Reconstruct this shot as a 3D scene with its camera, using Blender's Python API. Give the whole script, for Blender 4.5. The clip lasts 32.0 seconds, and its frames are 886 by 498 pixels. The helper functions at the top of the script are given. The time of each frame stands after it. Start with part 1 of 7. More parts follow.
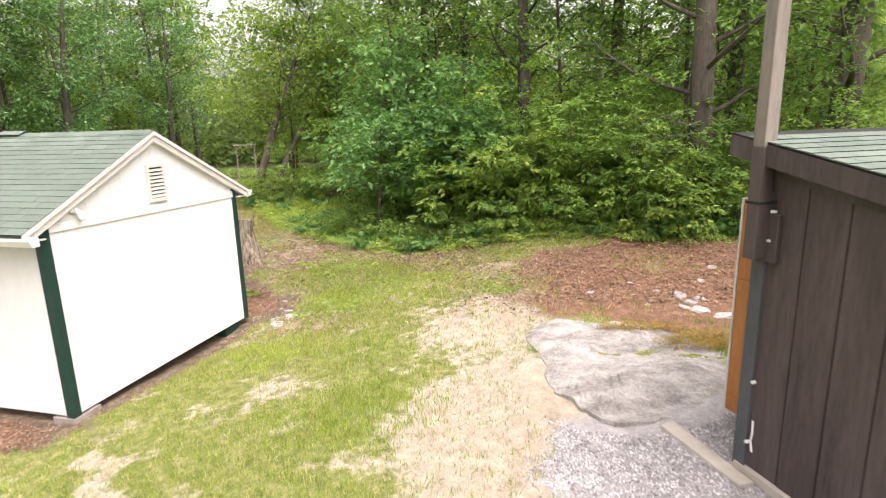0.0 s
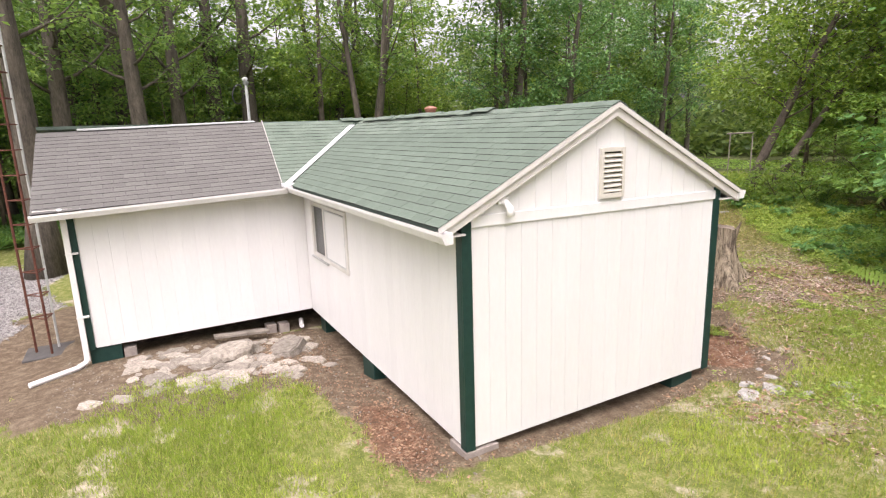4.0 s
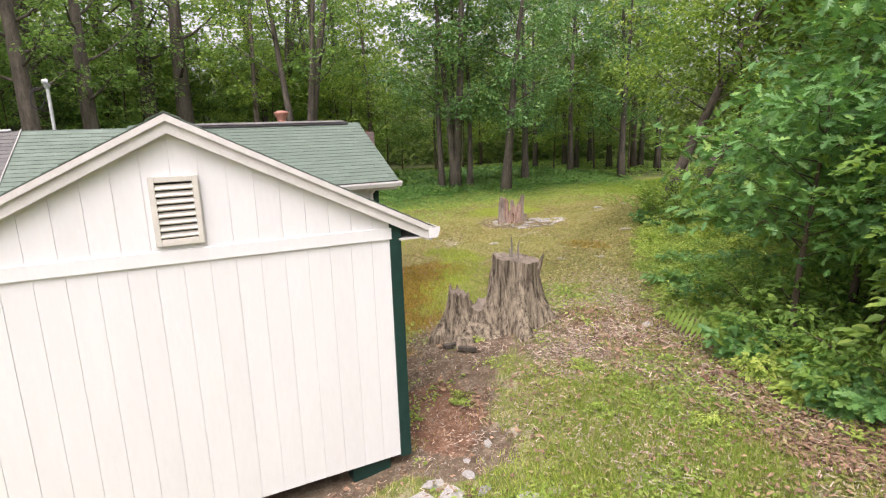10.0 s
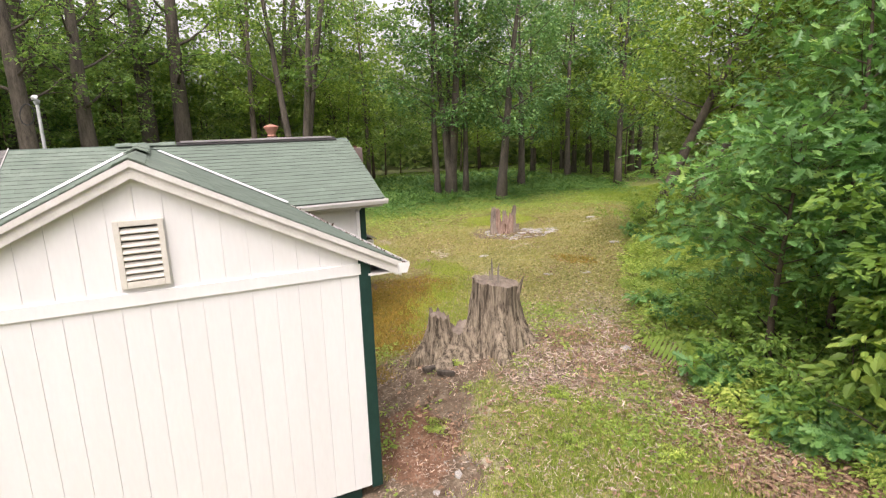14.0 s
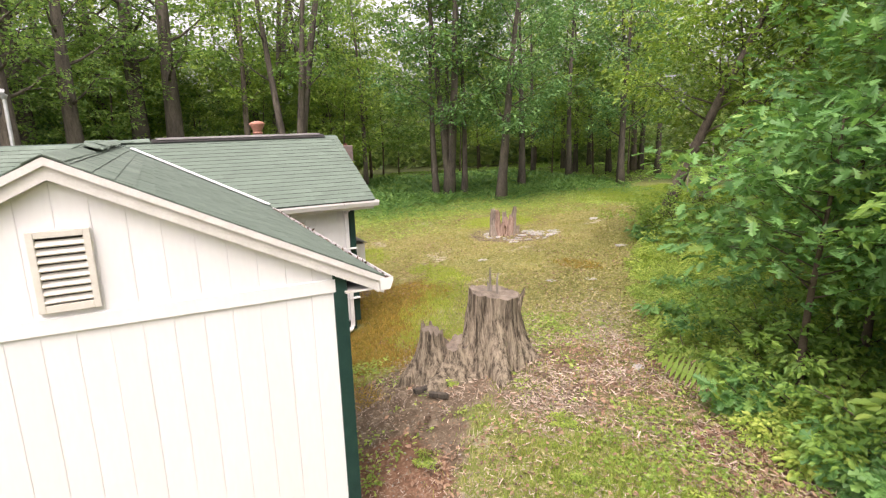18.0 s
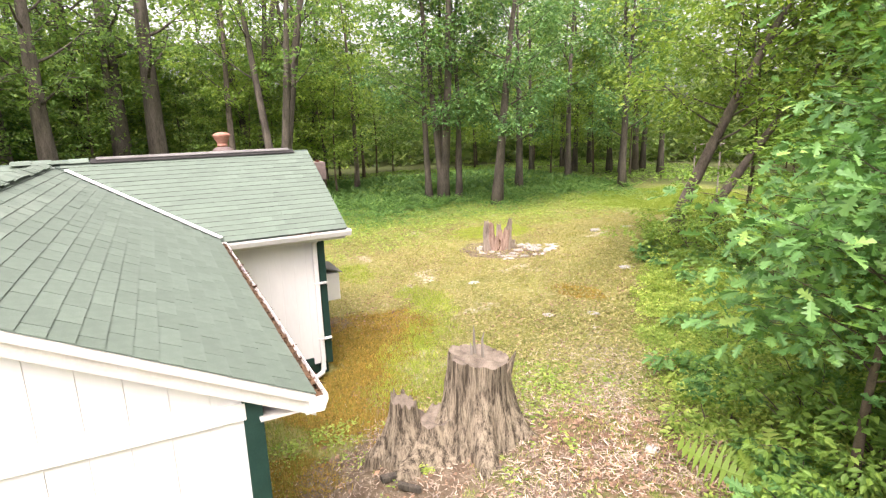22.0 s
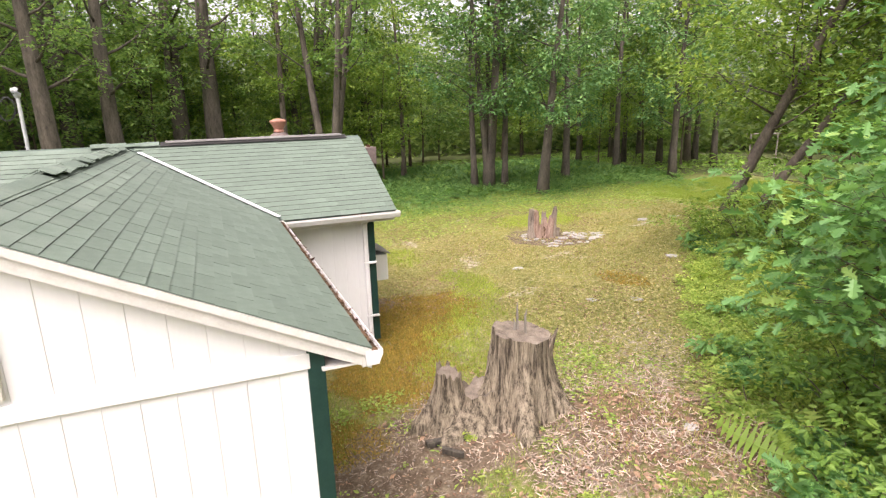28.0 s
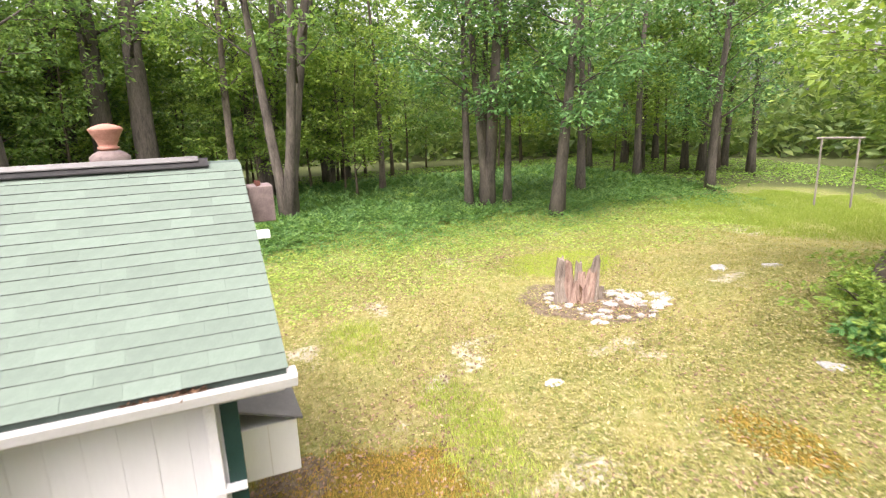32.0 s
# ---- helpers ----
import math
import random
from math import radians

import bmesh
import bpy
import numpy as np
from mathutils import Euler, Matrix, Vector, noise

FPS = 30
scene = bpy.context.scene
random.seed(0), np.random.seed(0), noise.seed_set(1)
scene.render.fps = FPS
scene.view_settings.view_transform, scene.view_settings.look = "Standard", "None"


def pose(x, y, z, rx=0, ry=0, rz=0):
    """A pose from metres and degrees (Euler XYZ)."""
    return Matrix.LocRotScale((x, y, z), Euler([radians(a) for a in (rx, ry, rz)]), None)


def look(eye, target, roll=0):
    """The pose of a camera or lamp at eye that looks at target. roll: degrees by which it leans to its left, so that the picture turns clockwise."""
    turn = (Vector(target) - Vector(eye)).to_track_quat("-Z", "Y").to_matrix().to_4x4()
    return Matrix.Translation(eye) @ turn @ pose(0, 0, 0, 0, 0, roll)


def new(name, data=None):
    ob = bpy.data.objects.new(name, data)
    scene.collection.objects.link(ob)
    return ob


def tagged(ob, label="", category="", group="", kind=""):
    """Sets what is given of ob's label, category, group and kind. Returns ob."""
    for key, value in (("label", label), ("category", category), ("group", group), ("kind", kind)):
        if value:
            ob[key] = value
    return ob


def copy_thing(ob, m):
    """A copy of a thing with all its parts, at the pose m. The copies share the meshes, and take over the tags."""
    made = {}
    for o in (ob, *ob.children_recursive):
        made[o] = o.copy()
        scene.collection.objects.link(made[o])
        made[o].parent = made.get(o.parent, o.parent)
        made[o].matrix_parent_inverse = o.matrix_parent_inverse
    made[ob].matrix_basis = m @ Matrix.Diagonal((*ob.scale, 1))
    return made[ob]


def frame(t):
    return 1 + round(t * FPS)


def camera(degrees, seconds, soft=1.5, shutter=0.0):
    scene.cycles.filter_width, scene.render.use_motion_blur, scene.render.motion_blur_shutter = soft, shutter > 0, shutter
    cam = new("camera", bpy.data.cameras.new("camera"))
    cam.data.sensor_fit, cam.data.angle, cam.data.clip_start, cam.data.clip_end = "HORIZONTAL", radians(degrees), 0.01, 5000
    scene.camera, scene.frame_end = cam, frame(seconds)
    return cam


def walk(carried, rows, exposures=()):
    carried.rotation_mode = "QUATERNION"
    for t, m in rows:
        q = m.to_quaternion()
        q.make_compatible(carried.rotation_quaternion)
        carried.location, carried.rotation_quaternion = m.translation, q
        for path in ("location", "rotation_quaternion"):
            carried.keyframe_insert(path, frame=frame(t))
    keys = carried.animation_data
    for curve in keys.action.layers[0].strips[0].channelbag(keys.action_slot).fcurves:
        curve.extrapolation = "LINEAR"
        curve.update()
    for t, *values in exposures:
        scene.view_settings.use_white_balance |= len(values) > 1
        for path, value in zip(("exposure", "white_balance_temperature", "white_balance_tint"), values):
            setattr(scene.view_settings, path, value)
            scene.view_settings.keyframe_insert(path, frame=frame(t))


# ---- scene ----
cam = camera(77.2, 32.0, 1.2, 0.5)
METRES, EYE, TILT, LEAN, TURN = 17.92, 3.226, 0.0, 0.0, 14.1
ROWS = [
    (0.0, 0.0, 0.0, 0.0, -0.32, -12.65, 1.43),
    (0.5, -0.0002, 0.0328, -0.0013, -0.36, -12.6, 1.47),
    (1.0, -0.0025, 0.0631, -0.0034, 5.08, -12.59, 1.6),
    (1.5, -0.0074, 0.089, -0.0058, 14.52, -12.53, 1.71),
    (2.0, -0.0138, 0.1094, -0.008, 29.23, -12.42, 1.81),
    (2.5, -0.0196, 0.1268, -0.009, 42.55, -12.3, 1.87),
    (3.0, -0.0284, 0.1387, -0.0105, 45.61, -12.26, 1.89),
    (3.5, -0.0416, 0.1461, -0.0114, 46.35, -12.25, 1.83),
    (4.0, -.056, .149, -.011, 46.7, -12.3, 1.8),
    (4.5, -.067, .148, -.010, 47.0, -12.3, 1.8),
    (5.0, -.073, .149, -.010, 47.3, -12.3, 1.8),
    (5.5, -0.0731, 0.1539, -0.009, 47.57, -12.26, 1.83),
    (6.0, -0.0683, 0.1714, -0.0088, 47.84, -12.27, 1.84),
    (6.5, -0.0587, 0.1969, -0.0081, 47.95, -12.26, 1.88),
    (7.0, -0.0464, 0.2279, -0.0081, 48.06, -12.25, 1.85),
    (7.5, -0.0312, 0.2631, -0.0084, 48.16, -12.23, 1.84),
    (8.0, -0.012, 0.3032, -0.009, 48.32, -12.23, 1.81),
    (8.5, 0.0101, 0.346, -0.0091, 48.37, -12.21, 1.89),
    (9.0, 0.0259, 0.3733, -0.0094, 48.43, -12.22, 1.91),
    (9.5, 0.0284, 0.3802, -0.0097, 48.48, -12.22, 1.89),
    (10.0, 0.0256, 0.38, -0.0093, 48.48, -12.23, 1.85),
    (10.5, 0.0233, 0.3791, -0.0089, 48.5, -12.23, 1.83),
    (11.0, 0.0243, 0.3807, -0.0077, 48.57, -12.23, 1.81),
    (11.5, 0.0279, 0.3838, -0.0064, 48.59, -12.24, 1.81),
    (12.0, 0.0324, 0.3871, -0.0057, 48.62, -12.24, 1.82),
    (12.5, 0.0356, 0.3895, -0.0063, 48.66, -12.22, 1.81),
    (13.0, 0.0378, 0.3918, -0.0075, 48.68, -12.21, 1.78),
    (13.5, 0.0377, 0.3935, -0.0034, 48.69, -12.22, 1.81),
    (14.0, 0.0364, 0.3943, 0.0091, 48.67, -12.23, 1.77),
    (14.5, 0.0345, 0.3941, 0.017, 48.64, -12.24, 1.73),
    (15.0, .033, .396, .0205, 48.6, -12.2, 1.7),
    (15.5, .029, .401, .0195, 48.6, -12.3, 1.7),
    (16.0, .024, .406, .015, 48.7, -12.3, 1.7),
    (16.5, 0.021, 0.4097, 0.0108, 48.74, -12.26, 1.73),
    (17.0, 0.0223, 0.4086, 0.0093, 48.73, -12.29, 1.75),
    (17.5, 0.0182, 0.4136, 0.0081, 48.69, -12.29, 1.74),
    (18.0, 0.0074, 0.4264, 0.006, 48.68, -12.3, 1.73),
    (18.5, -0.0095, 0.446, 0.0041, 48.68, -12.32, 1.78),
    (19.0, -0.0252, 0.4657, 0.0037, 48.74, -12.3, 1.75),
    (19.5, -0.0336, 0.4772, 0.0035, 48.77, -12.29, 1.76),
    (20.0, -0.0369, 0.4818, 0.0036, 48.8, -12.28, 1.8),
    (20.5, -0.0382, 0.4851, 0.0135, 48.78, -12.3, 1.75),
    (21.0, -0.0386, 0.4874, 0.0273, 48.75, -12.31, 1.76),
    (21.5, -0.0388, 0.4891, 0.0292, 48.7, -12.31, 1.73),
    (22.0, -0.0398, 0.4892, 0.0285, 48.58, -13.16, 1.73),
    (22.5, -0.0414, 0.4883, 0.0271, 48.53, -13.98, 1.78),
    (23.0, -0.0422, 0.4872, 0.025, 48.49, -13.97, 1.75),
    (23.5, -0.0414, 0.4857, 0.0234, 48.47, -13.98, 1.75),
    (24.0, -0.041, 0.4843, 0.0214, 48.43, -13.97, 1.75),
    (24.5, -0.0416, 0.4831, 0.0204, 51.37, -13.92, 1.86),
    (25.0, -0.0432, 0.4807, 0.0188, 58.58, -13.85, 1.75),
    (25.5, -0.0424, 0.477, 0.0187, 69.06, -13.8, 1.74),
    (26.0, -.039, .475, .020, 75.0, -13.8, 1.7),
    (26.5, -.035, .474, .021, 74.0, -13.8, 1.7),
    (27.0, -.031, .473, .022, 66.0, -13.9, 1.7),
    (27.5, -0.0277, 0.4742, 0.0228, 56.37, -13.9, 1.67),
    (28.0, -0.0283, 0.4773, 0.024, 53.22, -13.92, 1.75),
    (28.5, -0.0396, 0.4898, 0.0254, 52.82, -13.92, 1.73),
    (29.0, -0.0638, 0.5105, 0.0272, 52.66, -13.92, 1.77),
    (29.5, -0.0962, 0.5368, 0.027, 52.54, -13.92, 1.83),
    (30.0, -0.1346, 0.5672, 0.0254, 52.43, -13.94, 1.86),
    (30.5, -0.1765, 0.6006, 0.0248, 52.37, -13.97, 1.92),
    (31.0, -0.2149, 0.6304, 0.023, 52.28, -13.99, 1.91),
    (31.5, -0.2487, 0.6547, 0.022, 52.22, -13.99, 1.89),
    (32.0, -0.2823, 0.6775, 0.0229, 52.18, -14.01, 1.9),
]
walk(cam, [(t, pose(0, 0, EYE, TILT, LEAN, TURN) @ pose(METRES * x, METRES * y, METRES * z, 90 + pitch, roll, yaw)) for t, x, y, z, yaw, pitch, roll in ROWS],
     exposures=[(t, e, k, 22) for t, e, k in ((0, 1.57, 6700), (2.5, 1.39, 6650), (5.5, 1.18, 6500), (8, 1.18, 6450), (11, 1.23, 6500), (13, 1.24, 6600), (19, 1.52, 6750), (21.5, 1.95, 6750), (24, 1.95, 6750),
                                                    (25.5, 1.5, 6700), (27, 1.5, 6700), (28, 1.57, 6700), (29, 1.77, 6600), (30.2, 2.09, 6550), (32, 2.03, 6550))])

# ---- world and light: bright overcast ----
SUN_EL, SUN_AZ = 62.0, 128.0
world = bpy.data.worlds.new("overcast")
scene.world = world
world.use_nodes = True
wn = world.node_tree
wn.nodes.clear()
sky = wn.nodes.new("ShaderNodeTexSky")
sky.sky_type, sky.sun_disc = "NISHITA", False
sky.sun_elevation, sky.sun_rotation = radians(SUN_EL), radians(SUN_AZ)
sky.air_density, sky.dust_density, sky.ozone_density = 1.0, 6.0, 1.0
soft_sky = wn.nodes.new("ShaderNodeHueSaturation")
soft_sky.inputs["Saturation"].default_value = 0.14
wbg = wn.nodes.new("ShaderNodeBackground")
wbg.inputs["Strength"].default_value = 0.15
wout = wn.nodes.new("ShaderNodeOutputWorld")
wn.links.new(sky.outputs[0], soft_sky.inputs["Color"])
wn.links.new(soft_sky.outputs[0], wbg.inputs[0])
wn.links.new(wbg.outputs[0], wout.inputs[0])
sun_data = bpy.data.lights.new("sun", "SUN")
sun_data.energy, sun_data.angle, sun_data.color = 0.6, radians(70), (1.0, 0.95, 0.88)
sun = new("sun", sun_data)
_az, _el = radians(SUN_AZ), radians(SUN_EL)
sun.matrix_world = look((0, 0, 30), (-math.sin(_az) * math.cos(_el), -math.cos(_az) * math.cos(_el), 30 - math.sin(_el)))


# ---- materials ----
def ramp(nt, stops, fac):
    n = nt.nodes.new("ShaderNodeValToRGB")
    el = n.color_ramp.elements
    while len(el) < len(stops):
        el.new(0.5)
    for e, (p, c) in zip(el, stops):
        e.position, e.color = p, (*c, 1) if len(c) == 3 else c
    nt.links.new(fac, n.inputs[0])
    return n.outputs[0]


def noise_tex(nt, scale, detail=4, rough=0.6, stretch=None, coords="Object"):
    tc = nt.nodes.new("ShaderNodeTexCoord")
    out = tc.outputs[coords]
    if stretch:
        mp = nt.nodes.new("ShaderNodeMapping")
        mp.inputs["Scale"].default_value = stretch
        nt.links.new(out, mp.inputs[0])
        out = mp.outputs[0]
    n = nt.nodes.new("ShaderNodeTexNoise")
    n.inputs["Scale"].default_value, n.inputs["Detail"].default_value, n.inputs["Roughness"].default_value = scale, detail, rough
    nt.links.new(out, n.inputs["Vector"])
    return n.outputs["Fac"]


def mix(nt, fac, a, b, mode="MIX"):
    n = nt.nodes.new("ShaderNodeMix")
    n.data_type, n.blend_type = "RGBA", mode
    if isinstance(fac, (int, float)):
        n.inputs[0].default_value = fac
    else:
        nt.links.new(fac, n.inputs[0])
    for s, i in ((a, 6), (b, 7)):
        if isinstance(s, tuple):
            n.inputs[i].default_value = (*s, 1)
        else:
            nt.links.new(s, n.inputs[i])
    return n.outputs[2]


def math_node(nt, op, a, b):
    n = nt.nodes.new("ShaderNodeMath")
    n.operation = op
    for s, i in ((a, 0), (b, 1)):
        if isinstance(s, (int, float)):
            n.inputs[i].default_value = s
        else:
            nt.links.new(s, n.inputs[i])
    return n.outputs[0]


def start(name, rough=0.7, metal=0.0, spec=0.3):
    m = bpy.data.materials.new(name)
    m.use_nodes = True
    nt = m.node_tree
    b = nt.nodes["Principled BSDF"]
    b.inputs["Roughness"].default_value, b.inputs["Metallic"].default_value = rough, metal
    b.inputs["Specular IOR Level"].default_value = spec
    return m, nt, b


def bump(nt, b, height, strength=0.4, dist=0.01):
    n = nt.nodes.new("ShaderNodeBump")
    n.inputs["Strength"].default_value, n.inputs["Distance"].default_value = strength, dist
    nt.links.new(height, n.inputs["Height"])
    nt.links.new(n.outputs[0], b.inputs["Normal"])


def obj_random(nt):
    return nt.nodes.new("ShaderNodeObjectInfo").outputs["Random"]


def island(nt):
    return nt.nodes.new("ShaderNodeNewGeometry").outputs["Random Per Island"]


def surface(name, dark, light, scale=8, fine=60, rough=0.8, metal=0.0, stretch=None, bump_s=0.3, bump_d=0.006, vary=0.0, by_island=False, coords="Object", edge=0.14):
    """A worn surface: a coarse and a fine noise between two colours, with relief."""
    m, nt, b = start(name, rough, metal)
    n1 = noise_tex(nt, scale, 5, 0.65, stretch, coords)
    n2 = noise_tex(nt, fine, 4, 0.7, stretch, coords)
    f = math_node(nt, "ADD", math_node(nt, "MULTIPLY", n1, 0.6), math_node(nt, "MULTIPLY", n2, 0.4))
    c = ramp(nt, [(0.5 - edge, dark), (0.5 + edge, light)], f)
    if vary:
        r = island(nt) if by_island else obj_random(nt)
        v = ramp(nt, [(0.0, (1 - vary,) * 3), (1.0, (1 + vary,) * 3)], r)
        c = mix(nt, 1.0, c, v, "MULTIPLY")
    nt.links.new(c, b.inputs["Base Color"])
    bump(nt, b, f, bump_s, bump_d)
    return m


def leaf_material(name, stops, trans=0.35, rough=0.5):
    """Leaves: each one its own green, some light passing through them."""
    m, nt, b = start(name, rough, 0, 0.35)
    c = ramp(nt, stops, island(nt))
    v = ramp(nt, [(0.0, (0.78, 0.82, 0.75)), (1.0, (1.22, 1.15, 1.1))], obj_random(nt))
    c = mix(nt, 1.0, c, v, "MULTIPLY")
    nt.links.new(c, b.inputs["Base Color"])
    t = nt.nodes.new("ShaderNodeBsdfTranslucent")
    t_col = mix(nt, 1.0, c, (1.2, 1.22, 0.8), "MULTIPLY")
    nt.links.new(t_col, t.inputs[0])
    s = nt.nodes.new("ShaderNodeMixShader")
    s.inputs[0].default_value = trans
    nt.links.new(b.outputs[0], s.inputs[1])
    nt.links.new(t.outputs[0], s.inputs[2])
    nt.links.new(s.outputs[0], nt.nodes["Material Output"].inputs[0])
    return m


def shingle_material(name, dark, light, vary):
    m, nt, b = start(name, 0.9, 0, 0.2)
    n1 = noise_tex(nt, 2.2, 4, 0.6)
    n2 = noise_tex(nt, 190, 2, 0.8)
    f = math_node(nt, "ADD", math_node(nt, "MULTIPLY", n1, 0.55), math_node(nt, "MULTIPLY", n2, 0.45))
    c = ramp(nt, [(0.38, dark), (0.62, light)], f)
    r = math_node(nt, "FRACT", math_node(nt, "ADD", island(nt), obj_random(nt)), 0.0)
    v = ramp(nt, [(0.0, (1 - vary,) * 3), (0.75, (1, 1, 1)), (1.0, (1 + vary * 0.7,) * 3)], r)
    c = mix(nt, 1.0, c, v, "MULTIPLY")
    nt.links.new(c, b.inputs["Base Color"])
    bump(nt, b, n2, 0.5, 0.003)
    return m


WHITE = surface("white_paint", (0.645, 0.638, 0.622), (0.695, 0.69, 0.677), 1.6, 30, 0.55, bump_s=0.12, stretch=(1, 1, 0.25), vary=0.02)
TRIM_WHITE = surface("trim_paint", (0.52, 0.50, 0.46), (0.63, 0.61, 0.575), 5, 60, 0.5, bump_s=0.1)
VENT_PAINT = surface("vent_paint", (0.50, 0.475, 0.415), (0.60, 0.575, 0.51), 8, 70, 0.6, bump_s=0.15)
GUTTER = surface("gutter_white", (0.62, 0.61, 0.59), (0.74, 0.73, 0.72), 3, 40, 0.35, bump_s=0.05)
GREEN_TRIM = surface("dark_green_paint", (0.008, 0.030, 0.024), (0.015, 0.046, 0.038), 6, 80, 0.45, bump_s=0.15)
DARK_WOOD = surface("dark_brown_stain", (0.040, 0.030, 0.0285), (0.096, 0.074, 0.0695), 3, 40, 0.6, stretch=(1, 1, 0.12), bump_s=0.35, vary=0.2)
SHINGLE = shingle_material("green_shingle", (0.106, 0.140, 0.110), (0.172, 0.210, 0.170), 0.11)
SHINGLE_GREY = shingle_material("grey_shingle", (0.112, 0.108, 0.101), (0.188, 0.181, 0.169), 0.10)
DECK = surface("roof_deck", (0.055, 0.078, 0.063), (0.09, 0.118, 0.097), 9, 90, 0.95)
DECK_GREY = surface("roof_deck_grey", (0.065, 0.062, 0.06), (0.10, 0.095, 0.09), 9, 90, 0.95)
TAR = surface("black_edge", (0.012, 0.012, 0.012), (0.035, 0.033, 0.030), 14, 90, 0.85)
FLASH = surface("white_flashing", (0.66, 0.67, 0.66), (0.82, 0.82, 0.81), 5, 60, 0.4, bump_s=0.1)
DEBRIS = surface("rotten_leaves", (0.03, 0.017, 0.010), (0.15, 0.085, 0.045), 22, 120, 0.95, vary=0.4, by_island=True)
CLAY = surface("terracotta", (0.24, 0.10, 0.068), (0.40, 0.20, 0.145), 9, 70, 0.7)
MORTAR = surface("mortar", (0.30, 0.29, 0.27), (0.45, 0.43, 0.40), 14, 90, 0.95)
PINK_BRICK = surface("pink_brick", (0.11, 0.082, 0.075), (0.20, 0.155, 0.14), 12, 90, 0.95)
BLOCK = surface("concrete_block", (0.20, 0.17, 0.15), (0.33, 0.29, 0.26), 9, 110, 0.95)
CONCRETE = surface("old_concrete", (0.34, 0.30, 0.25), (0.50, 0.46, 0.39), 5, 120, 0.95, bump_s=0.5)
RUST = surface("rusted_steel", (0.05, 0.020, 0.014), (0.15, 0.055, 0.036), 14, 90, 0.85)
STEEL = surface("galvanised_steel", (0.36, 0.37, 0.36), (0.52, 0.53, 0.52), 10, 80, 0.5, 0.4)
GREY_WOOD = surface("weathered_wood", (0.13, 0.112, 0.09), (0.27, 0.24, 0.205), 5, 60, 0.9, stretch=(1, 1, 0.1), bump_s=0.6)
ORANGE_WOOD = surface("varnished_pine", (0.30, 0.115, 0.03), (0.45, 0.20, 0.06), 5, 60, 0.5, stretch=(1, 1, 0.12))
GLASS_DARK, _nt, _b = start("window_glass", 0.06, 0, 0.6)
_b.inputs["Base Color"].default_value = (0.02, 0.022, 0.022, 1)
CABLE, _nt, _b = start("black_cable", 0.5)
_b.inputs["Base Color"].default_value = (0.02, 0.02, 0.02, 1)
ROCK = surface("grey_ledge_rock", (0.175, 0.163, 0.145), (0.43, 0.406, 0.37), 3.2, 34, 0.9, bump_s=0.9, bump_d=0.035, stretch=(1, 1.5, 1), edge=0.10)
FLAGSTONE = surface("pale_flagstone", (0.15, 0.13, 0.105), (0.43, 0.385, 0.325), 5, 50, 0.9, bump_s=0.7, bump_d=0.012, vary=0.32)
WHITE_ROCK = surface("bleached_stone", (0.20, 0.19, 0.175), (0.46, 0.44, 0.41), 5, 50, 0.9, bump_s=0.6, bump_d=0.012, vary=0.15)
STUMP_WOOD = surface("rotting_stump_wood", (0.050, 0.038, 0.026), (0.37, 0.305, 0.22), 20, 95, 0.95, stretch=(1, 1, 0.05), bump_s=1.0, bump_d=0.05, edge=0.085)
STUMP_TOP = surface("stump_end_grain", (0.085, 0.066, 0.05), (0.25, 0.205, 0.16), 7, 70, 0.95, bump_s=0.9, bump_d=0.02)
PALE_WOOD = surface("bleached_split_wood", (0.13, 0.078, 0.060), (0.44, 0.315, 0.245), 9, 70, 0.9, stretch=(1, 1, 0.12), bump_s=0.9, bump_d=0.03)
BARK = surface("grey_brown_bark", (0.036, 0.031, 0.025), (0.142, 0.121, 0.096), 5, 30, 0.95, stretch=(1, 1, 0.22), bump_s=1.0, bump_d=0.03)
BARK_PALE = surface("pale_grey_bark", (0.06, 0.048, 0.038), (0.19, 0.155, 0.125), 5, 34, 0.95, stretch=(1, 1, 0.3), bump_s=0.9, bump_d=0.02)
TWIG = surface("thin_stem", (0.05, 0.038, 0.025), (0.13, 0.10, 0.07), 8, 50, 0.9)
# blue lifted in these greens to carry the haze among the trees
LEAF_OAK = leaf_material("oak_leaf", [(0.0, (0.080, 0.150, 0.048)), (0.45, (0.142, 0.250, 0.070)), (0.85, (0.205, 0.325, 0.092)), (1.0, (0.285, 0.40, 0.115))], 0.56)
# leaf greens darkened to stand in for the shade under the thicket's canopy
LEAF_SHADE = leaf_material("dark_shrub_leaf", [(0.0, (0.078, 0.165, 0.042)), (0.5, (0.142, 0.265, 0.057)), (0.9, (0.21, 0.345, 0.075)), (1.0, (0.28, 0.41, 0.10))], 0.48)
LEAF_MAPLE = leaf_material("maple_leaf", [(0.0, (0.115, 0.205, 0.040)), (0.5, (0.185, 0.295, 0.056)), (1.0, (0.30, 0.40, 0.082))], 0.5)
LEAF_ASH = leaf_material("cool_green_leaf", [(0.0, (0.050, 0.130, 0.046)), (0.5, (0.098, 0.215, 0.072)), (1.0, (0.165, 0.300, 0.098))], 0.35)
LEAF_SHRUB = leaf_material("shrub_leaf", [(0.0, (0.112, 0.215, 0.045)), (0.5, (0.178, 0.310, 0.062)), (0.9, (0.24, 0.38, 0.078)), (1.0, (0.30, 0.43, 0.10))], 0.45)
LEAF_SAPLING = leaf_material("young_oak_leaf", [(0.0, (0.080, 0.195, 0.062)), (0.6, (0.140, 0.300, 0.096)), (0.93, (0.205, 0.385, 0.12)), (1.0, (0.31, 0.46, 0.13))], 0.42, 0.4)
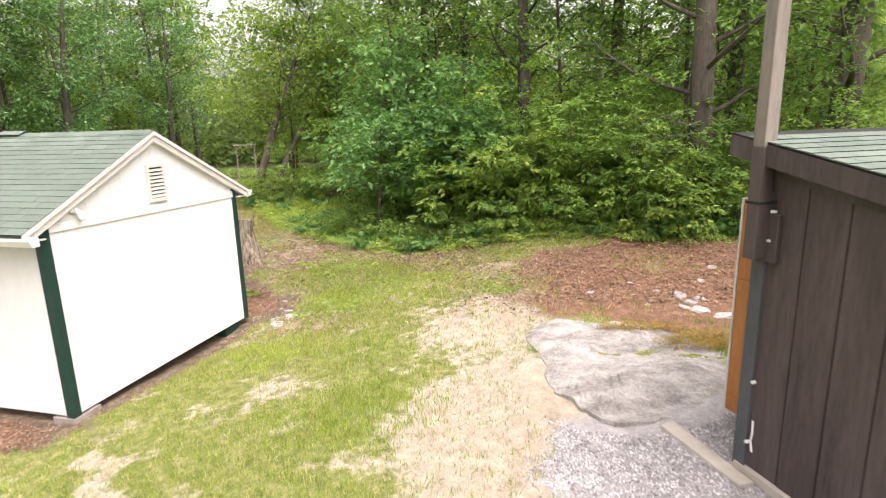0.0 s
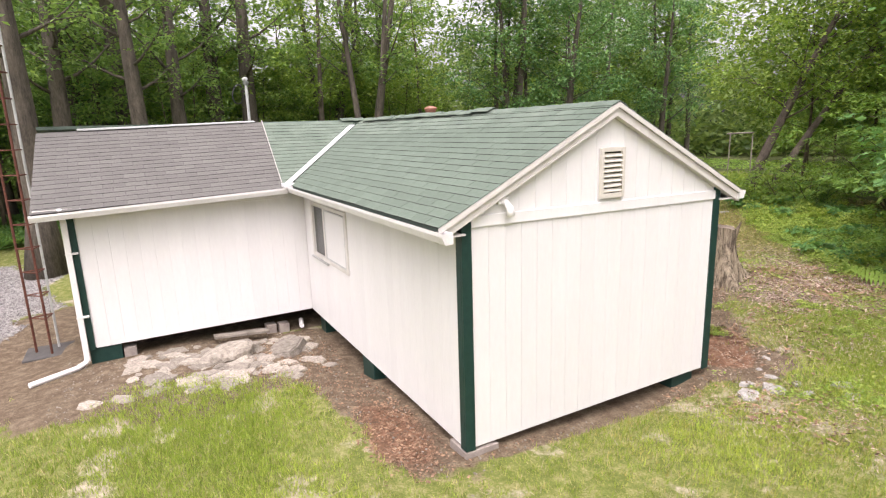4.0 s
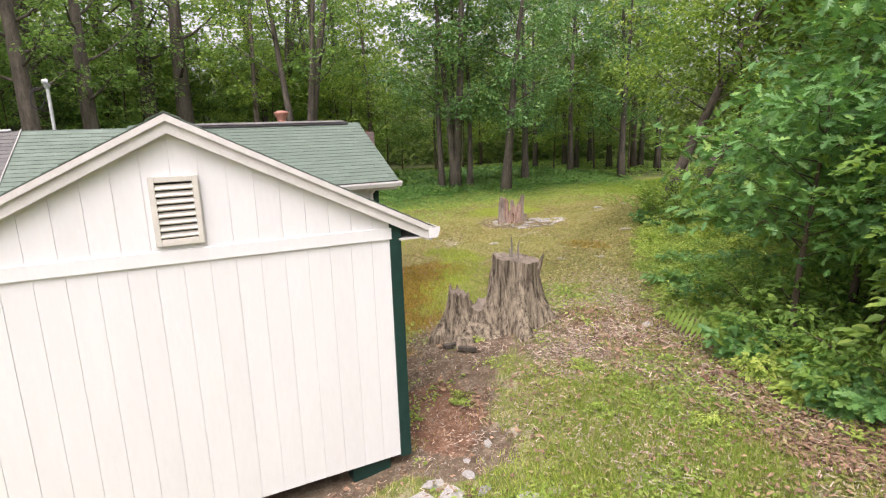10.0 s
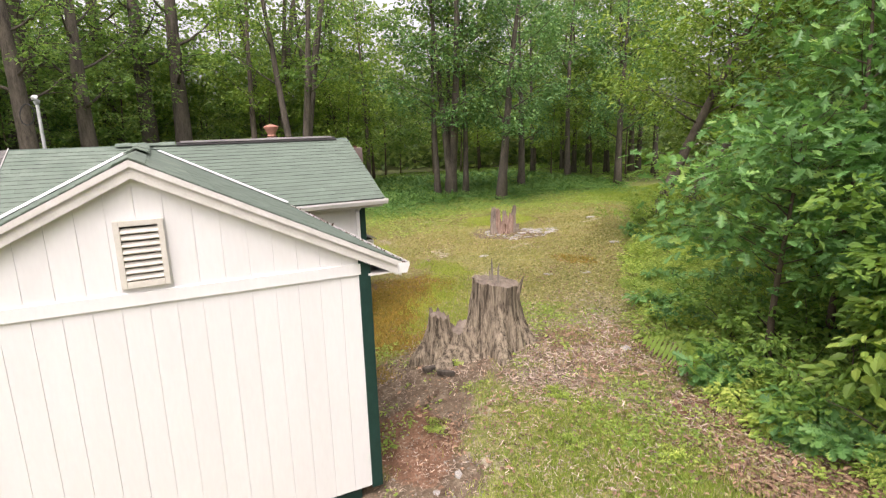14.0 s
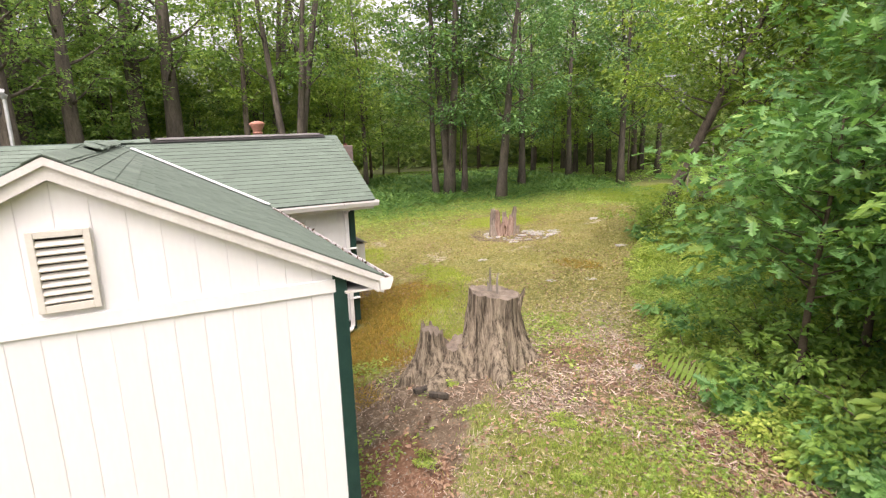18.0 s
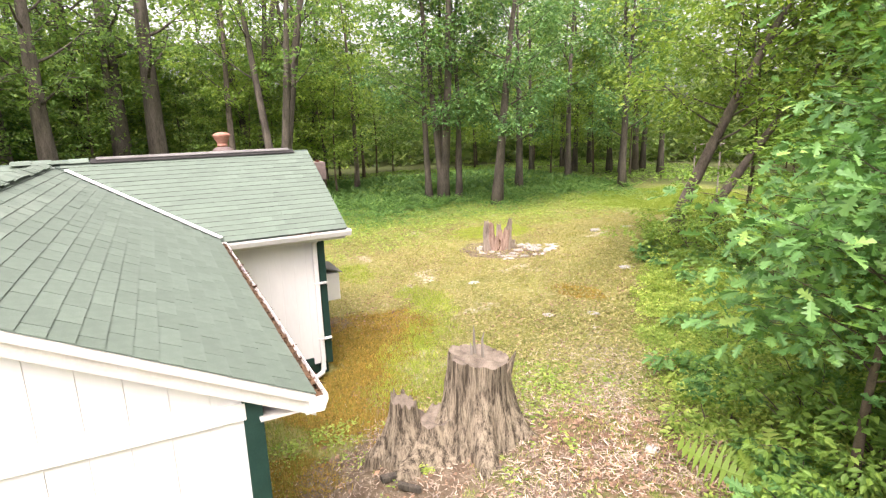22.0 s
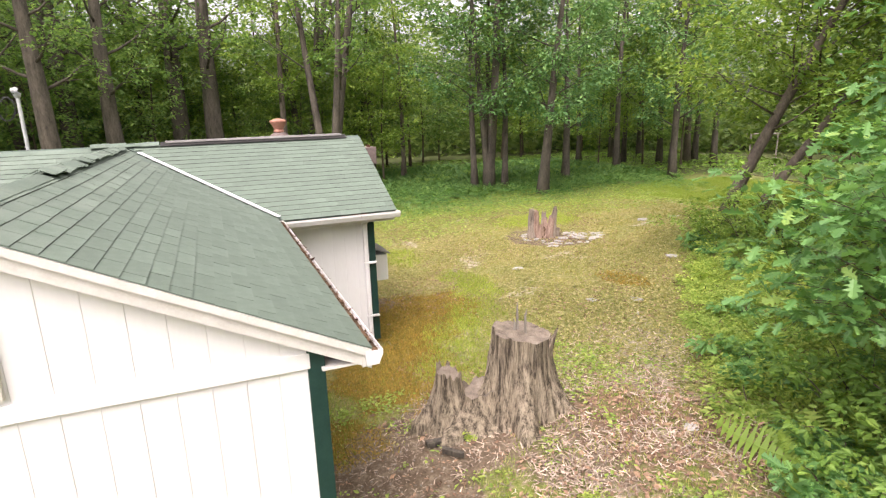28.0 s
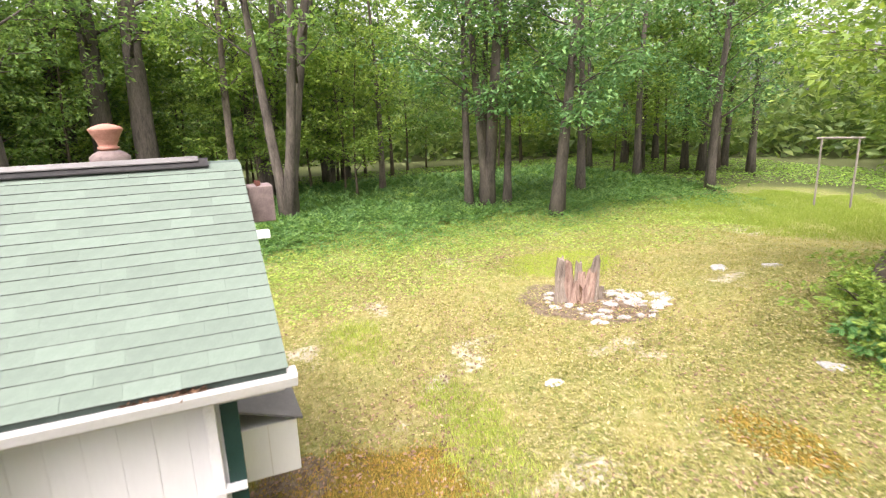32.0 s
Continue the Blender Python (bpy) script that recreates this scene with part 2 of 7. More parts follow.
LEAF_FERN = leaf_material("fern_frond", [(0.0, (0.062, 0.150, 0.044)), (0.6, (0.120, 0.240, 0.066)), (1.0, (0.21, 0.33, 0.090))], 0.45)
# distance haze is put into the colour: paler, less saturated greens
LEAF_FAR = leaf_material("far_leaf", [(0.0, (0.095, 0.155, 0.062)), (0.5, (0.18, 0.262, 0.095)), (1.0, (0.30, 0.38, 0.14))], 0.58)
GRASS = leaf_material("grass_blade", [(0.0, (0.130, 0.205, 0.030)), (0.4, (0.215, 0.305, 0.046)), (0.75, (0.310, 0.375, 0.075)), (0.9, (0.41, 0.365, 0.17)), (1.0, (0.48, 0.41, 0.25))], 0.3, 0.6)
GRASS_DRY = leaf_material("yellowing_grass", [(0.0, (0.15, 0.19, 0.040)), (0.5, (0.265, 0.275, 0.062)), (1.0, (0.43, 0.36, 0.15))], 0.3, 0.6)
LEAF_WEED = leaf_material("weed_leaf", [(0.0, (0.19, 0.30, 0.058)), (0.5, (0.31, 0.425, 0.088)), (1.0, (0.46, 0.53, 0.145))], 0.45)
GRASS_FRESH = leaf_material("fresh_grass_blade", [(0.0, (0.19, 0.285, 0.036)), (0.5, (0.29, 0.39, 0.058)), (1.0, (0.41, 0.475, 0.10))], 0.3, 0.6)
STRAW = leaf_material("dry_grass", [(0.0, (0.24, 0.195, 0.13)), (0.6, (0.37, 0.315, 0.225)), (1.0, (0.50, 0.44, 0.335))], 0.2, 0.8)
WEED = leaf_material("ground_ivy_leaf", [(0.0, (0.15, 0.172, 0.044)), (0.4, (0.225, 0.232, 0.064)), (0.75, (0.315, 0.275, 0.115)), (1.0, (0.44, 0.37, 0.215))], 0.25, 0.55)
SLATE = surface("slate_paint", (0.045, 0.05, 0.055), (0.085, 0.092, 0.098), 4, 50, 0.6, stretch=(1, 1, 0.15), bump_s=0.2)
SPLIT_GREY = surface("grey_split_wood", (0.085, 0.066, 0.052), (0.37, 0.305, 0.245), 9, 70, 0.9, stretch=(1, 1, 0.10), bump_s=0.9, bump_d=0.03)
LITTER = surface("dead_leaf", (0.10, 0.060, 0.038), (0.35, 0.225, 0.145), 4, 60, 0.9, vary=0.5, by_island=True)
CHIP = surface("wood_chip", (0.17, 0.125, 0.092), (0.55, 0.445, 0.35), 6, 80, 0.95, vary=0.5, by_island=True)
PEBBLE = surface("crushed_pebble", (0.24, 0.228, 0.222), (0.60, 0.575, 0.56), 6, 60, 0.9, vary=0.5, by_island=True)
PEBBLE_DRIVE = surface("driveway_pebble", (0.13, 0.122, 0.117), (0.34, 0.322, 0.31), 6, 60, 0.9, vary=0.4, by_island=True)


# ---- building helpers ----
ORIGIN = {}


def thing(name, loc, label, category, group="", kind=""):
    """An empty at a thing's base; its parts are given in world metres."""
    ob = new(name)
    ob.location = loc
    ORIGIN[ob.name] = Matrix.Translation(loc).inverted()
    return tagged(ob, label, category, group, kind)


def put(name, me, material, parent, label=""):
    ob = new(name, me)
    if material and not me.materials:
        me.materials.append(material)
    if parent:
        ob.parent = parent
        ob.matrix_parent_inverse = ORIGIN.get(parent.name, Matrix.Identity(4))
    if label:
        ob["label"] = label
    return ob


def part(name, bm, material, parent, label=""):
    me = bpy.data.meshes.new(name)
    bm.normal_update()
    bm.to_mesh(me)
    bm.free()
    return put(name, me, material, parent, label)


def box(bm, x0, x1, y0, y1, z0, z1):
    v = [bm.verts.new((x, y, z)) for x in (x0, x1) for y in (y0, y1) for z in (z0, z1)]
    for f in ((0, 1, 3, 2), (4, 6, 7, 5), (0, 4, 5, 1), (2, 3, 7, 6), (0, 2, 6, 4), (1, 5, 7, 3)):
        bm.faces.new([v[i] for i in f])
    return bm


def boxed(*a):
    return box(bmesh.new(), *a)


def rounded(bm, r=0.006, seg=2):
    bmesh.ops.bevel(bm, geom=bm.edges[:], offset=r, segments=seg, affect="EDGES", profile=0.6)
    return bm


def prism(bm, pts, offset):
    """A polygon of 3D points, thickened by a vector."""
    a = [bm.verts.new(p) for p in pts]
    b = [bm.verts.new(Vector(p) + Vector(offset)) for p in pts]
    bm.faces.new(a)
    bm.faces.new(b[::-1])
    for i in range(len(a)):
        j = (i + 1) % len(a)
        bm.faces.new((a[j], a[i], b[i], b[j]))
    bmesh.ops.recalc_face_normals(bm, faces=bm.faces[:])
    return bm


def sweep(bm, path, profile, side=None):
    """An open profile (pairs: across, up) carried along a straight path, closed at the ends."""
    a, b = Vector(path[0]), Vector(path[1])
    d = (b - a).normalized()
    s = Vector(side) if side else d.cross(Vector((0, 0, 1))).normalized()
    u = Vector((0, 0, 1))
    rings = [[bm.verts.new(p + s * x + u * z) for x, z in profile] for p in (a, b)]
    n = len(profile)
    for i in range(n):
        j = (i + 1) % n
        bm.faces.new((rings[0][i], rings[0][j], rings[1][j], rings[1][i]))
    bm.faces.new(rings[0][::-1])
    bm.faces.new(rings[1])
    bmesh.ops.recalc_face_normals(bm, faces=bm.faces[:])
    return bm


def tube_data(pts, radii, sides=7, wob=0.0, rng=None):
    pts = [Vector(p) for p in pts]
    verts, faces = [], []
    for i, p in enumerate(pts):
        d = (pts[min(i + 1, len(pts) - 1)] - pts[max(i - 1, 0)]).normalized()
        ref = Vector((1, 0, 0)) if abs(d.z) > 0.8 else Vector((0, 0, 1))
        s = d.cross(ref).normalized()
        t = d.cross(s)
        for k in range(sides):
            a = 2 * math.pi * k / sides
            r = radii[i] * (1 + (rng.uniform(-wob, wob) if rng else 0))
            verts.append(p + (s * math.cos(a) + t * math.sin(a)) * r)
    for i in range(len(pts) - 1):
        for k in range(sides):
            j = (k + 1) % sides
            faces.append((i * sides + k, i * sides + j, (i + 1) * sides + j, (i + 1) * sides + k))
    faces.append(tuple(range(sides))[::-1])
    faces.append(tuple((len(pts) - 1) * sides + k for k in range(sides)))
    return verts, faces


def tube(bm, pts, radii, sides=8):
    if isinstance(radii, (int, float)):
        radii = [radii] * len(pts)
    v, f = tube_data(pts, radii, sides)
    vs = [bm.verts.new(p) for p in v]
    for q in f:
        bm.faces.new([vs[i] for i in q])
    bmesh.ops.recalc_face_normals(bm, faces=bm.faces[:])
    return bm


def smooth(ob):
    ob.data.polygons.foreach_set("use_smooth", [True] * len(ob.data.polygons))
    return ob


def array_mesh(name, verts, faces):
    """A mesh from numpy arrays: faces all with the same number of corners."""
    verts, faces = np.asarray(verts, np.float32), np.asarray(faces, np.int32)
    me = bpy.data.meshes.new(name)
    n, k = faces.shape
    me.vertices.add(len(verts))
    me.vertices.foreach_set("co", verts.ravel())
    me.loops.add(n * k)
    me.loops.foreach_set("vertex_index", faces.ravel())
    me.polygons.add(n)
    me.polygons.foreach_set("loop_start", np.arange(0, n * k, k, dtype=np.int32))
    me.polygons.foreach_set("loop_total", np.full(n, k, np.int32))
    me.polygons.foreach_set("use_smooth", np.zeros(n, bool))
    me.update(calc_edges=True)
    return me


def scatter_mesh(name, shape_v, shape_f, pos, axis, up, size):
    """Copies of one small shape: x along axis, z along up, scaled by size, joined into one mesh."""
    a = axis / np.linalg.norm(axis, axis=1, keepdims=True)
    s = np.cross(up, a)
    s /= np.linalg.norm(s, axis=1, keepdims=True) + 1e-9
    u = np.cross(a, s)
    sv = np.asarray(shape_v, float)
    v = (sv[None, :, 0, None] * a[:, None] + sv[None, :, 1, None] * s[:, None] + sv[None, :, 2, None] * u[:, None]) * size[:, None, None] + pos[:, None]
    sf = np.asarray(shape_f)
    f = sf[None] + (np.arange(len(pos)) * len(sv))[:, None, None]
    return array_mesh(name, v.reshape(-1, 3), f.reshape(-1, sf.shape[1]))


# leaf outlines, one unit long
LEAF4 = ([(0, 0, 0), (0.45, 0.26, 0.07), (1, 0, -0.05), (0.45, -0.26, 0.07)], [(0, 2, 1), (0, 3, 2)])
LEAF6 = ([(0, 0, 0), (0.3, 0.24, 0.06), (0.7, 0.2, 0.03), (1, 0, -0.1), (0.7, -0.2, 0.03), (0.3, -0.24, 0.06)],
         [(0, 3, 1), (1, 3, 2), (0, 5, 3), (5, 4, 3)])
_oak_half = [(0.14, 0.03), (0.24, 0.17), (0.31, 0.06), (0.47, 0.34), (0.49, 0.08), (0.70, 0.37), (0.70, 0.09), (0.90, 0.20)]
_ov = [(0, 0, 0)] + [(x, y, 0.25 * y) for x, y in _oak_half] + [(1, 0, -0.05)] + [(x, -y, 0.25 * y) for x, y in _oak_half] + [(0.5, 0, 0)]
OAK_LEAF = (_ov, [(18, i + 1, i) for i in range(9)] + [(18, 0, 10)] + [(18, i, i + 1) for i in range(10, 17)] + [(18, 17, 9)])
_fr = [(k / 7, 0.22 * math.sin(1.9 * k / 7)) for k in range(8)]
_fv = [(x, 0, z) for x, z in _fr] + [(x + 0.13, sg * (0.30 * (1 - 0.13 * k) * min(1, 0.55 + 0.35 * k)), z - 0.03) for sg in (1, -1) for k, (x, z) in enumerate(_fr[:7])]
FROND = (_fv, [(k, k + 1, 8 + k) for k in range(7)] + [(k + 1, k, 15 + k) for k in range(7)])
_pn = 13
_pr = [(k / _pn, 0.30 * math.sin(2.0 * k / _pn)) for k in range(_pn + 1)]
_pv = [(x, 0, z) for x, z in _pr] + [(x + 0.05, sg * 0.34 * math.sin(math.pi * (0.16 + 0.80 * x)) ** 0.8, z - 0.04) for sg in (1, -1) for x, z in _pr[:_pn]]
FINE_FROND = (_pv, [(k, k + 1, _pn + 1 + k) for k in range(_pn)] + [(k + 1, k, 2 * _pn + 1 + k) for k in range(_pn)])
BLADE = ([(0, 0.05, 0), (0, -0.05, 0), (1, 0, -0.15)], [(0, 1, 2)])


# ---- the lie of the land ----
def ground_z(x, y):
    x, y = np.asarray(x, float), np.asarray(y, float)
    a, b = np.tanh((x + 3) / 3), np.tanh((y - 11) / 4)
    z = (0.236 + 0.499 * a + 0.308 * b + 0.112 * np.tanh((x + 10) / 5) + 0.093 * a * np.tanh((y - 8) / 4)
         + 0.27 * np.exp(-((x + 7.4) ** 2 + (y - 11) ** 2) / 6) + 0.344 * np.exp(-((x + 9.5) ** 2 + (y - 15) ** 2) / 20)
         + 0.119 * np.exp(-((x + 10) ** 2 + (y - 3) ** 2) / 14) - 0.16 * np.exp(-((x + 6.6) ** 2 + (y - 8.2) ** 2) / 2.2)
         - 0.10 * np.exp(-((x + 11.3) ** 2 + (y - 5) ** 2) / 3) - 0.08 * np.exp(-((x + 11.2) ** 2 + (y - 10) ** 2) / 2.5))
    z = z + 0.05 * np.sin(0.9 * x + 0.4 * y) * np.sin(0.7 * y - 0.3 * x + 1) + 0.018 * np.sin(2.7 * x + 1.3 * y) * np.sin(2.1 * y - 1.1 * x)
    z = z - 0.19 * np.exp(-((x + 9.1) ** 2) / 0.7 - ((y - 5.3) ** 2) / 0.6)
    z = z + 0.42 * np.exp(-((x + 12.2) ** 2 / 7 + (y - 20.6) ** 2 / 5)) - 0.12 * np.exp(-((x + 11.3) ** 2 / 0.8 + (y - 9.7) ** 2 / 0.8))
    z = z + 0.6 * np.exp(-((x + 9) ** 2 / 60 + (y - 22) ** 2 / 18))
    return z


def gz(x, y):
    return float(ground_z(x, y))


def wave(x, y, k, seed=0.0):
    """A cheap, irregular field between about -1 and 1."""
    return (np.sin(k * x * 1.0 + seed + 1.7 * np.sin(0.61 * k * y + seed)) + np.sin(k * y * 1.13 - 0.7 * seed + 1.9 * np.sin(0.53 * k * x - seed))
            + 0.6 * np.sin(2.3 * k * (x + y) + 2 * seed) * np.sin(1.9 * k * (x - y) - seed)) / 2.6


def patch(x, y, cx, cy, rx, ry, soft=0.35, seed=0.0):
    d = np.sqrt(((x - cx) / rx) ** 2 + ((y - cy) / ry) ** 2) + 0.22 * wave(x, y, 2.2, seed + cx) + 0.10 * wave(x, y, 6.0, seed + cy)
    return np.clip((1 - d) / soft + 0.5, 0, 1)


def hedge_line(x):
    """How far the open ground reaches towards the thicket, for a given x."""
    return np.interp(x, [-22, -16, -13, -11, -8.6, -6.8, -5.6, -4.2, -3, -1.5, 2.1, 6], [32, 29, 19.6, 17.7, 15.0, 13.7, 13.1, 12.6, 12.2, 12.2, 11.6, 11.9])


def zones(x, y):
    """Shares of what covers the ground: litter, moss, bare earth, gravel, dry grass, ferny wood floor."""
    litter = np.maximum.reduce([patch(x, y, 1.5, 9.6, 2.9, 2.6, 0.7, seed=1) * np.clip(0.9 + 0.45 * wave(x, y, 2.4, 3), 0, 1), patch(x, y, -3.6, 12.0, 2.0, 0.8, seed=2) * 0.9, patch(x, y, -6.6, 12.4, 1.3, 1.2, 0.7, seed=3) * 0.5,
                                patch(x, y, -5.2, 11.9, 1.4, 0.8, 0.8, seed=9) * 0.35, patch(x, y, -6.9, 4.5, 0.8, 0.34, 0.8, seed=7) * 0.75, patch(x, y, -6.6, 9.2, 0.8, 0.5, seed=6) * 0.8])
    h = hedge_line(x) - y
    litter = np.maximum(litter, np.clip(0.7 - np.abs(h - 0.1) / 0.35, 0, 1) * (x > -8.5))
    moss = np.maximum.reduce([patch(x, y, -12.3, 11.6, 1.6, 1.15, seed=4), patch(x, y, -10.2, 10.4, 1.5, 0.9, seed=5), patch(x, y, -11.15, 15.6, 0.7, 0.4, seed=6) * 0.85, patch(x, y, -8.3, 9.3, 0.9, 0.4, seed=8) * 0.7])
    earth = np.maximum.reduce([patch(x, y, -10.3, 2.6, 1.6, 2.4, 0.25, 1), patch(x, y, -8.4, 4.7, 2.7, 0.62, 0.3, 2), patch(x, y, -6.05, 6.6, 0.32, 2.3, 0.3, 3), patch(x, y, -7.0, 9.4, 1.2, 0.7, 0.5, 4),
                               patch(x, y, -8.0, 10.2, 0.9, 1.0, 0.5, 5), patch(x, y, -6.9, 11.5, 1.3, 1.1, 0.9, 8) * 0.6, patch(x, y, -6.2, 12.5, 1.1, 0.9, 0.9, 9) * 0.5, patch(x, y, -13, 0.6, 3.2, 1.3, 0.3, 6), patch(x, y, -16.1, 16.95, 1.35, 1.0, 0.3, 7), patch(x, y, -13.5, 11.1, 0.5, 0.5, 0.4, 3) * 0.8,
                               patch(x, y, -5.7, 9.2, 0.45, 0.5, 0.6, 2), patch(x, y, -11.0, 4.7, 0.6, 0.7, 0.3, 9)])
    earth = np.maximum(earth, ((x < -6.2) & (x > -15) & (y > 1.6) & (y < 10.4) & ((x < -11.6) | ((y > 5.2) & (y < 8.5)))) * 1.0)
    gravel = np.maximum.reduce([patch(x, y, -17.6, -1.6, 4.6, 1.9, 0.2, 1), patch(x, y, 1.15, 4.3, 1.35, 1.55, 0.3, 2)])
    dry = np.maximum.reduce([patch(x, y, -0.4, 5.0, 1.3, 1.8, 0.6, 1), patch(x, y, -1.3, 7.6, 1.2, 1.5, 0.9, 2) * 0.7, patch(x, y, -2.2, 9.6, 1.0, 0.35, 0.5, 4) * 0.8, patch(x, y, -11.0, 14.2, 3.6, 2.2, 0.9, 3) * 0.3, patch(x, y, -1.6, 9.9, 0.9, 0.6, 0.5, 5) * 0.7,
                             np.clip(wave(x, y, 1.9, 4) * 1.1 - 0.25, 0, 0.6), np.clip(wave(x, y, 5.6, 7) * 1.2 - 0.2, 0, 0.5) * (x > -7), np.clip(wave(x, y, 2.7, 13) * 1.5 - 0.45, 0, 0.75) * (y < 5) * (x < -3)])
    h = hedge_line(x) - y
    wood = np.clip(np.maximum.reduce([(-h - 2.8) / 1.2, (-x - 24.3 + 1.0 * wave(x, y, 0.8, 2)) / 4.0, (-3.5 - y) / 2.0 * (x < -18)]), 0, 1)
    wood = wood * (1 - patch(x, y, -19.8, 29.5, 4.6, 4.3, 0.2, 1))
    return litter, moss, earth, gravel, dry, wood


# ---- ground ----
def graded(lo, hi, step, far, grow=1.22):
    a = list(np.arange(lo, hi + 1e-6, step))
    s, p = step, hi
    while p < far:
        s *= grow
        p += s
        a.append(p)
    s, p = step, lo
    while p > -far:
        s *= grow
        p -= s
        a.insert(0, p)
    return np.array(a)


def ground_material():
    m, nt, b = start("yard_ground", 0.95, 0, 0.15)

    def attr(n):
        a = nt.nodes.new("ShaderNodeAttribute")
        a.attribute_name = n
        return a.outputs["Fac"]
    fine, mid, big = noise_tex(nt, 42, 4, 0.75), noise_tex(nt, 7, 5, 0.65), noise_tex(nt, 0.9, 4, 0.6)
    f = math_node(nt, "ADD", math_node(nt, "MULTIPLY", fine, 0.5), math_node(nt, "MULTIPLY", mid, 0.5))
    lawn = ramp(nt, [(0.34, (0.070, 0.092, 0.020)), (0.49, (0.150, 0.175, 0.042)), (0.64, (0.33, 0.29, 0.150))], f)
    yellow = ramp(nt, [(0.36, (0.13, 0.122, 0.032)), (0.5, (0.24, 0.21, 0.075)), (0.65, (0.38, 0.32, 0.16))], f)
    c = mix(nt, math_node(nt, "MULTIPLY", attr("golden"), ramp(nt, [(0.36, (0.35, 0.35, 0.35)), (0.60, (1, 1, 1))], big)), lawn, yellow)

    def over(c, name, stops, fac):
        w = math_node(nt, "ADD", attr(name), math_node(nt, "MULTIPLY", math_node(nt, "SUBTRACT", mid, 0.5), 0.9))
        w = ramp(nt, [(0.38, (0, 0, 0)), (0.62, (1, 1, 1))], w)
        return mix(nt, w, c, ramp(nt, stops, fac))
    c = over(c, "dry", [(0.3, (0.22, 0.185, 0.125)), (0.5, (0.37, 0.32, 0.24)), (0.7, (0.51, 0.45, 0.36))], f)
    c = over(c, "moss", [(0.32, (0.055, 0.046, 0.008)), (0.5, (0.16, 0.122, 0.018)), (0.68, (0.27, 0.165, 0.036))], f)
    c = over(c, "earth", [(0.3, (0.052, 0.037, 0.025)), (0.5, (0.140, 0.104, 0.070)), (0.7, (0.30, 0.245, 0.175))], f)
    c = over(c, "litter", [(0.3, (0.065, 0.036, 0.022)), (0.52, (0.19, 0.105, 0.065)), (0.7, (0.36, 0.24, 0.165))], f)
    c = over(c, "gravel", [(0.3, (0.19, 0.18, 0.172)), (0.5, (0.35, 0.333, 0.318)), (0.7, (0.52, 0.495, 0.475))], f)
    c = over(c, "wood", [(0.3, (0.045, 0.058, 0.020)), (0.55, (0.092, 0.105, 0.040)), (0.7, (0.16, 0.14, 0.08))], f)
    nt.links.new(c, b.inputs["Base Color"])
    bump(nt, b, f, 0.9, 0.03)
    return m


gx, gy = graded(-17, 3.2, 0.13, 400), graded(0.5, 19, 0.13, 400)
GX, GY = np.meshgrid(gx, gy, indexing="ij")
GZ = ground_z(GX, GY)
idx = np.arange(GX.size).reshape(GX.shape)
quads = np.stack([idx[:-1, :-1], idx[1:, :-1], idx[1:, 1:], idx[:-1, 1:]], -1).reshape(-1, 4)
me = array_mesh("ground", np.stack([GX, GY, GZ], -1).reshape(-1, 3), quads)
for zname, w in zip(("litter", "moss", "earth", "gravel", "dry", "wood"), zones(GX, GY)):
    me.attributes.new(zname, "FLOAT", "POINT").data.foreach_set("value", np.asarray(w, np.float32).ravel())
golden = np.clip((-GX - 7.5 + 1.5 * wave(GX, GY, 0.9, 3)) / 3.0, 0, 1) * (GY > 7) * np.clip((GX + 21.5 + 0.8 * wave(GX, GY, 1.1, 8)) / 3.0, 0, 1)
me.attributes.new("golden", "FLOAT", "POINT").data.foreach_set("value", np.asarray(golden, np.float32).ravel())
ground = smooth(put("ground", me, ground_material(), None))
tagged(ground, "patchy lawn with bare earth, moss and leaf litter", "ground", kind="structure")


# ---- the white cabin ----
WX0, WX1, WY0, WY1, WYR = -11.5, -6.0, 4.96, 8.68, 6.83      # wing: back and gable x, sides, ridge
MX0, MX1, MXR, MY0, MY1 = -15.26, -11.5, -13.38, 1.40, 10.55  # main block
EAVE, WEX, MYA, MYB, GREY_END = 2.18, -5.91, 1.02, 10.88, 4.55
SILL, MZ, WZ = -0.18, 3.262, 3.24
house = thing("house", (-11.5, 6.8, -0.35), "white-painted timber cabin on low blocks with green and grey shingle roofs", "house")


def wall_panel(name, along, fixed, a0, a1, z0, z1, thick, hole=None):
    """A wall of real thickness along x or y, with an opening if there is one."""
    bm = bmesh.new()
    rects = [(a0, a1, z0, z1)]
    if hole:
        h0, h1, k0, k1 = hole
        rects = [(a0, h0, z0, z1), (h1, a1, z0, z1), (h0, h1, z0, k0), (h0, h1, k1, z1)]
    for p, q, r, s in rects:
        if along == "x":
            box(bm, p, q, min(fixed, fixed + thick), max(fixed, fixed + thick), r, s)
        else:
            box(bm, min(fixed, fixed + thick), max(fixed, fixed + thick), p, q, r, s)
    return part(name, bm, WHITE, house)


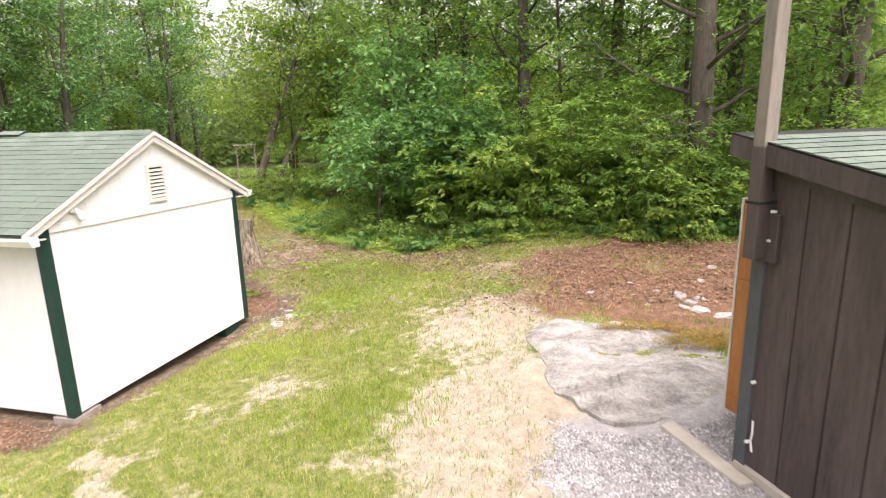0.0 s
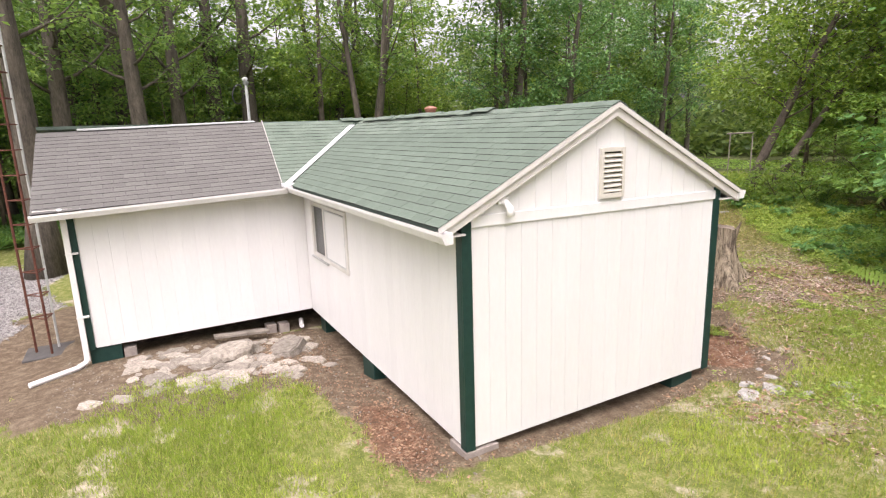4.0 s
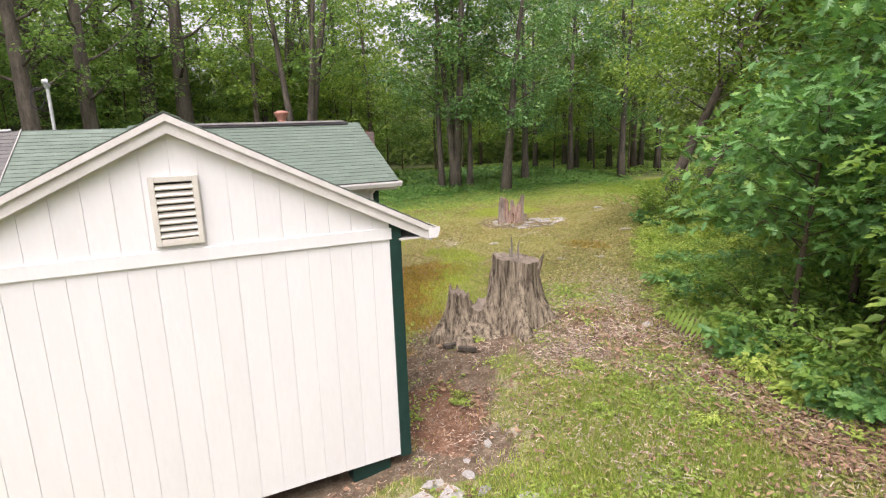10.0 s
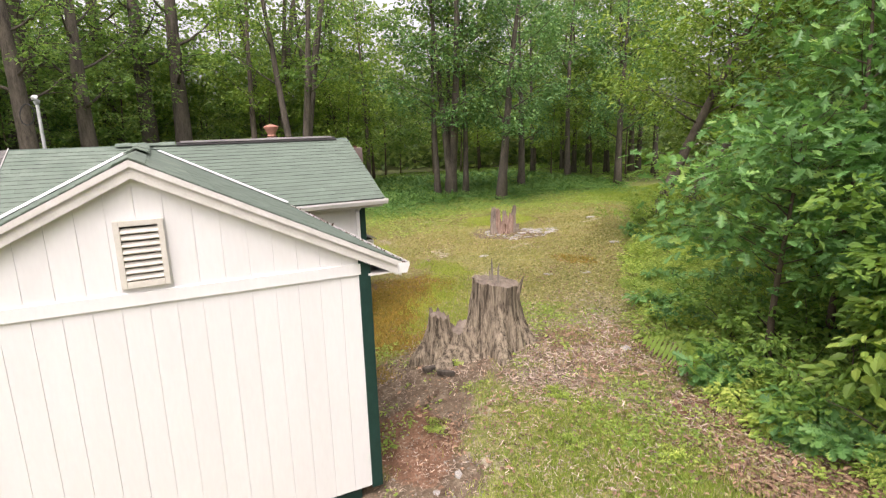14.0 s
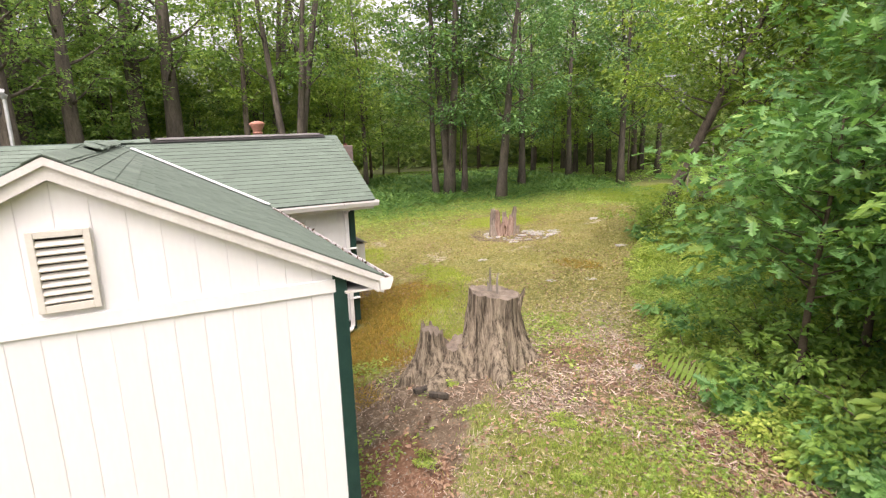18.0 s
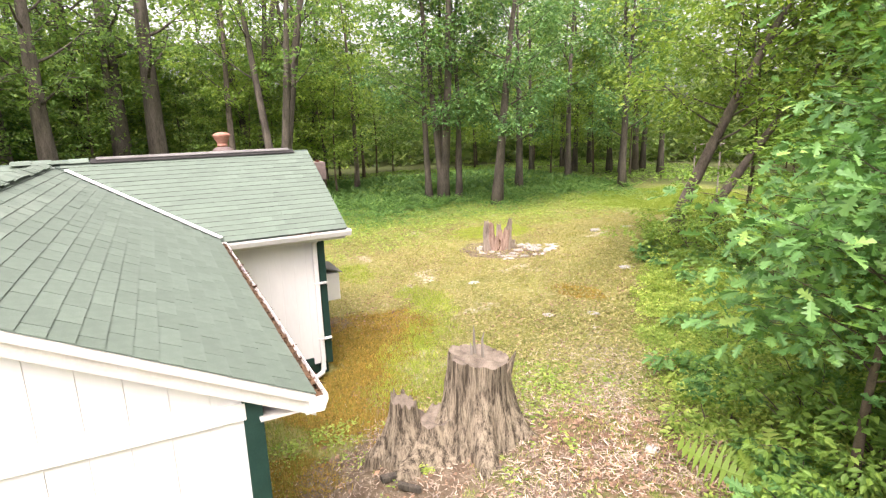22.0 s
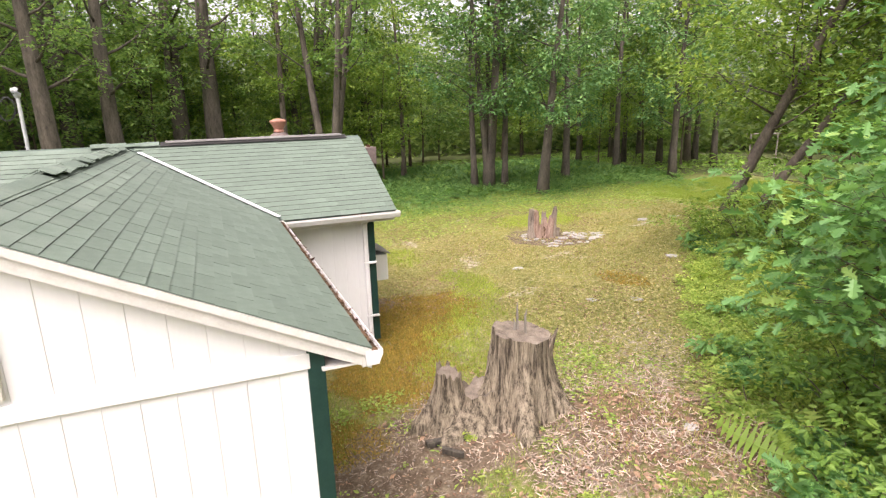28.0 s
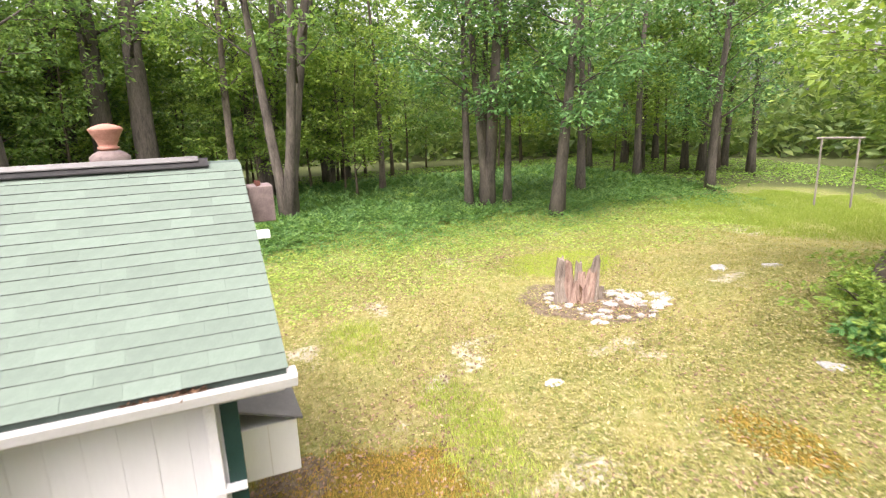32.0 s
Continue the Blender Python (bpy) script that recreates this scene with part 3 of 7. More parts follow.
def boards(parent, along, fixed, out, a0, a1, z0, top, hole=None, step=0.203, name="siding_board", seed=0):
    """Upright siding boards with open grooves between them; top is a height or a function of the place along the wall."""
    rng = random.Random(seed)
    n = max(1, round((a1 - a0) / step))
    w = (a1 - a0) / n
    for i in range(n):
        p, q = a0 + i * w + 0.0013, a0 + (i + 1) * w - 0.0013
        spans = [(z0, None)]
        if hole and q > hole[0] + 0.01 and p < hole[1] - 0.01:
            spans = [(z0, hole[2]), (hole[3], None)]
        for lo, hi in spans:
            t0 = hi if hi is not None else (top(p) if callable(top) else top)
            t1 = hi if hi is not None else (top(q) if callable(top) else top)
            if min(t0, t1) - lo < 0.02:
                continue
            d = out * (0.007 + rng.uniform(-0.0008, 0.0008))
            c = [(p, lo), (q, lo), (q, t1), (p, t0)]
            pts = [((a, fixed, z) if along == "x" else (fixed, a, z)) for a, z in c]
            bm = prism(bmesh.new(), pts, (0, d, 0) if along == "x" else (d, 0, 0))
            bmesh.ops.bevel(bm, geom=[e for e in bm.edges if abs(e.verts[0].co.z - e.verts[1].co.z) > 0.02], offset=0.0018, segments=1, affect="EDGES")
            part(name, bm, WHITE, parent)


def gable_top(y):
    return WZ - 0.5 * abs(y - WYR) - 0.13


BAND = 0.11


def band_z(y):
    return 2.105 - 0.0115 * (y - 5.05)


w_front = wall_panel("gable_wall", "y", WX1, WY0 + 0.1, WY1 - 0.1, SILL + 0.01, 2.20, -0.1)
bm = prism(bmesh.new(), [(WX1, WY0, 2.2), (WX1, WY1, 2.2), (WX1, WY1, gable_top(WY1) + 0.02), (WX1, WYR, gable_top(WYR) + 0.02), (WX1, WY0, gable_top(WY0) + 0.02)], (-0.1, 0, 0))
w_gable = part("gable_peak", bm, WHITE, house)
w_left = wall_panel("wing_wall", "x", WY0, WX0, WX1, SILL + 0.01, 2.24, 0.1, (-10.98, -9.27, 0.98, 1.84))
w_right = wall_panel("wing_wall", "x", WY1, WX0, WX1, SILL + 0.01, 2.24, -0.1)
w_mfl = wall_panel("main_wall", "y", MX1, MY0 + 0.1, WY0, SILL + 0.01, 2.05, -0.1)
w_mfr = wall_panel("main_wall", "y", MX1, WY1, MY1 - 0.1, SILL + 0.01, 2.24, -0.1)
wall_panel("main_wall", "y", MX0, MY0, MY1, SILL + 0.01, 2.24, 0.1)
for yy, t in ((MY0, 0.1), (MY1, -0.1)):
    pts = [(MX0, yy, SILL + 0.01), (MX1, yy, SILL + 0.01), (MX1, yy, 2.04), (MXR, yy, MZ - 0.24), (MX0, yy, 2.04)]
    part("end_wall", prism(bmesh.new(), pts, (0, t, 0)), WHITE, house)
part("floor_deck", box(boxed(WX0, WX1 - 0.1, WY0 + 0.1, WY1 - 0.1, -0.12, -0.02), MX0 + 0.1, MX1 - 0.1, MY0 + 0.1, MY1 - 0.1, -0.12, -0.02), DARK_WOOD, house, "dark floor joists and boards seen from below")
# added black boards: they block daylight so the crawl space stays dark
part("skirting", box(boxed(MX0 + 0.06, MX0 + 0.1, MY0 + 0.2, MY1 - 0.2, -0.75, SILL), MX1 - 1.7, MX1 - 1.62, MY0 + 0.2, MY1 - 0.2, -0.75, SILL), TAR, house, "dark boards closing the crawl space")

boards(w_front, "y", WX1, 1, WY0 + 0.09, WY1 - 0.07, SILL, lambda y: band_z(y) + 0.02, seed=1)
boards(w_gable, "y", WX1, 1, WY0 + 0.05, WY1 - 0.05, 2.15, lambda y: gable_top(y) - 0.01, seed=2)
boards(w_left, "x", WY0, -1, WX0 + 0.02, WX1 - 0.07, SILL, 2.2, (-10.98, -9.27, 0.98, 1.84), seed=3)
boards(w_right, "x", WY1, 1, WX0 + 0.02, WX1 - 0.07, SILL, 2.2, seed=4)
boards(w_mfl, "y", MX1, 1, MY0 + 0.10, WY0 - 0.02, SILL, 2.02, seed=5)
boards(w_mfr, "y", MX1, 1, WY1 + 0.02, MY1 - 0.10, SILL, 2.2, seed=6)

# band board and rake boards of the gable
part("band_board", rounded(prism(bmesh.new(), [(WX1 + 0.001, WY0 + 0.09, band_z(WY0)), (WX1 + 0.001, WY1 - 0.07, band_z(WY1)), (WX1 + 0.001, WY1 - 0.07, band_z(WY1) + BAND), (WX1 + 0.001, WY0 + 0.09, band_z(WY0) + BAND)], (0.026, 0, 0)), 0.003, 1), WHITE, house)
for sgn in (-1, 1):
    y_end = WYR + sgn * 2.17
    for nm, x, th, drop, wd, lab in (("rake_board", WX1 + 0.012, 0.072, 0.05, 0.095, ""), ("rake_trim", WEX + 0.001, 0.018, 0.004, 0.052, "white outer rake trim")):
        pts = [(x, WYR, WZ - drop), (x, y_end, WZ - drop - 1.085), (x, y_end, WZ - drop - 1.085 - wd), (x, WYR, WZ - drop - wd)]
        part(nm, prism(bmesh.new(), pts, (th, 0, 0)), TRIM_WHITE, house, lab)

# dark green corner trim, two boards to a corner
for cx, cy, sx, sy, tz in ((WX1, WY0, 1, -1, 2.22), (WX1, WY1, 1, 1, 2.22), (MX1, MY0, 1, -1, 2.05), (MX1, MY1, 1, 1, 2.22)):
    tr = part("corner_trim", rounded(boxed(*sorted((cx + sx * 0.001, cx + sx * 0.026)), *sorted((cy + sy * 0.024, cy - sy * 0.088)), SILL - 0.02, tz), 0.003, 1), GREEN_TRIM, house, "dark green corner board")
    part("trim_return", rounded(boxed(*sorted((cx, cx - sx * 0.088)), *sorted((cy + sy * 0.001, cy + sy * 0.024)), SILL - 0.02, tz), 0.003, 1), GREEN_TRIM, tr)

# block piers
for px, py, wx, wy, m, top in ((-6.14, 5.13, 0.34, 0.40, BLOCK, SILL - 0.03), (-6.2, 8.3, 0.3, 0.4, GREEN_TRIM, SILL), (-8.7, 5.07, 0.42, 0.24, GREEN_TRIM, SILL), (-11.62, 1.62, 0.2, 0.44, GREEN_TRIM, SILL),
                               (-11.66, 10.3, 0.2, 0.42, GREEN_TRIM, SILL), (-11.3, 5.18, 0.3, 0.2, GREEN_TRIM, SILL), (-8.7, 8.5, 0.4, 0.2, BLOCK, SILL), (-14.9, 1.8, 0.4, 0.4, BLOCK, SILL), (-14.9, 10.2, 0.4, 0.4, BLOCK, SILL)):
    part("pier", rounded(boxed(px - wx / 2, px + wx / 2, py - wy / 2, py + wy / 2, gz(px, py) - 0.12, top), 0.012, 2), m, house, "green-painted block pier" if m is GREEN_TRIM else "bare concrete block pier")

# roof decks
TH = Vector((0, 0, -0.055))


def mz(x):
    return MZ - 0.522 * abs(x - MXR)


def wz(y):
    return WZ - 0.5 * abs(y - WYR)


def main_pt(x, y):
    return (x, y, mz(x))


def wing_pt(x, y):
    return (x, y, wz(y))


roof_mr = part("roof", prism(bmesh.new(), [main_pt(MXR, WYR), main_pt(MXR + EAVE, WYR + EAVE), main_pt(MXR + EAVE, MYB), main_pt(MXR, MYB)], TH), DECK, house, "green three-tab shingle roof slope")
DROP = 0.1  # the grey end has settled a little
SLANT = 0.2  # the seam between grey and green leans towards the valley
low = Vector((0, 0, -DROP))
roof_ml = part("roof", prism(bmesh.new(), [main_pt(MXR, GREY_END + SLANT), Vector(main_pt(MXR, MYA)) + low, Vector(main_pt(MXR + EAVE, MYA)) + low, main_pt(MXR + EAVE, GREY_END)], TH), DECK_GREY, house, "weathered grey shingle roof slope")
roof_mg = part("roof", prism(bmesh.new(), [main_pt(MXR, WYR), main_pt(MXR, GREY_END + SLANT), main_pt(MXR + EAVE, GREY_END), main_pt(MXR + EAVE, WYR - EAVE)], TH), DECK, house, "green shingle roof beside the valley")
roof_b = part("roof", prism(bmesh.new(), [main_pt(MXR, MYA), main_pt(MXR, MYB), main_pt(MXR - EAVE, MYB), main_pt(MXR - EAVE, MYA)], TH), DECK, house)
roof_wr = part("roof", prism(bmesh.new(), [wing_pt(WEX, WYR), wing_pt(WEX, WYR + 2.15), wing_pt(-11.23, WYR + 2.15), wing_pt(MXR + 0.03, WYR)], TH), DECK, house, "green shingle slope of the wing")
roof_wl = part("roof", prism(bmesh.new(), [wing_pt(WEX, WYR), wing_pt(MXR + 0.03, WYR), wing_pt(-11.23, WYR - 2.15), wing_pt(WEX, WYR - 2.15)], TH), DECK, house, "green shingle slope of the wing")

# soffit and fascia
for y0, y1, nm in ((WY0 - 0.33, WY0, "soffit"), (WY1, WY1 + 0.33, "soffit")):
    part(nm, boxed(-11.2, WEX - 0.02, y0, y1, 2.05, 2.065), TRIM_WHITE, house)
part("soffit", boxed(MX1, MX1 + 0.29, MYA + 0.04, WY0 - 0.34, 1.965, 1.98), TRIM_WHITE, house)
part("soffit", boxed(MX1, MX1 + 0.29, WY1 + 0.34, MYB - 0.04, 2.01, 2.025), TRIM_WHITE, house)
GUT = [(0, 0), (0, -0.1), (0.085, -0.1), (0.115, -0.03), (0.115, 0.0), (0.109, 0.0), (0.109, -0.026), (0.081, -0.093), (0.006, -0.093), (0.006, 0)]


def gutter(a, b, side, label="white aluminium gutter", droop=0.0):
    bm = bmesh.new()
    sweep(bm, (a, Vector(b) - Vector((0, 0, droop))), GUT, side)
    d = (Vector(b) - Vector(a)).normalized()
    for p in (Vector(a), Vector(b) - Vector((0, 0, droop))):
        q = [p + Vector(side) * x + Vector((0, 0, z)) for x, z in GUT[:5]]
        prism(bm, q, d * 0.004)
    return part("gutter", bm, GUTTER, house, label)


GZT = 2.145
gutter((-11.05, WYR - 2.13, GZT), (WEX + 0.16, WYR - 2.11, GZT - 0.015), (0, -1, 0))
g_wr = gutter((-11.05, WYR + 2.13, GZT), (WEX + 0.02, WYR + 2.13, GZT), (0, 1, 0), "white gutter clogged with rotten leaves")
GZM = 2.105
gutter((MXR + EAVE - 0.02, WYR - 2.22, GZM + 0.02), (MXR + EAVE - 0.02, MYA - 0.02, GZM), (1, 0, 0), "grey-streaked white gutter", 0.1)
g_mr = gutter((MXR + EAVE - 0.02, WYR + 2.22, GZM), (MXR + EAVE - 0.02, MYB + 0.05, GZM), (1, 0, 0), "white gutter with a wad of leaves")
gutter((MXR - EAVE + 0.02, MYA, GZT), (MXR - EAVE + 0.02, MYB + 0.42, GZT), (-1, 0, 0))
# fascia behind the gutters
for a, b, side in (((-11.05, WYR - 2.128, 2.05), (WEX, WYR - 2.128, 2.05), 1), ((-11.05, WYR + 2.128, 2.05), (WEX, WYR + 2.128, 2.05), -1)):
    part("fascia", boxed(a[0], b[0], min(a[1], a[1] + side * 0.02), max(a[1], a[1] + side * 0.02), 2.03, 2.10), TRIM_WHITE, house)
for y0, y1 in ((MYA + 0.02, WYR - 2.22), (WYR + 2.22, MYB - 0.02)):
    part("fascia", boxed(MXR + EAVE - 0.045, MXR + EAVE - 0.022, y0, y1, 1.95, 2.06), TRIM_WHITE, house)


def debris(parent, x0, x1, y0, y1, z, n, size, seed):
    r = np.random.default_rng(seed)
    p = np.stack([r.uniform(x0, x1, n), r.uniform(y0, y1, n), z + r.uniform(0, 0.03, n)], -1)
    me = scatter_mesh("leaf_debris", *LEAF4, p, r.normal(size=(n, 3)) * (1, 1, 0.4), r.normal(size=(n, 3)) * 0.6 + (0, 0, 1), r.uniform(0.5, 1.3, n) * size)
    ob = put("leaf_debris", me, DEBRIS, parent, "rotten brown leaves")
    ob["kind"] = "stuff"


part("debris_bed", boxed(-11.0, WEX, WYR + 2.14, WYR + 2.236, GZT - 0.092, GZT - 0.035), DEBRIS, g_wr, "bed of rotten leaves")
debris(g_wr, -11.0, WEX, WYR + 2.14, WYR + 2.235, GZT - 0.035, 900, 0.05, 3)
debris(g_mr, -11.2, -11.13, 10.0, 10.42, GZM - 0.03, 140, 0.045, 4)

# valley flashings
for sgn, wdt in ((-1, 0.055), (1, 0.035)):
    a = Vector((MXR + 0.27, WYR + sgn * 0.27, MZ - 0.135 + 0.018))
    b = Vector((MXR + EAVE + 0.02, WYR + sgn * (EAVE + 0.02), MZ - 0.5 * EAVE + 0.012))
    side = Vector((-sgn * 0.7071, 0.7071, 0)) * wdt
    bm = prism(bmesh.new(), [a - side, a + side, b + side, b - side], (0, 0, 0.012))
    part("valley_flashing", bm, FLASH, house, "white-painted valley flashing")
part("valley_flashing", rounded(boxed(-11.24, -11.06, WYR - 2.30, WYR - 2.10, 2.13, 2.20), 0.02, 2), FLASH, house, "lumpy white sealed gutter joint")

# ridge caps
rng = random.Random(5)


def ridge_cap(path_a, path_b, mat_, wide, lift, seg, name, label, jitter=0.012, step=0.02):
    a, b = Vector(path_a), Vector(path_b)
    n = max(1, round((b - a).length / seg))
    d = (b - a).normalized()
    s = Vector((-d.y, d.x, 0))
    for i in range(n):
        p, q = a.lerp(b, i / n) - d * step, a.lerp(b, (i + 1) / n)
        j = rng.uniform(-jitter, jitter)
        k = lift + rng.uniform(0, jitter)
        z0 = Vector((0, 0, k))
        z1 = Vector((0, 0, k - 0.5 * wide + rng.uniform(0, jitter)))
        z2 = Vector((0, 0, k - 0.5 * wide + rng.uniform(0, jitter)))
        bm = bmesh.new()
        for side, zz in ((s, z1), (-s, z2)):
            prism(bm, [p + z0, q + z0 + Vector((0, 0, 0.006)), q + side * wide + zz + Vector((0, 0, 0.006)), p + side * (wide + j) + zz], (0, 0, 0.007))
        part(name, bm, mat_, roof_b, label)


ridge_cap((WEX, WYR, WZ), (-8.2, WYR, WZ), SHINGLE, 0.11, 0.005, 0.27, "ridge_cap", "curled green ridge shingle", 0.004)
ridge_cap((-8.2, WYR, WZ), (-12.9, WYR, WZ), SHINGLE, 0.13, 0.022, 0.2, "ridge_cap", "curled green ridge shingle", 0.022)
ridge_cap((MXR, 6.4, MZ), (MXR, 7.4, MZ), SHINGLE, 0.13, 0.02, 0.25, "ridge_cap", "curled green ridge shingle", 0.018)
for k, (dy, z0, w) in enumerate(((0.0, 0.014, 0.14), (0.08, 0.034, 0.085))):
    bm = bmesh.new()
    for sgn in (-1, 1):
        prism(bm, [(MXR, 7.42 + dy, MZ + z0 + 0.01), (MXR, 10.62 - dy, MZ + z0 + 0.01), (MXR + sgn * w, 10.62 - dy, MZ + z0 - 0.5 * w + 0.018), (MXR + sgn * w, 7.42 + dy, MZ + z0 - 0.5 * w + 0.018)], (0, 0, 0.009))
    part("ridge_vent", bm, TAR if k == 0 else SHINGLE_GREY, house, "dark lifted ridge strip")
bm = bmesh.new()
for sgn in (-1, 1):
    prism(bm, [(MXR, 1.6, MZ + 0.02 - 0.8 * DROP), (MXR, 4.6, MZ + 0.02), (MXR + sgn * 0.07, 4.6, MZ - 0.005), (MXR + sgn * 0.07, 1.6, MZ - 0.005 - 0.8 * DROP)], (0, 0, 0.012))
part("ridge_vent", bm, STEEL, house, "pale grey metal ridge strip")
bm = prism(bmesh.new(), [(MXR, GREY_END + SLANT - 0.008, MZ + 0.02), (MXR, GREY_END + SLANT + 0.008, MZ + 0.02), (MXR + EAVE, GREY_END + 0.008, mz(MXR + EAVE) + 0.02), (MXR + EAVE, GREY_END - 0.008, mz(MXR + EAVE) + 0.02)], (0, 0, 0.012))
part("seam_strip", bm, MORTAR, house, "pale seam between grey and green shingles")

# gable vent
vent = part("gable_vent", boxed(WX1 + 0.012, WX1 + 0.022, 6.67, 6.99, 2.26, 2.75), TAR, house, "louvred cream gable vent")
for y0, y1, z0, z1 in ((6.658, 6.70, 2.235, 2.772), (6.965, 7.007, 2.235, 2.772), (6.70, 6.965, 2.235, 2.288), (6.70, 6.965, 2.728, 2.772)):
    part("vent_frame", rounded(boxed(WX1 + 0.012, WX1 + 0.05, y0, y1, z0, z1), 0.005, 2), VENT_PAINT, vent)
for i in range(8):
    z = 2.298 + i * 0.053
    bm = prism(bmesh.new(), [(WX1 + 0.014, 6.70, z + 0.034), (WX1 + 0.014, 6.965, z + 0.034), (WX1 + 0.046, 6.965, z), (WX1 + 0.046, 6.70, z)], (0.006, 0, 0.009))
    part("vent_slat", bm, VENT_PAINT, vent)

# flood light fitting on the gable
lamp = part("flood_light", rounded(boxed(WX1 + 0.011, WX1 + 0.055, 5.34, 5.46, 2.30, 2.37), 0.012, 2), GUTTER, house, "small white outdoor lamp")
bm = tube(bmesh.new(), [(WX1 + 0.04, 5.42, 2.33), (WX1 + 0.11, 5.43, 2.27), (WX1 + 0.13, 5.43, 2.19)], [0.024, 0.036, 0.04], 12)
smooth(part("lamp_head", bm, GUTTER, lamp))

# window in the wing: one sash glazed, the other boarded
win = part("window", boxed(-10.98, -9.27, WY0 + 0.045, WY0 + 0.06, 0.98, 1.84), GLASS_DARK, house, "sliding window, one half dark glass, one half white panel")
for x0, x1, z0, z1 in ((-11.02, -10.94, 0.94, 1.88), (-9.31, -9.23, 0.94, 1.88), (-10.94, -9.31, 0.94, 1.0), (-10.94, -9.31, 1.82, 1.88), (-10.34, -10.28, 1.0, 1.82)):
    part("window_frame", rounded(boxed(x0, x1, WY0 - 0.03, WY0 + 0.05, z0, z1), 0.004, 1), TRIM_WHITE, win)
part("window_pane", boxed(-10.94, -10.34, WY0 + 0.012, WY0 + 0.018, 1.0, 1.82), GLASS_DARK, win, "dark glass pane")
part("window_panel", rounded(boxed(-10.255, -9.335, WY0 - 0.02, WY0 + 0.02, 1.025, 1.795), 0.004, 1), WHITE, win, "white blind panel")
for x0, x1, z0, z1 in ((-10.27, -10.25, 1.01, 1.81), (-9.34, -9.32, 1.01, 1.81), (-10.25, -9.34, 1.01, 1.03), (-10.25, -9.34, 1.79, 1.81)):
    part("gasket", boxed(x0, x1, WY0 - 0.026, WY0 - 0.018, z0, z1), STEEL, win, "grey edge of the panel")
part("window_sill", rounded(boxed(-11.04, -10.2, WY0 - 0.05, WY0 + 0.0, 0.905, 0.938), 0.004, 1), STEEL, win, "grey sill")
part("interior_floor", boxed(MX0 + 0.1, WX1 - 0.2, WY0 + 0.2, WY1 - 0.2, 0.0, 0.02), DARK_WOOD, house)

# downspouts
dx, dy = MX1 + 0.06, MY0 - 0.04
sp = part("downspout", rounded(boxed(dx - 0.03, dx + 0.03, dy - 0.04, dy + 0.04, gz(dx, dy) + 0.08, 1.85), 0.008, 2), GUTTER, house, "white downspout with an elbow at its foot")
bm = bmesh.new()
tube(bm, [(MX1 + 0.30, dy, 2.06), (MX1 + 0.28, dy, 1.98), (dx + 0.02, dy, 1.86), (dx, dy, 1.78)], 0.04, 8)
part("elbow", bm, GUTTER, sp)
g0 = gz(dx, dy)
ex, ey = -10.95, 0.72
tube_path = [(dx, dy, g0 + 0.16), (dx + 0.02, dy - 0.02, g0 + 0.075), (dx + 0.14, dy - 0.13, g0 + 0.05), (ex, ey - 0.05, gz(ex, ey) + 0.04)]
part("elbow", tube(bmesh.new(), tube_path, 0.043, 8), GUTTER, sp)
for z in (0.35, 1.35):
    part("strap", rounded(boxed(dx - 0.04, dx + 0.04, dy - 0.045, dy + 0.12, z, z + 0.025), 0.003, 1), GUTTER, sp)
dx2, dy2 = MX1 + 0.055, MY1 - 0.15
sp2 = part("downspout", rounded(boxed(dx2 - 0.03, dx2 + 0.03, dy2 - 0.035, dy2 + 0.035, gz(dx2, dy2) + 0.12, 1.9), 0.008, 2), GUTTER, house, "white downspout laid out over the grass")
part("elbow", tube(bmesh.new(), [(MX1 + 0.28, dy2, 2.06), (MX1 + 0.26, dy2, 1.98), (dx2 + 0.02, dy2, 1.9), (dx2, dy2, 1.82)], 0.04, 8), GUTTER, sp2)
part("elbow", tube(bmesh.new(), [(dx2, dy2, gz(dx2, dy2) + 0.2), (dx2 + 0.03, dy2 - 0.03, gz(dx2, dy2) + 0.09), (dx2 + 0.10, dy2 - 0.16, gz(dx2, dy2) + 0.06), (dx2 + 0.17, dy2 - 1.0, gz(dx2 + 0.17, dy2 - 1.0) + 0.05)], 0.042, 8), GUTTER, sp2)
for z in (0.25, 1.2):
    part("strap", rounded(boxed(dx2 - 0.04, dx2 + 0.04, dy2 - 0.045, dy2 + 0.17, z, z + 0.025), 0.003, 1), GUTTER, sp2)
part("patch_board", boxed(MX1 + 0.012, MX1 + 0.022, 9.98, 10.26, SILL - 0.02, SILL + 0.12), GREEN_TRIM, house, "dark green patch at the wall's foot")

# white meter box with a sloping grey lid on the end wall
mb = part("utility_box", rounded(boxed(-13.15, -12.38, MY1 + 0.005, MY1 + 0.49, 0.58, 1.08), 0.006, 1), WHITE, house, "white boxed-in cover with a sloping grey lid")
part("lid", prism(bmesh.new(), [(-13.2, MY1 + 0.005, 1.27), (-12.34, MY1 + 0.005, 1.27), (-12.34, MY1 + 0.54, 1.085), (-13.2, MY1 + 0.54, 1.085)], (0, 0, 0.02)), SHINGLE_GREY, mb, "grey shingled lid")
part("cover_rib", boxed(-12.382, -12.374, MY1 + 0.24, MY1 + 0.25, 0.59, 1.07), TRIM_WHITE, mb)

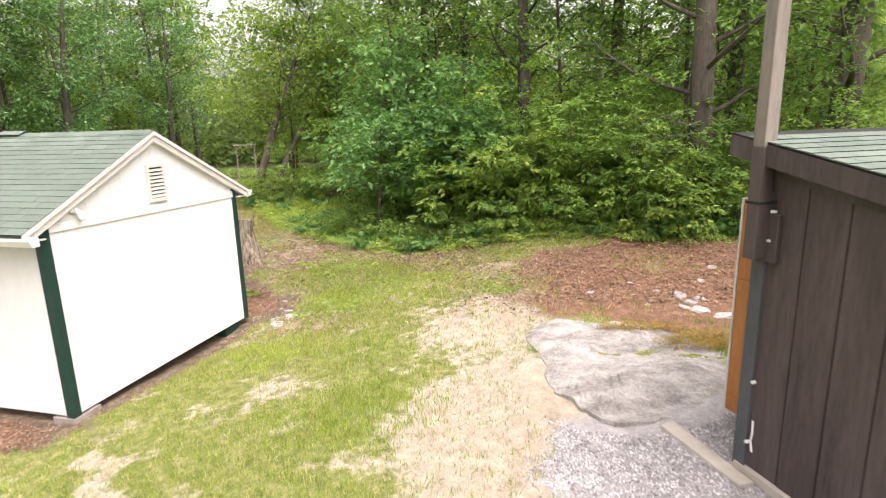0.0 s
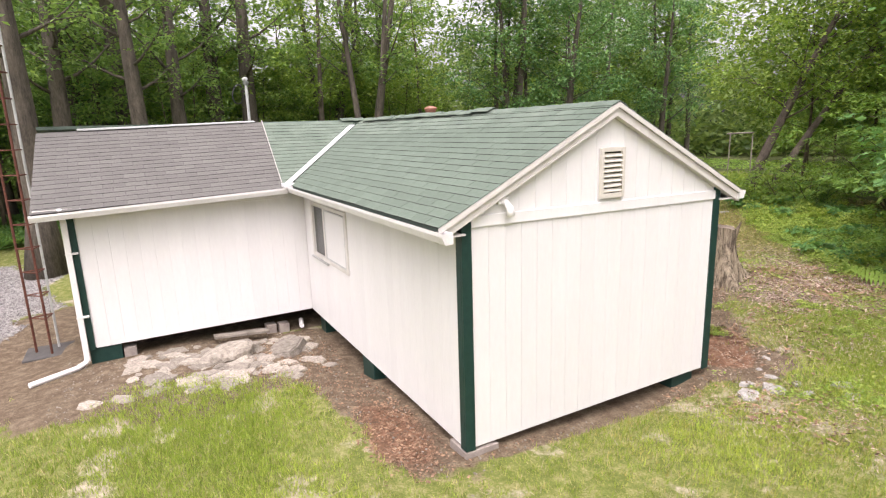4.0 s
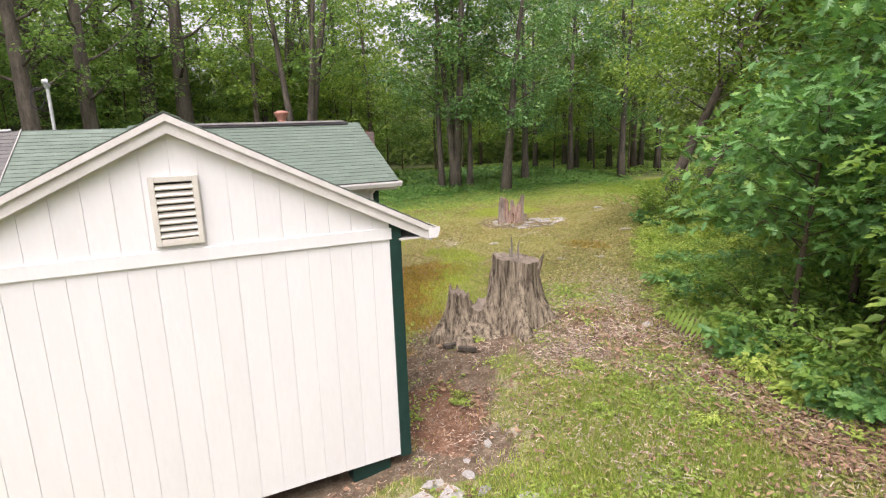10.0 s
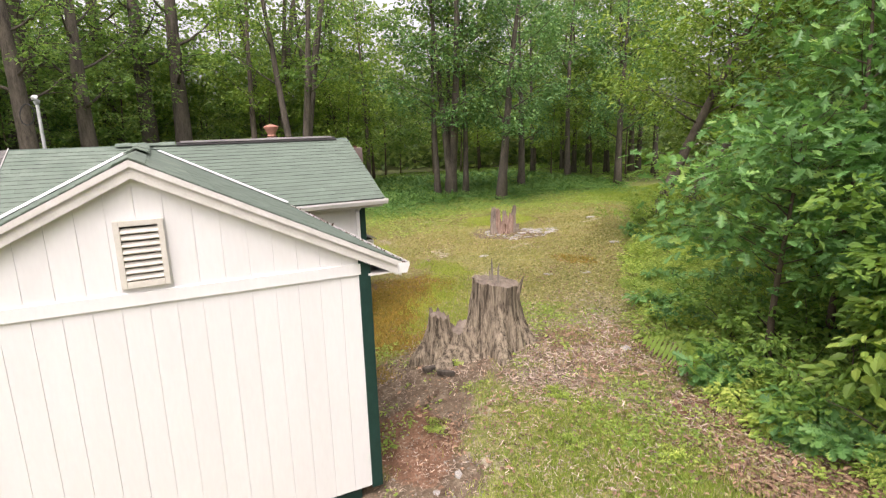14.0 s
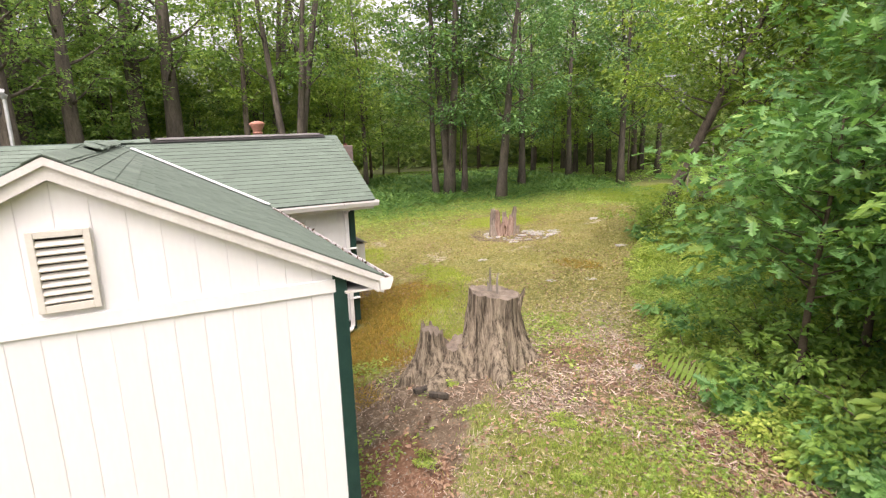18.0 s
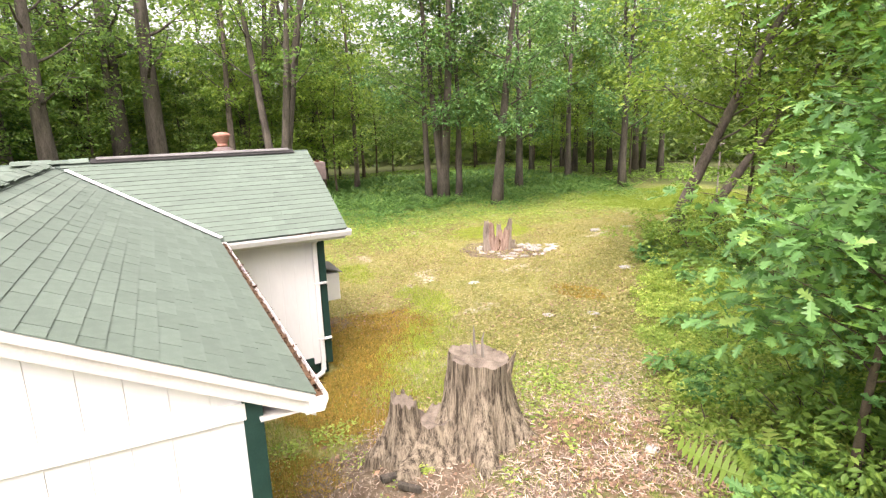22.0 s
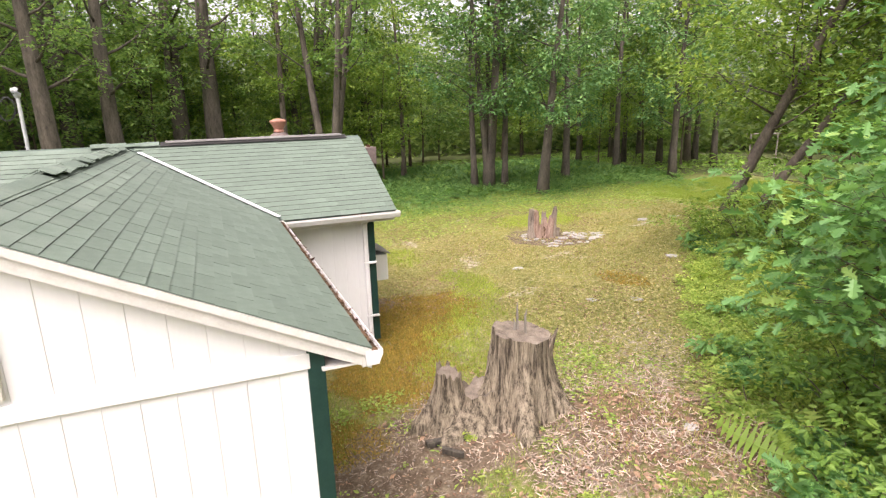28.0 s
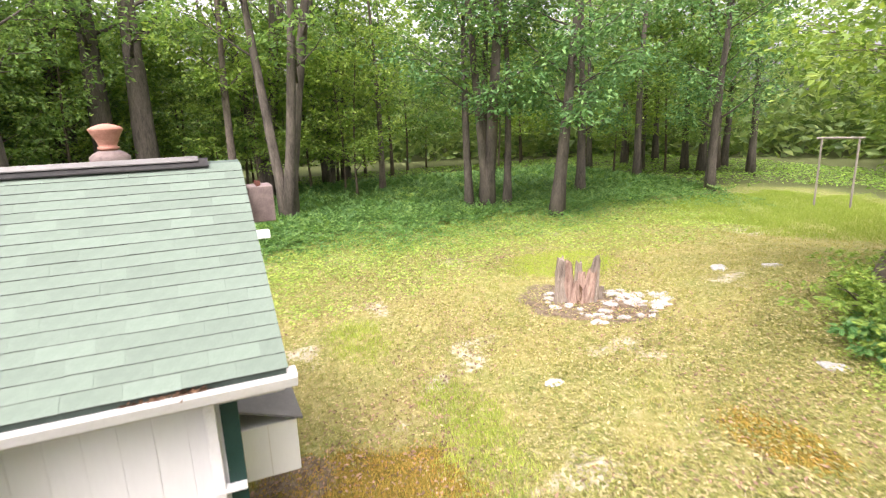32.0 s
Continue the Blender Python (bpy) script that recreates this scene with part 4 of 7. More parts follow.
# chimney: mortar-topped stack and a clay pot
cx, cy = -15.3, 9.62
ch = part("chimney", rounded(boxed(cx - 0.2, cx + 0.2, cy - 0.2, cy + 0.2, 2.2, 3.12), 0.01, 1), PINK_BRICK, house, "brick stack with a mortar crown and a terracotta pot")
bm = bmesh.new()
tube(bm, [(cx, cy, 3.12), (cx, cy, 3.25), (cx, cy, 3.28), (cx, cy, 3.32)], [0.215, 0.21, 0.18, 0.11], 18)
smooth(part("crown", bm, PINK_BRICK, ch, "pale clay collar"))
bm = bmesh.new()
tube(bm, [(cx, cy, z) for z in (3.29, 3.33, 3.335, 3.36, 3.365, 3.39, 3.44, 3.50, 3.55, 3.565, 3.585, 3.605, 3.62)], [0.095, 0.095, 0.112, 0.112, 0.094, 0.098, 0.118, 0.15, 0.178, 0.178, 0.145, 0.09, 0.03], 24)
smooth(part("chimney_pot", bm, CLAY, ch, "round terracotta pot flaring to a wide domed rim"))
pk = part("gable_chimney", rounded(boxed(-13.28, -13.0, MYB + 0.02, MYB + 0.24, 2.72, 3.04), 0.012, 2), PINK_BRICK, house, "slim pinkish stack at the gable end")
for i in range(5):
    a = -13.19 + i * 0.038
    part("cap_spike", boxed(a, a + 0.012, MYB + 0.10 + 0.02 * (i % 2), MYB + 0.12 + 0.02 * (i % 2), 3.04, 3.08), RUST, pk)

# service mast behind the roof with coiled cable
mast = part("service_mast", tube(bmesh.new(), [(-15.7, 4.94, -0.3), (-15.72, 4.95, 4.2)], 0.035, 10), STEEL, house, "grey conduit mast with a weather head")
smooth(part("weather_head", tube(bmesh.new(), [(-15.72, 4.95, 4.15), (-15.72, 4.95, 4.22), (-15.68, 4.93, 4.29), (-15.62, 4.90, 4.30)], [0.045, 0.07, 0.07, 0.03], 10), STEEL, mast))
loop = [(-15.70 - 0.02 * math.cos(a), 4.75 + 0.13 * math.sin(a * 1.03), 3.95 + 0.22 * math.cos(a)) for a in np.linspace(0, 4 * math.pi, 40)]
part("cable", tube(bmesh.new(), loop, 0.008, 5), CABLE, mast, "looped service cable")

# loose eave bracket by the downspout
part("eave_box", rounded(boxed(MX1 + 0.02, MX1 + 0.24, MY0 + 0.12, MY0 + 0.40, 1.93, 2.03), 0.006, 1), VENT_PAINT, house, "cream box under the eave")


# ---- dark brown shed ----
SC, SU, SV = Vector((1.31, 4.45, 0)), Vector((0.87, 0.5, 0)).normalized(), Vector((0.5, -0.87, 0)).normalized()
shed = thing("shed", (2.5, 4.0, 0.5), "dark brown stained timber shed with a green shingle lean-to roof", "shed")


def sp_(a, b, z):
    """A place on the shed: a metres along its far wall, b metres along its near wall."""
    return SC + SU * a + SV * b + Vector((0, 0, z))


SLEN, SDEP = 4.6, 3.2


def shed_z(b):
    return 3.0 - 0.2 * b


for nm, pts, th in (("near_wall", [sp_(0, 0, 0.5), sp_(0, SLEN, 0.5), sp_(0, SLEN, shed_z(SLEN)), sp_(0, 0, shed_z(0))], SU * 0.09),
                    ("far_wall", [sp_(0.09, 0, 0.5), sp_(SDEP, 0, 0.5), sp_(SDEP, 0, shed_z(0)), sp_(0.09, 0, shed_z(0))], SV * 0.09),
                    ("side_wall", [sp_(SDEP, 0, 0.5), sp_(SDEP, SLEN, 0.5), sp_(SDEP, SLEN, shed_z(SLEN)), sp_(SDEP, 0, shed_z(0))], SU * 0.09),
                    ("front_wall", [sp_(0.09, SLEN - 0.09, 0.5), sp_(SDEP, SLEN - 0.09, 0.5), sp_(SDEP, SLEN - 0.09, shed_z(SLEN)), sp_(0.09, SLEN - 0.09, shed_z(SLEN))], SV * 0.09)):
    w = part(nm, prism(bmesh.new(), pts, th), DARK_WOOD, shed)
    if nm == "near_wall":
        shed_wall = w
n = 15
for i in range(n):
    b0, b1 = 0.06 + i * (SLEN - 0.1) / n + 0.006, 0.06 + (i + 1) * (SLEN - 0.1) / n - 0.006
    pts = [sp_(0, b0, 0.53), sp_(0, b1, 0.53), sp_(0, b1, shed_z(b1) - 0.16), sp_(0, b0, shed_z(b0) - 0.16)]
    part("plank", prism(bmesh.new(), pts, -SU * (0.016 + 0.003 * (i % 2))), DARK_WOOD, shed_wall)
pts = [sp_(-0.022, 0, shed_z(0) - 0.17), sp_(-0.022, SLEN, shed_z(SLEN) - 0.17), sp_(-0.022, SLEN, shed_z(SLEN) - 0.03), sp_(-0.022, 0, shed_z(0) - 0.03)]
part("frieze_board", prism(bmesh.new(), pts, -SU * 0.022), DARK_WOOD, shed)
shed_roof = part("roof", prism(bmesh.new(), [sp_(-0.14, -0.22, shed_z(-0.22) + 0.02), sp_(SDEP + 0.2, -0.22, shed_z(-0.22) + 0.02), sp_(SDEP + 0.2, SLEN + 0.2, shed_z(SLEN + 0.2) + 0.02), sp_(-0.14, SLEN + 0.2, shed_z(SLEN + 0.2) + 0.02)], (0, 0, 0.05)), TAR, shed, "green shingle lean-to roof with a dark drip edge")
part("rake_board", prism(bmesh.new(), [sp_(-0.15, -0.22, shed_z(-0.22) - 0.09), sp_(-0.15, SLEN + 0.2, shed_z(SLEN + 0.2) - 0.09), sp_(-0.15, SLEN + 0.2, shed_z(SLEN + 0.2) + 0.055), sp_(-0.15, -0.22, shed_z(-0.22) + 0.055)], SU * 0.03), DARK_WOOD, shed)
part("corner_board", prism(bmesh.new(), [sp_(-0.045, -0.03, 0.5), sp_(0.0, -0.03, 0.5), sp_(0.0, 0.085, 0.5), sp_(-0.045, 0.085, 0.5)], (0, 0, 2.2)), SLATE, shed, "slate-grey corner board")
part("sill_strip", prism(bmesh.new(), [sp_(-0.06, 0.0, 0.46), sp_(0.0, 0.0, 0.46), sp_(0.0, SLEN, 0.42), sp_(-0.06, SLEN, 0.42)], (0, 0, 0.07)), CONCRETE, shed, "concrete footing")
# tall post bolted to the corner
post = part("post", rounded(prism(bmesh.new(), [sp_(-0.17, 0.0, 2.22), sp_(-0.06, 0.0, 2.22), sp_(-0.06, 0.105, 2.22), sp_(-0.17, 0.105, 2.22)], (0, 0, 0.80)), 0.008, 2), DARK_WOOD, shed, "square post, stained dark below, bare grey above")
part("post_top", rounded(prism(bmesh.new(), [sp_(-0.168, 0.002, 3.02), sp_(-0.062, 0.002, 3.02), sp_(-0.062, 0.103, 3.02), sp_(-0.168, 0.103, 3.02)], (0, 0, 2.6)), 0.008, 2), GREY_WOOD, post, "bare weathered grey post")
part("strap", prism(bmesh.new(), [sp_(-0.178, -0.008, 2.62), sp_(-0.0, -0.008, 2.62), sp_(-0.0, 0.113, 2.62), sp_(-0.178, 0.113, 2.62)], (0, 0, 0.02)), TAR, post)
part("block", rounded(prism(bmesh.new(), [sp_(-0.06, 0.0, 2.2), sp_(-0.02, 0.0, 2.2), sp_(-0.02, 0.18, 2.2), sp_(-0.06, 0.18, 2.2)], (0, 0, 0.35)), 0.006, 1), DARK_WOOD, shed)
for z, b in ((2.35, 0.11), (2.56, 0.12), (1.25, 0.1), (0.75, 0.1)):
    part("bolt", prism(bmesh.new(), [sp_(-0.075, b, z), sp_(-0.04, b, z), sp_(-0.04, b + 0.02, z), sp_(-0.075, b + 0.02, z)], (0, 0, 0.018)), FLASH, shed, "pale bolt head")
tube_pts = [sp_(-0.055, 0.14, 0.95), sp_(-0.06, 0.15, 0.85), sp_(-0.05, 0.13, 0.78), sp_(-0.06, 0.16, 0.7)]
part("wire", tube(bmesh.new(), tube_pts, 0.008, 6), FLASH, shed, "short white wire end")

# open door on the shed's far side, seen almost edge on
D0 = sp_(0.40, -0.60, 0)
door = part("door", prism(bmesh.new(), [D0 + Vector((0, 0, 0.60)), D0 + SV * 0.595 + Vector((0, 0, 0.60)), D0 + SV * 0.595 + Vector((0, 0, 2.55)), D0 + Vector((0, 0, 2.55))], SU * 0.04), ORANGE_WOOD, shed, "open door with orange varnished inner face")
part("edge_strip", prism(bmesh.new(), [D0 - SV * 0.001 - SU * 0.006 + Vector((0, 0, 0.60)), D0 - SV * 0.001 + SU * 0.042 + Vector((0, 0, 0.60)), D0 - SV * 0.001 + SU * 0.042 + Vector((0, 0, 2.55)), D0 - SV * 0.001 - SU * 0.006 + Vector((0, 0, 2.55))], -SV * 0.02), TRIM_WHITE, door, "white painted door edge")
for z in (0.9, 1.5, 2.2):
    part("hinge", prism(bmesh.new(), [D0 + SV * 0.54 - SU * 0.006 + Vector((0, 0, z)), D0 + SV * 0.594 - SU * 0.006 + Vector((0, 0, z)), D0 + SV * 0.594 - SU * 0.006 + Vector((0, 0, z + 0.09)), D0 + SV * 0.54 - SU * 0.006 + Vector((0, 0, z + 0.09))], SU * 0.005), STEEL, door)
for z0, z1 in ((0.66, 1.0), (1.75, 2.0)):
    part("rail", prism(bmesh.new(), [D0 + SV * 0.02 - SU * 0.001 + Vector((0, 0, z0)), D0 + SV * 0.5 - SU * 0.001 + Vector((0, 0, z0)), D0 + SV * 0.5 - SU * 0.001 + Vector((0, 0, z0 + 0.1)), D0 + SV * 0.02 - SU * 0.001 + Vector((0, 0, z0 + 0.1))], -SU * 0.012), ORANGE_WOOD, door)

# ---- lattice mast at the cabin's end ----
tower = thing("antenna_tower", (-12.85, 0.78, gz(-12.85, 0.78)), "rusty triangular lattice antenna mast beside the cabin", "tower")
legs = [(-12.85 + 0.19 * math.cos(a), 0.70 + 0.19 * math.sin(a)) for a in (0.3, 2.4, 4.5)]
tb = gz(-12.85, 0.7) - 0.05
for (lx, ly), m in zip(legs, (RUST, STEEL, RUST)):
    part("leg", tube(bmesh.new(), [(lx, ly, tb), (lx, ly, 9.0)], 0.02, 8), m, tower, "galvanised leg" if m is STEEL else "rusty leg")
for i in range(22):
    z = 0.1 + i * 0.4
    for k in range(3):
        p, q = legs[k], legs[(k + 1) % 3]
        part("rung", tube(bmesh.new(), [(*p, z), (*q, z)], 0.011, 6), RUST, tower)
part("base_slab", rounded(boxed(-13.2, -12.5, 0.35, 1.05, tb - 0.1, gz(-12.85, 0.7) + 0.015), 0.012, 2), DECK_GREY, tower, "concrete pad")


# ---- stones ----
def stone_bm(sx, sy, sz, seed, sub=2, sharp=0.25):
    bm = bmesh.new()
    bmesh.ops.create_icosphere(bm, subdivisions=sub, radius=1.0)
    off = Vector((seed * 7.3, seed * 3.1, seed * 1.7))
    for v in bm.verts:
        n_ = noise.noise(v.co * 1.3 + off) * sharp + noise.noise(v.co * 3.1 + off) * sharp * 0.45
        r = 1 + n_
        v.co = Vector((v.co.x * r * sx, v.co.y * r * sy, max(-0.5, min(0.75, v.co.z * 1.3)) * sz * (1 + n_ * 0.5)))
    return bm


STONES = []
for s in range(6):
    me = bpy.data.meshes.new("stone")
    bm = stone_bm(1, 0.72 + 0.06 * (s % 3), 0.3, s + 1, 3, 0.35)
    bm.to_mesh(me)
    bm.free()
    STONES.append(me)


PLATES = []
for s in range(6):
    rng = random.Random(200 + s)
    n = 5 + s % 3
    ring = [(2 * math.pi * (q + rng.uniform(-0.28, 0.28)) / n, rng.uniform(0.72, 1.1)) for q in range(n)]
    tip = Vector((rng.uniform(-0.08, 0.08), rng.uniform(-0.08, 0.08)))
    bm = bmesh.new()
    low_, top_ = [[bm.verts.new((r_ * k_ * math.cos(a), 0.8 * r_ * k_ * math.sin(a), z + tip.x * math.cos(a) * (z > 0))) for a, r_ in ring] for z, k_ in ((-0.3, 1.05), (0.22, 0.95))]
    bm.faces.new(top_)
    for q in range(n):
        bm.faces.new((low_[q], low_[(q + 1) % n], top_[(q + 1) % n], top_[q]))
    bmesh.ops.bevel(bm, geom=[e for e in bm.edges if all(v.co.z > 0 for v in e.verts)], offset=0.07, segments=2, affect="EDGES")
    me = bpy.data.meshes.new("plate")
    bm.to_mesh(me)
    bm.free()
    PLATES.append(me)


def stone(x, y, size, flat, mat_, label, group, tilt=0.0, seed=0, lift=0.0, name="stone"):
    rng = random.Random(seed)
    me = (PLATES if flat < 0.6 else STONES)[seed % 6]
    key = me.name.split(".")[0] + mat_.name + str(seed % 6)
    m2 = bpy.data.meshes.get(key)
    if not m2:
        m2 = me.copy()
        m2.name = key
        m2.materials.append(mat_)
    ob = new(name, m2)
    ob.matrix_world = pose(x, y, gz(x, y) + lift, rng.uniform(-6, 6) + tilt, rng.uniform(-6, 6), rng.uniform(0, 360)) @ Matrix.Diagonal((size, size * rng.uniform(0.7, 1.05), size * flat, 1))
    return tagged(ob, label, "stone", group)


# ledge rock beside the shed: a flat tongue of rock, broken along its near edge
LX, LY = 0.6, 6.1
reach_a = np.radians([-184, -148, -136, -118, -103, -76, -55, -35, -7, 22, 53, 93, 112, 130, 143, 158, 176])
reach_r = np.array([0.94, 0.93, 0.88, 1.02, 1.13, 1.0, 1.05, 1.06, 1.0, 1.19, 1.14, 1.45, 1.6, 1.84, 1.53, 1.1, 0.94])
lv, lf = [], []
NA, NR = 96, 26
for j in range(NR + 1):
    for i in range(NA):
        a = -math.pi + 2 * math.pi * i / NA
        d = Vector((math.cos(a), math.sin(a), 0))
        R_ = float(np.interp(a, reach_a, reach_r)) * (1 + 0.05 * noise.noise(d * 4.0) + 0.05 * noise.noise(d * 11.0) + 0.03 * noise.noise(d * 25.0))
        q = min(1.0, j / (NR - 3))
        x, y = LX + d.x * R_ * q, LY + d.y * R_ * q
        strata = 0.026 * math.floor(4.5 * (noise.noise(Vector((x * 0.9, y * 1.6, 4))) + 0.3 * noise.noise(Vector((x * 3, y * 5, 2))) + 0.5 * q))
        h = 0.075 - strata + 0.03 * noise.noise(Vector((x * 1.4, y * 1.4, 1))) + 0.013 * noise.noise(Vector((x * 7, y * 4, 1)))
        near = max(0.0, -math.sin(a + 0.35))
        h = h * (1 - q ** 6 * (0.85 - 0.45 * near)) + 0.03 * near * q
        if j > NR - 3:
            h -= 0.09 * (j - NR + 3) ** 1.3
        lv.append((x, y, gz(LX + d.x * R_ * q, LY + d.y * R_ * q) + h))
for j in range(NR):
    for i in range(NA):
        k_ = (i + 1) % NA
        lf.append((j * NA + i, j * NA + k_, (j + 1) * NA + k_, (j + 1) * NA + i))
me = bpy.data.meshes.new("ledge_rock")
me.from_pydata(lv, [], lf)
me.update()
slab = tagged(put("ledge_rock", me, ROCK, None), "large flat grey ledge rock bleached pale, broken along one edge", "rock")

k = 0
for x, y, s in ((1.5, 8.6, 0.16), (1.62, 8.3, 0.12), (1.75, 8.45, 0.1), (1.48, 8.05, 0.1), (1.66, 7.95, 0.13), (1.95, 7.75, 0.2), (2.1, 7.5, 0.16), (1.2, 8.85, 0.07), (0.2, 8.7, 0.08), (0.85, 9.2, 0.06), (-0.6, 8.0, 0.08), (1.0, 8.2, 0.06), (2.2, 9.9, 0.1), (1.9, 9.2, 0.07)):
    k += 1
    stone(x, y, s, 0.8, WHITE_ROCK, "small pale loose stone on the leaf litter", "stones by the shed", 0, k)
for x, y, s in ((-5.4, 8.72, 0.15), (-5.22, 8.45, 0.24), (-5.05, 8.72, 0.2), (-4.98, 8.98, 0.12), (-5.3, 9.0, 0.1), (-4.75, 8.8, 0.09), (-4.55, 9.2, 0.16), (-4.4, 9.0, 0.13), (-3.7, 9.1, 0.12), (-3.5, 9.3, 0.1), (-3.2, 9.0, 0.13), (-2.9, 9.15, 0.09), (-5.6, 9.4, 0.08), (-5.5, 9.1, 0.07)):
    k += 1
    stone(x, y, s, 0.45, WHITE_ROCK, "flat pale stone at the corner of the cabin", "stones at the cabin corner", 0, k)
rng = random.Random(12)
for row in range(170):
    x = rng.uniform(-11.3, -9.2)
    y = rng.uniform(1.9, 4.6)
    if (x + 11.4) * 0.55 + abs(y - 3.4) * 0.25 > 1.35:
        continue
    k += 1
    stone(x, y, rng.uniform(0.08, 0.25), rng.uniform(0.25, 0.5), FLAGSTONE, "flat grey flagstone loosely laid on bare earth", "flagstones in the yard corner", 0, k, name="flagstone")
for i in range(9):
    k += 1
    stone(-9.55 - 0.05 * i + 0.1 * math.sin(i), 1.5 + 0.36 * i, 0.17 + 0.03 * (i % 3), 0.35, FLAGSTONE, "flat grey flagstone loosely laid on bare earth", "flagstones in the yard corner", 0, k, name="flagstone")
stone(-10.55, 3.35, 0.42, 1.3, FLAGSTONE, "squarish weathered boulder among flagstones", "flagstones in the yard corner", 0, 61, 0.05, name="boulder")
stone(-10.5, 4.2, 0.5, 0.5, FLAGSTONE, "broad flat boulder among flagstones", "flagstones in the yard corner", 4, 62, 0.02, name="boulder")
for x, y, s in ((-10.0, 14.9, 0.15), (-10.4, 14.3, 0.14), (-9.5, 14.5, 0.1), (-13.6, 14.6, 0.16), (-9.0, 15.3, 0.1), (-16.0, 20.5, 0.3), (-15.2, 21.0, 0.2), (-7.0, 13.9, 0.22), (-11.8, 17.6, 0.2), (-6.5, 12.6, 0.09), (-3.4, 9.9, 0.08)):
    k += 1
    stone(x, y, s, 0.6, WHITE_ROCK, "pale stone showing through the lawn", "stones in the lawn", 0, k)
# old timber and a pipe end in the inner corner, half under the cabin
tagged(part("plank", rounded(prism(bmesh.new(), [(-11.45, 3.2, gz(-11.4, 3.2) + 0.10), (-11.30, 3.2, gz(-11.4, 3.2) + 0.10), (-11.24, 4.1, gz(-11.3, 4.1) + 0.12), (-11.39, 4.1, gz(-11.3, 4.1) + 0.12)], (0, 0, 0.05)), 0.006, 1), GREY_WOOD, None), "weathered grey plank lying at the cabin's foot", "plank")
tagged(part("drain_pipe", tube(bmesh.new(), [(-11.75, 4.78, gz(-11.5, 4.8) + 0.13), (-11.46, 4.72, gz(-11.5, 4.8) + 0.11)], 0.042, 12), GUTTER, None), "white plastic pipe end under the cabin's corner", "pipe")
for bx_, by_ in ((-11.62, 4.42), (-11.66, 4.2), (-11.6, 1.95)):
    tagged(part("concrete_block", rounded(boxed(bx_ - 0.1, bx_ + 0.1, by_ - 0.09, by_ + 0.09, gz(bx_, by_) - 0.04, gz(bx_, by_) + 0.16), 0.01, 1), BLOCK, None), "old brown block under the cabin's edge", "block", "blocks under the cabin")
# concrete edging beside the shed
edge = part("concrete_edging", rounded(prism(bmesh.new(), [(0.78, 4.98, gz(0.78, 4.98) - 0.05), (0.9, 5.06, gz(0.9, 5.06) - 0.05), (1.36, 4.22, gz(1.3, 4.3) - 0.06), (1.24, 4.16, gz(1.2, 4.2) - 0.06)], (0, 0, 0.10)), 0.01, 2), CONCRETE, None)
tagged(edge, "narrow weathered concrete edging in gravel by the shed", "edging", kind="structure")


# ---- stumps ----
def stump_mesh(r_top, r_base, h, seed, flare=5, rim=0.1, sides=44, rings=16, hollow=0.0, slant=(0.0, 0.0)):
    """A rotted stump: fluted sides, flared roots, a ragged rim, an uneven top."""
    verts, faces = [], []
    off = Vector((seed * 5.1, 0, 0))
    for j in range(rings + 1):
        t = j / rings
        for i in range(sides):
            a = 2 * math.pi * i / sides
            d = Vector((math.cos(a), math.sin(a), 0))
            root = max(0, math.cos(flare * a + seed)) * (1 - t) ** 3 * 0.5 * r_base
            r = r_base + (r_top - r_base) * (1 - (1 - t) ** 1.7) + root
            ridge = 1 - 2 * abs(noise.noise(Vector((d.x * 4.5, d.y * 4.5, t * 0.7)) + off))
            r *= 1 + 0.13 * noise.noise(Vector((d.x * 2.4, d.y * 2.4, t * 0.8)) + off) + 0.10 * ridge * (1.15 - 0.6 * t) + 0.05 * (1 - 2 * abs(noise.noise(Vector((d.x * 9, d.y * 9, t * 1.1)) + off))) + 0.05 * noise.noise(Vector((d.x * 13, d.y * 13, t * 1.5)) + off) + 0.02 * noise.noise(Vector((d.x * 30, d.y * 30, t * 5)) + off)
            top = h + rim * noise.noise(d * 2.2 + off) + 0.22 * rim * noise.noise(d * 5 + off) + slant[0] * d.x + slant[1] * d.y
            verts.append((d.x * r, d.y * r, t * top - (0.1 if j == 0 else 0)))
    for j in range(rings):
        for i in range(sides):
            k_ = (i + 1) % sides
            faces.append((j * sides + i, j * sides + k_, (j + 1) * sides + k_, (j + 1) * sides + i))
    side = (verts, faces)
    tv, tf = [], []
    for j, q in enumerate((1.0, 0.82, 0.6, 0.35, 0.12)):
        for i in range(sides):
            x, y, z = verts[rings * sides + i]
            zz = z if j == 0 else h + q * (slant[0] * x / r_top + slant[1] * y / r_top) - 0.012 - hollow * (1 - q) + 0.05 * noise.noise(Vector((x * q * 7, y * q * 7, seed)))
            tv.append((x * q, y * q, zz))
    for j in range(4):
        for i in range(sides):
            k_ = (i + 1) % sides
            tf.append((j * sides + i, j * sides + k_, (j + 1) * sides + k_, (j + 1) * sides + i))
    tf.append(tuple(4 * sides + i for i in range(sides)))
    return side, (tv, tf)


def pydata(name, data, material, parent, label="", at=(0, 0, 0)):
    me = bpy.data.meshes.new(name)
    me.from_pydata([Vector(v) + Vector(at) for v in data[0]], [], data[1])
    me.update()
    return put(name, me, material, parent, label)


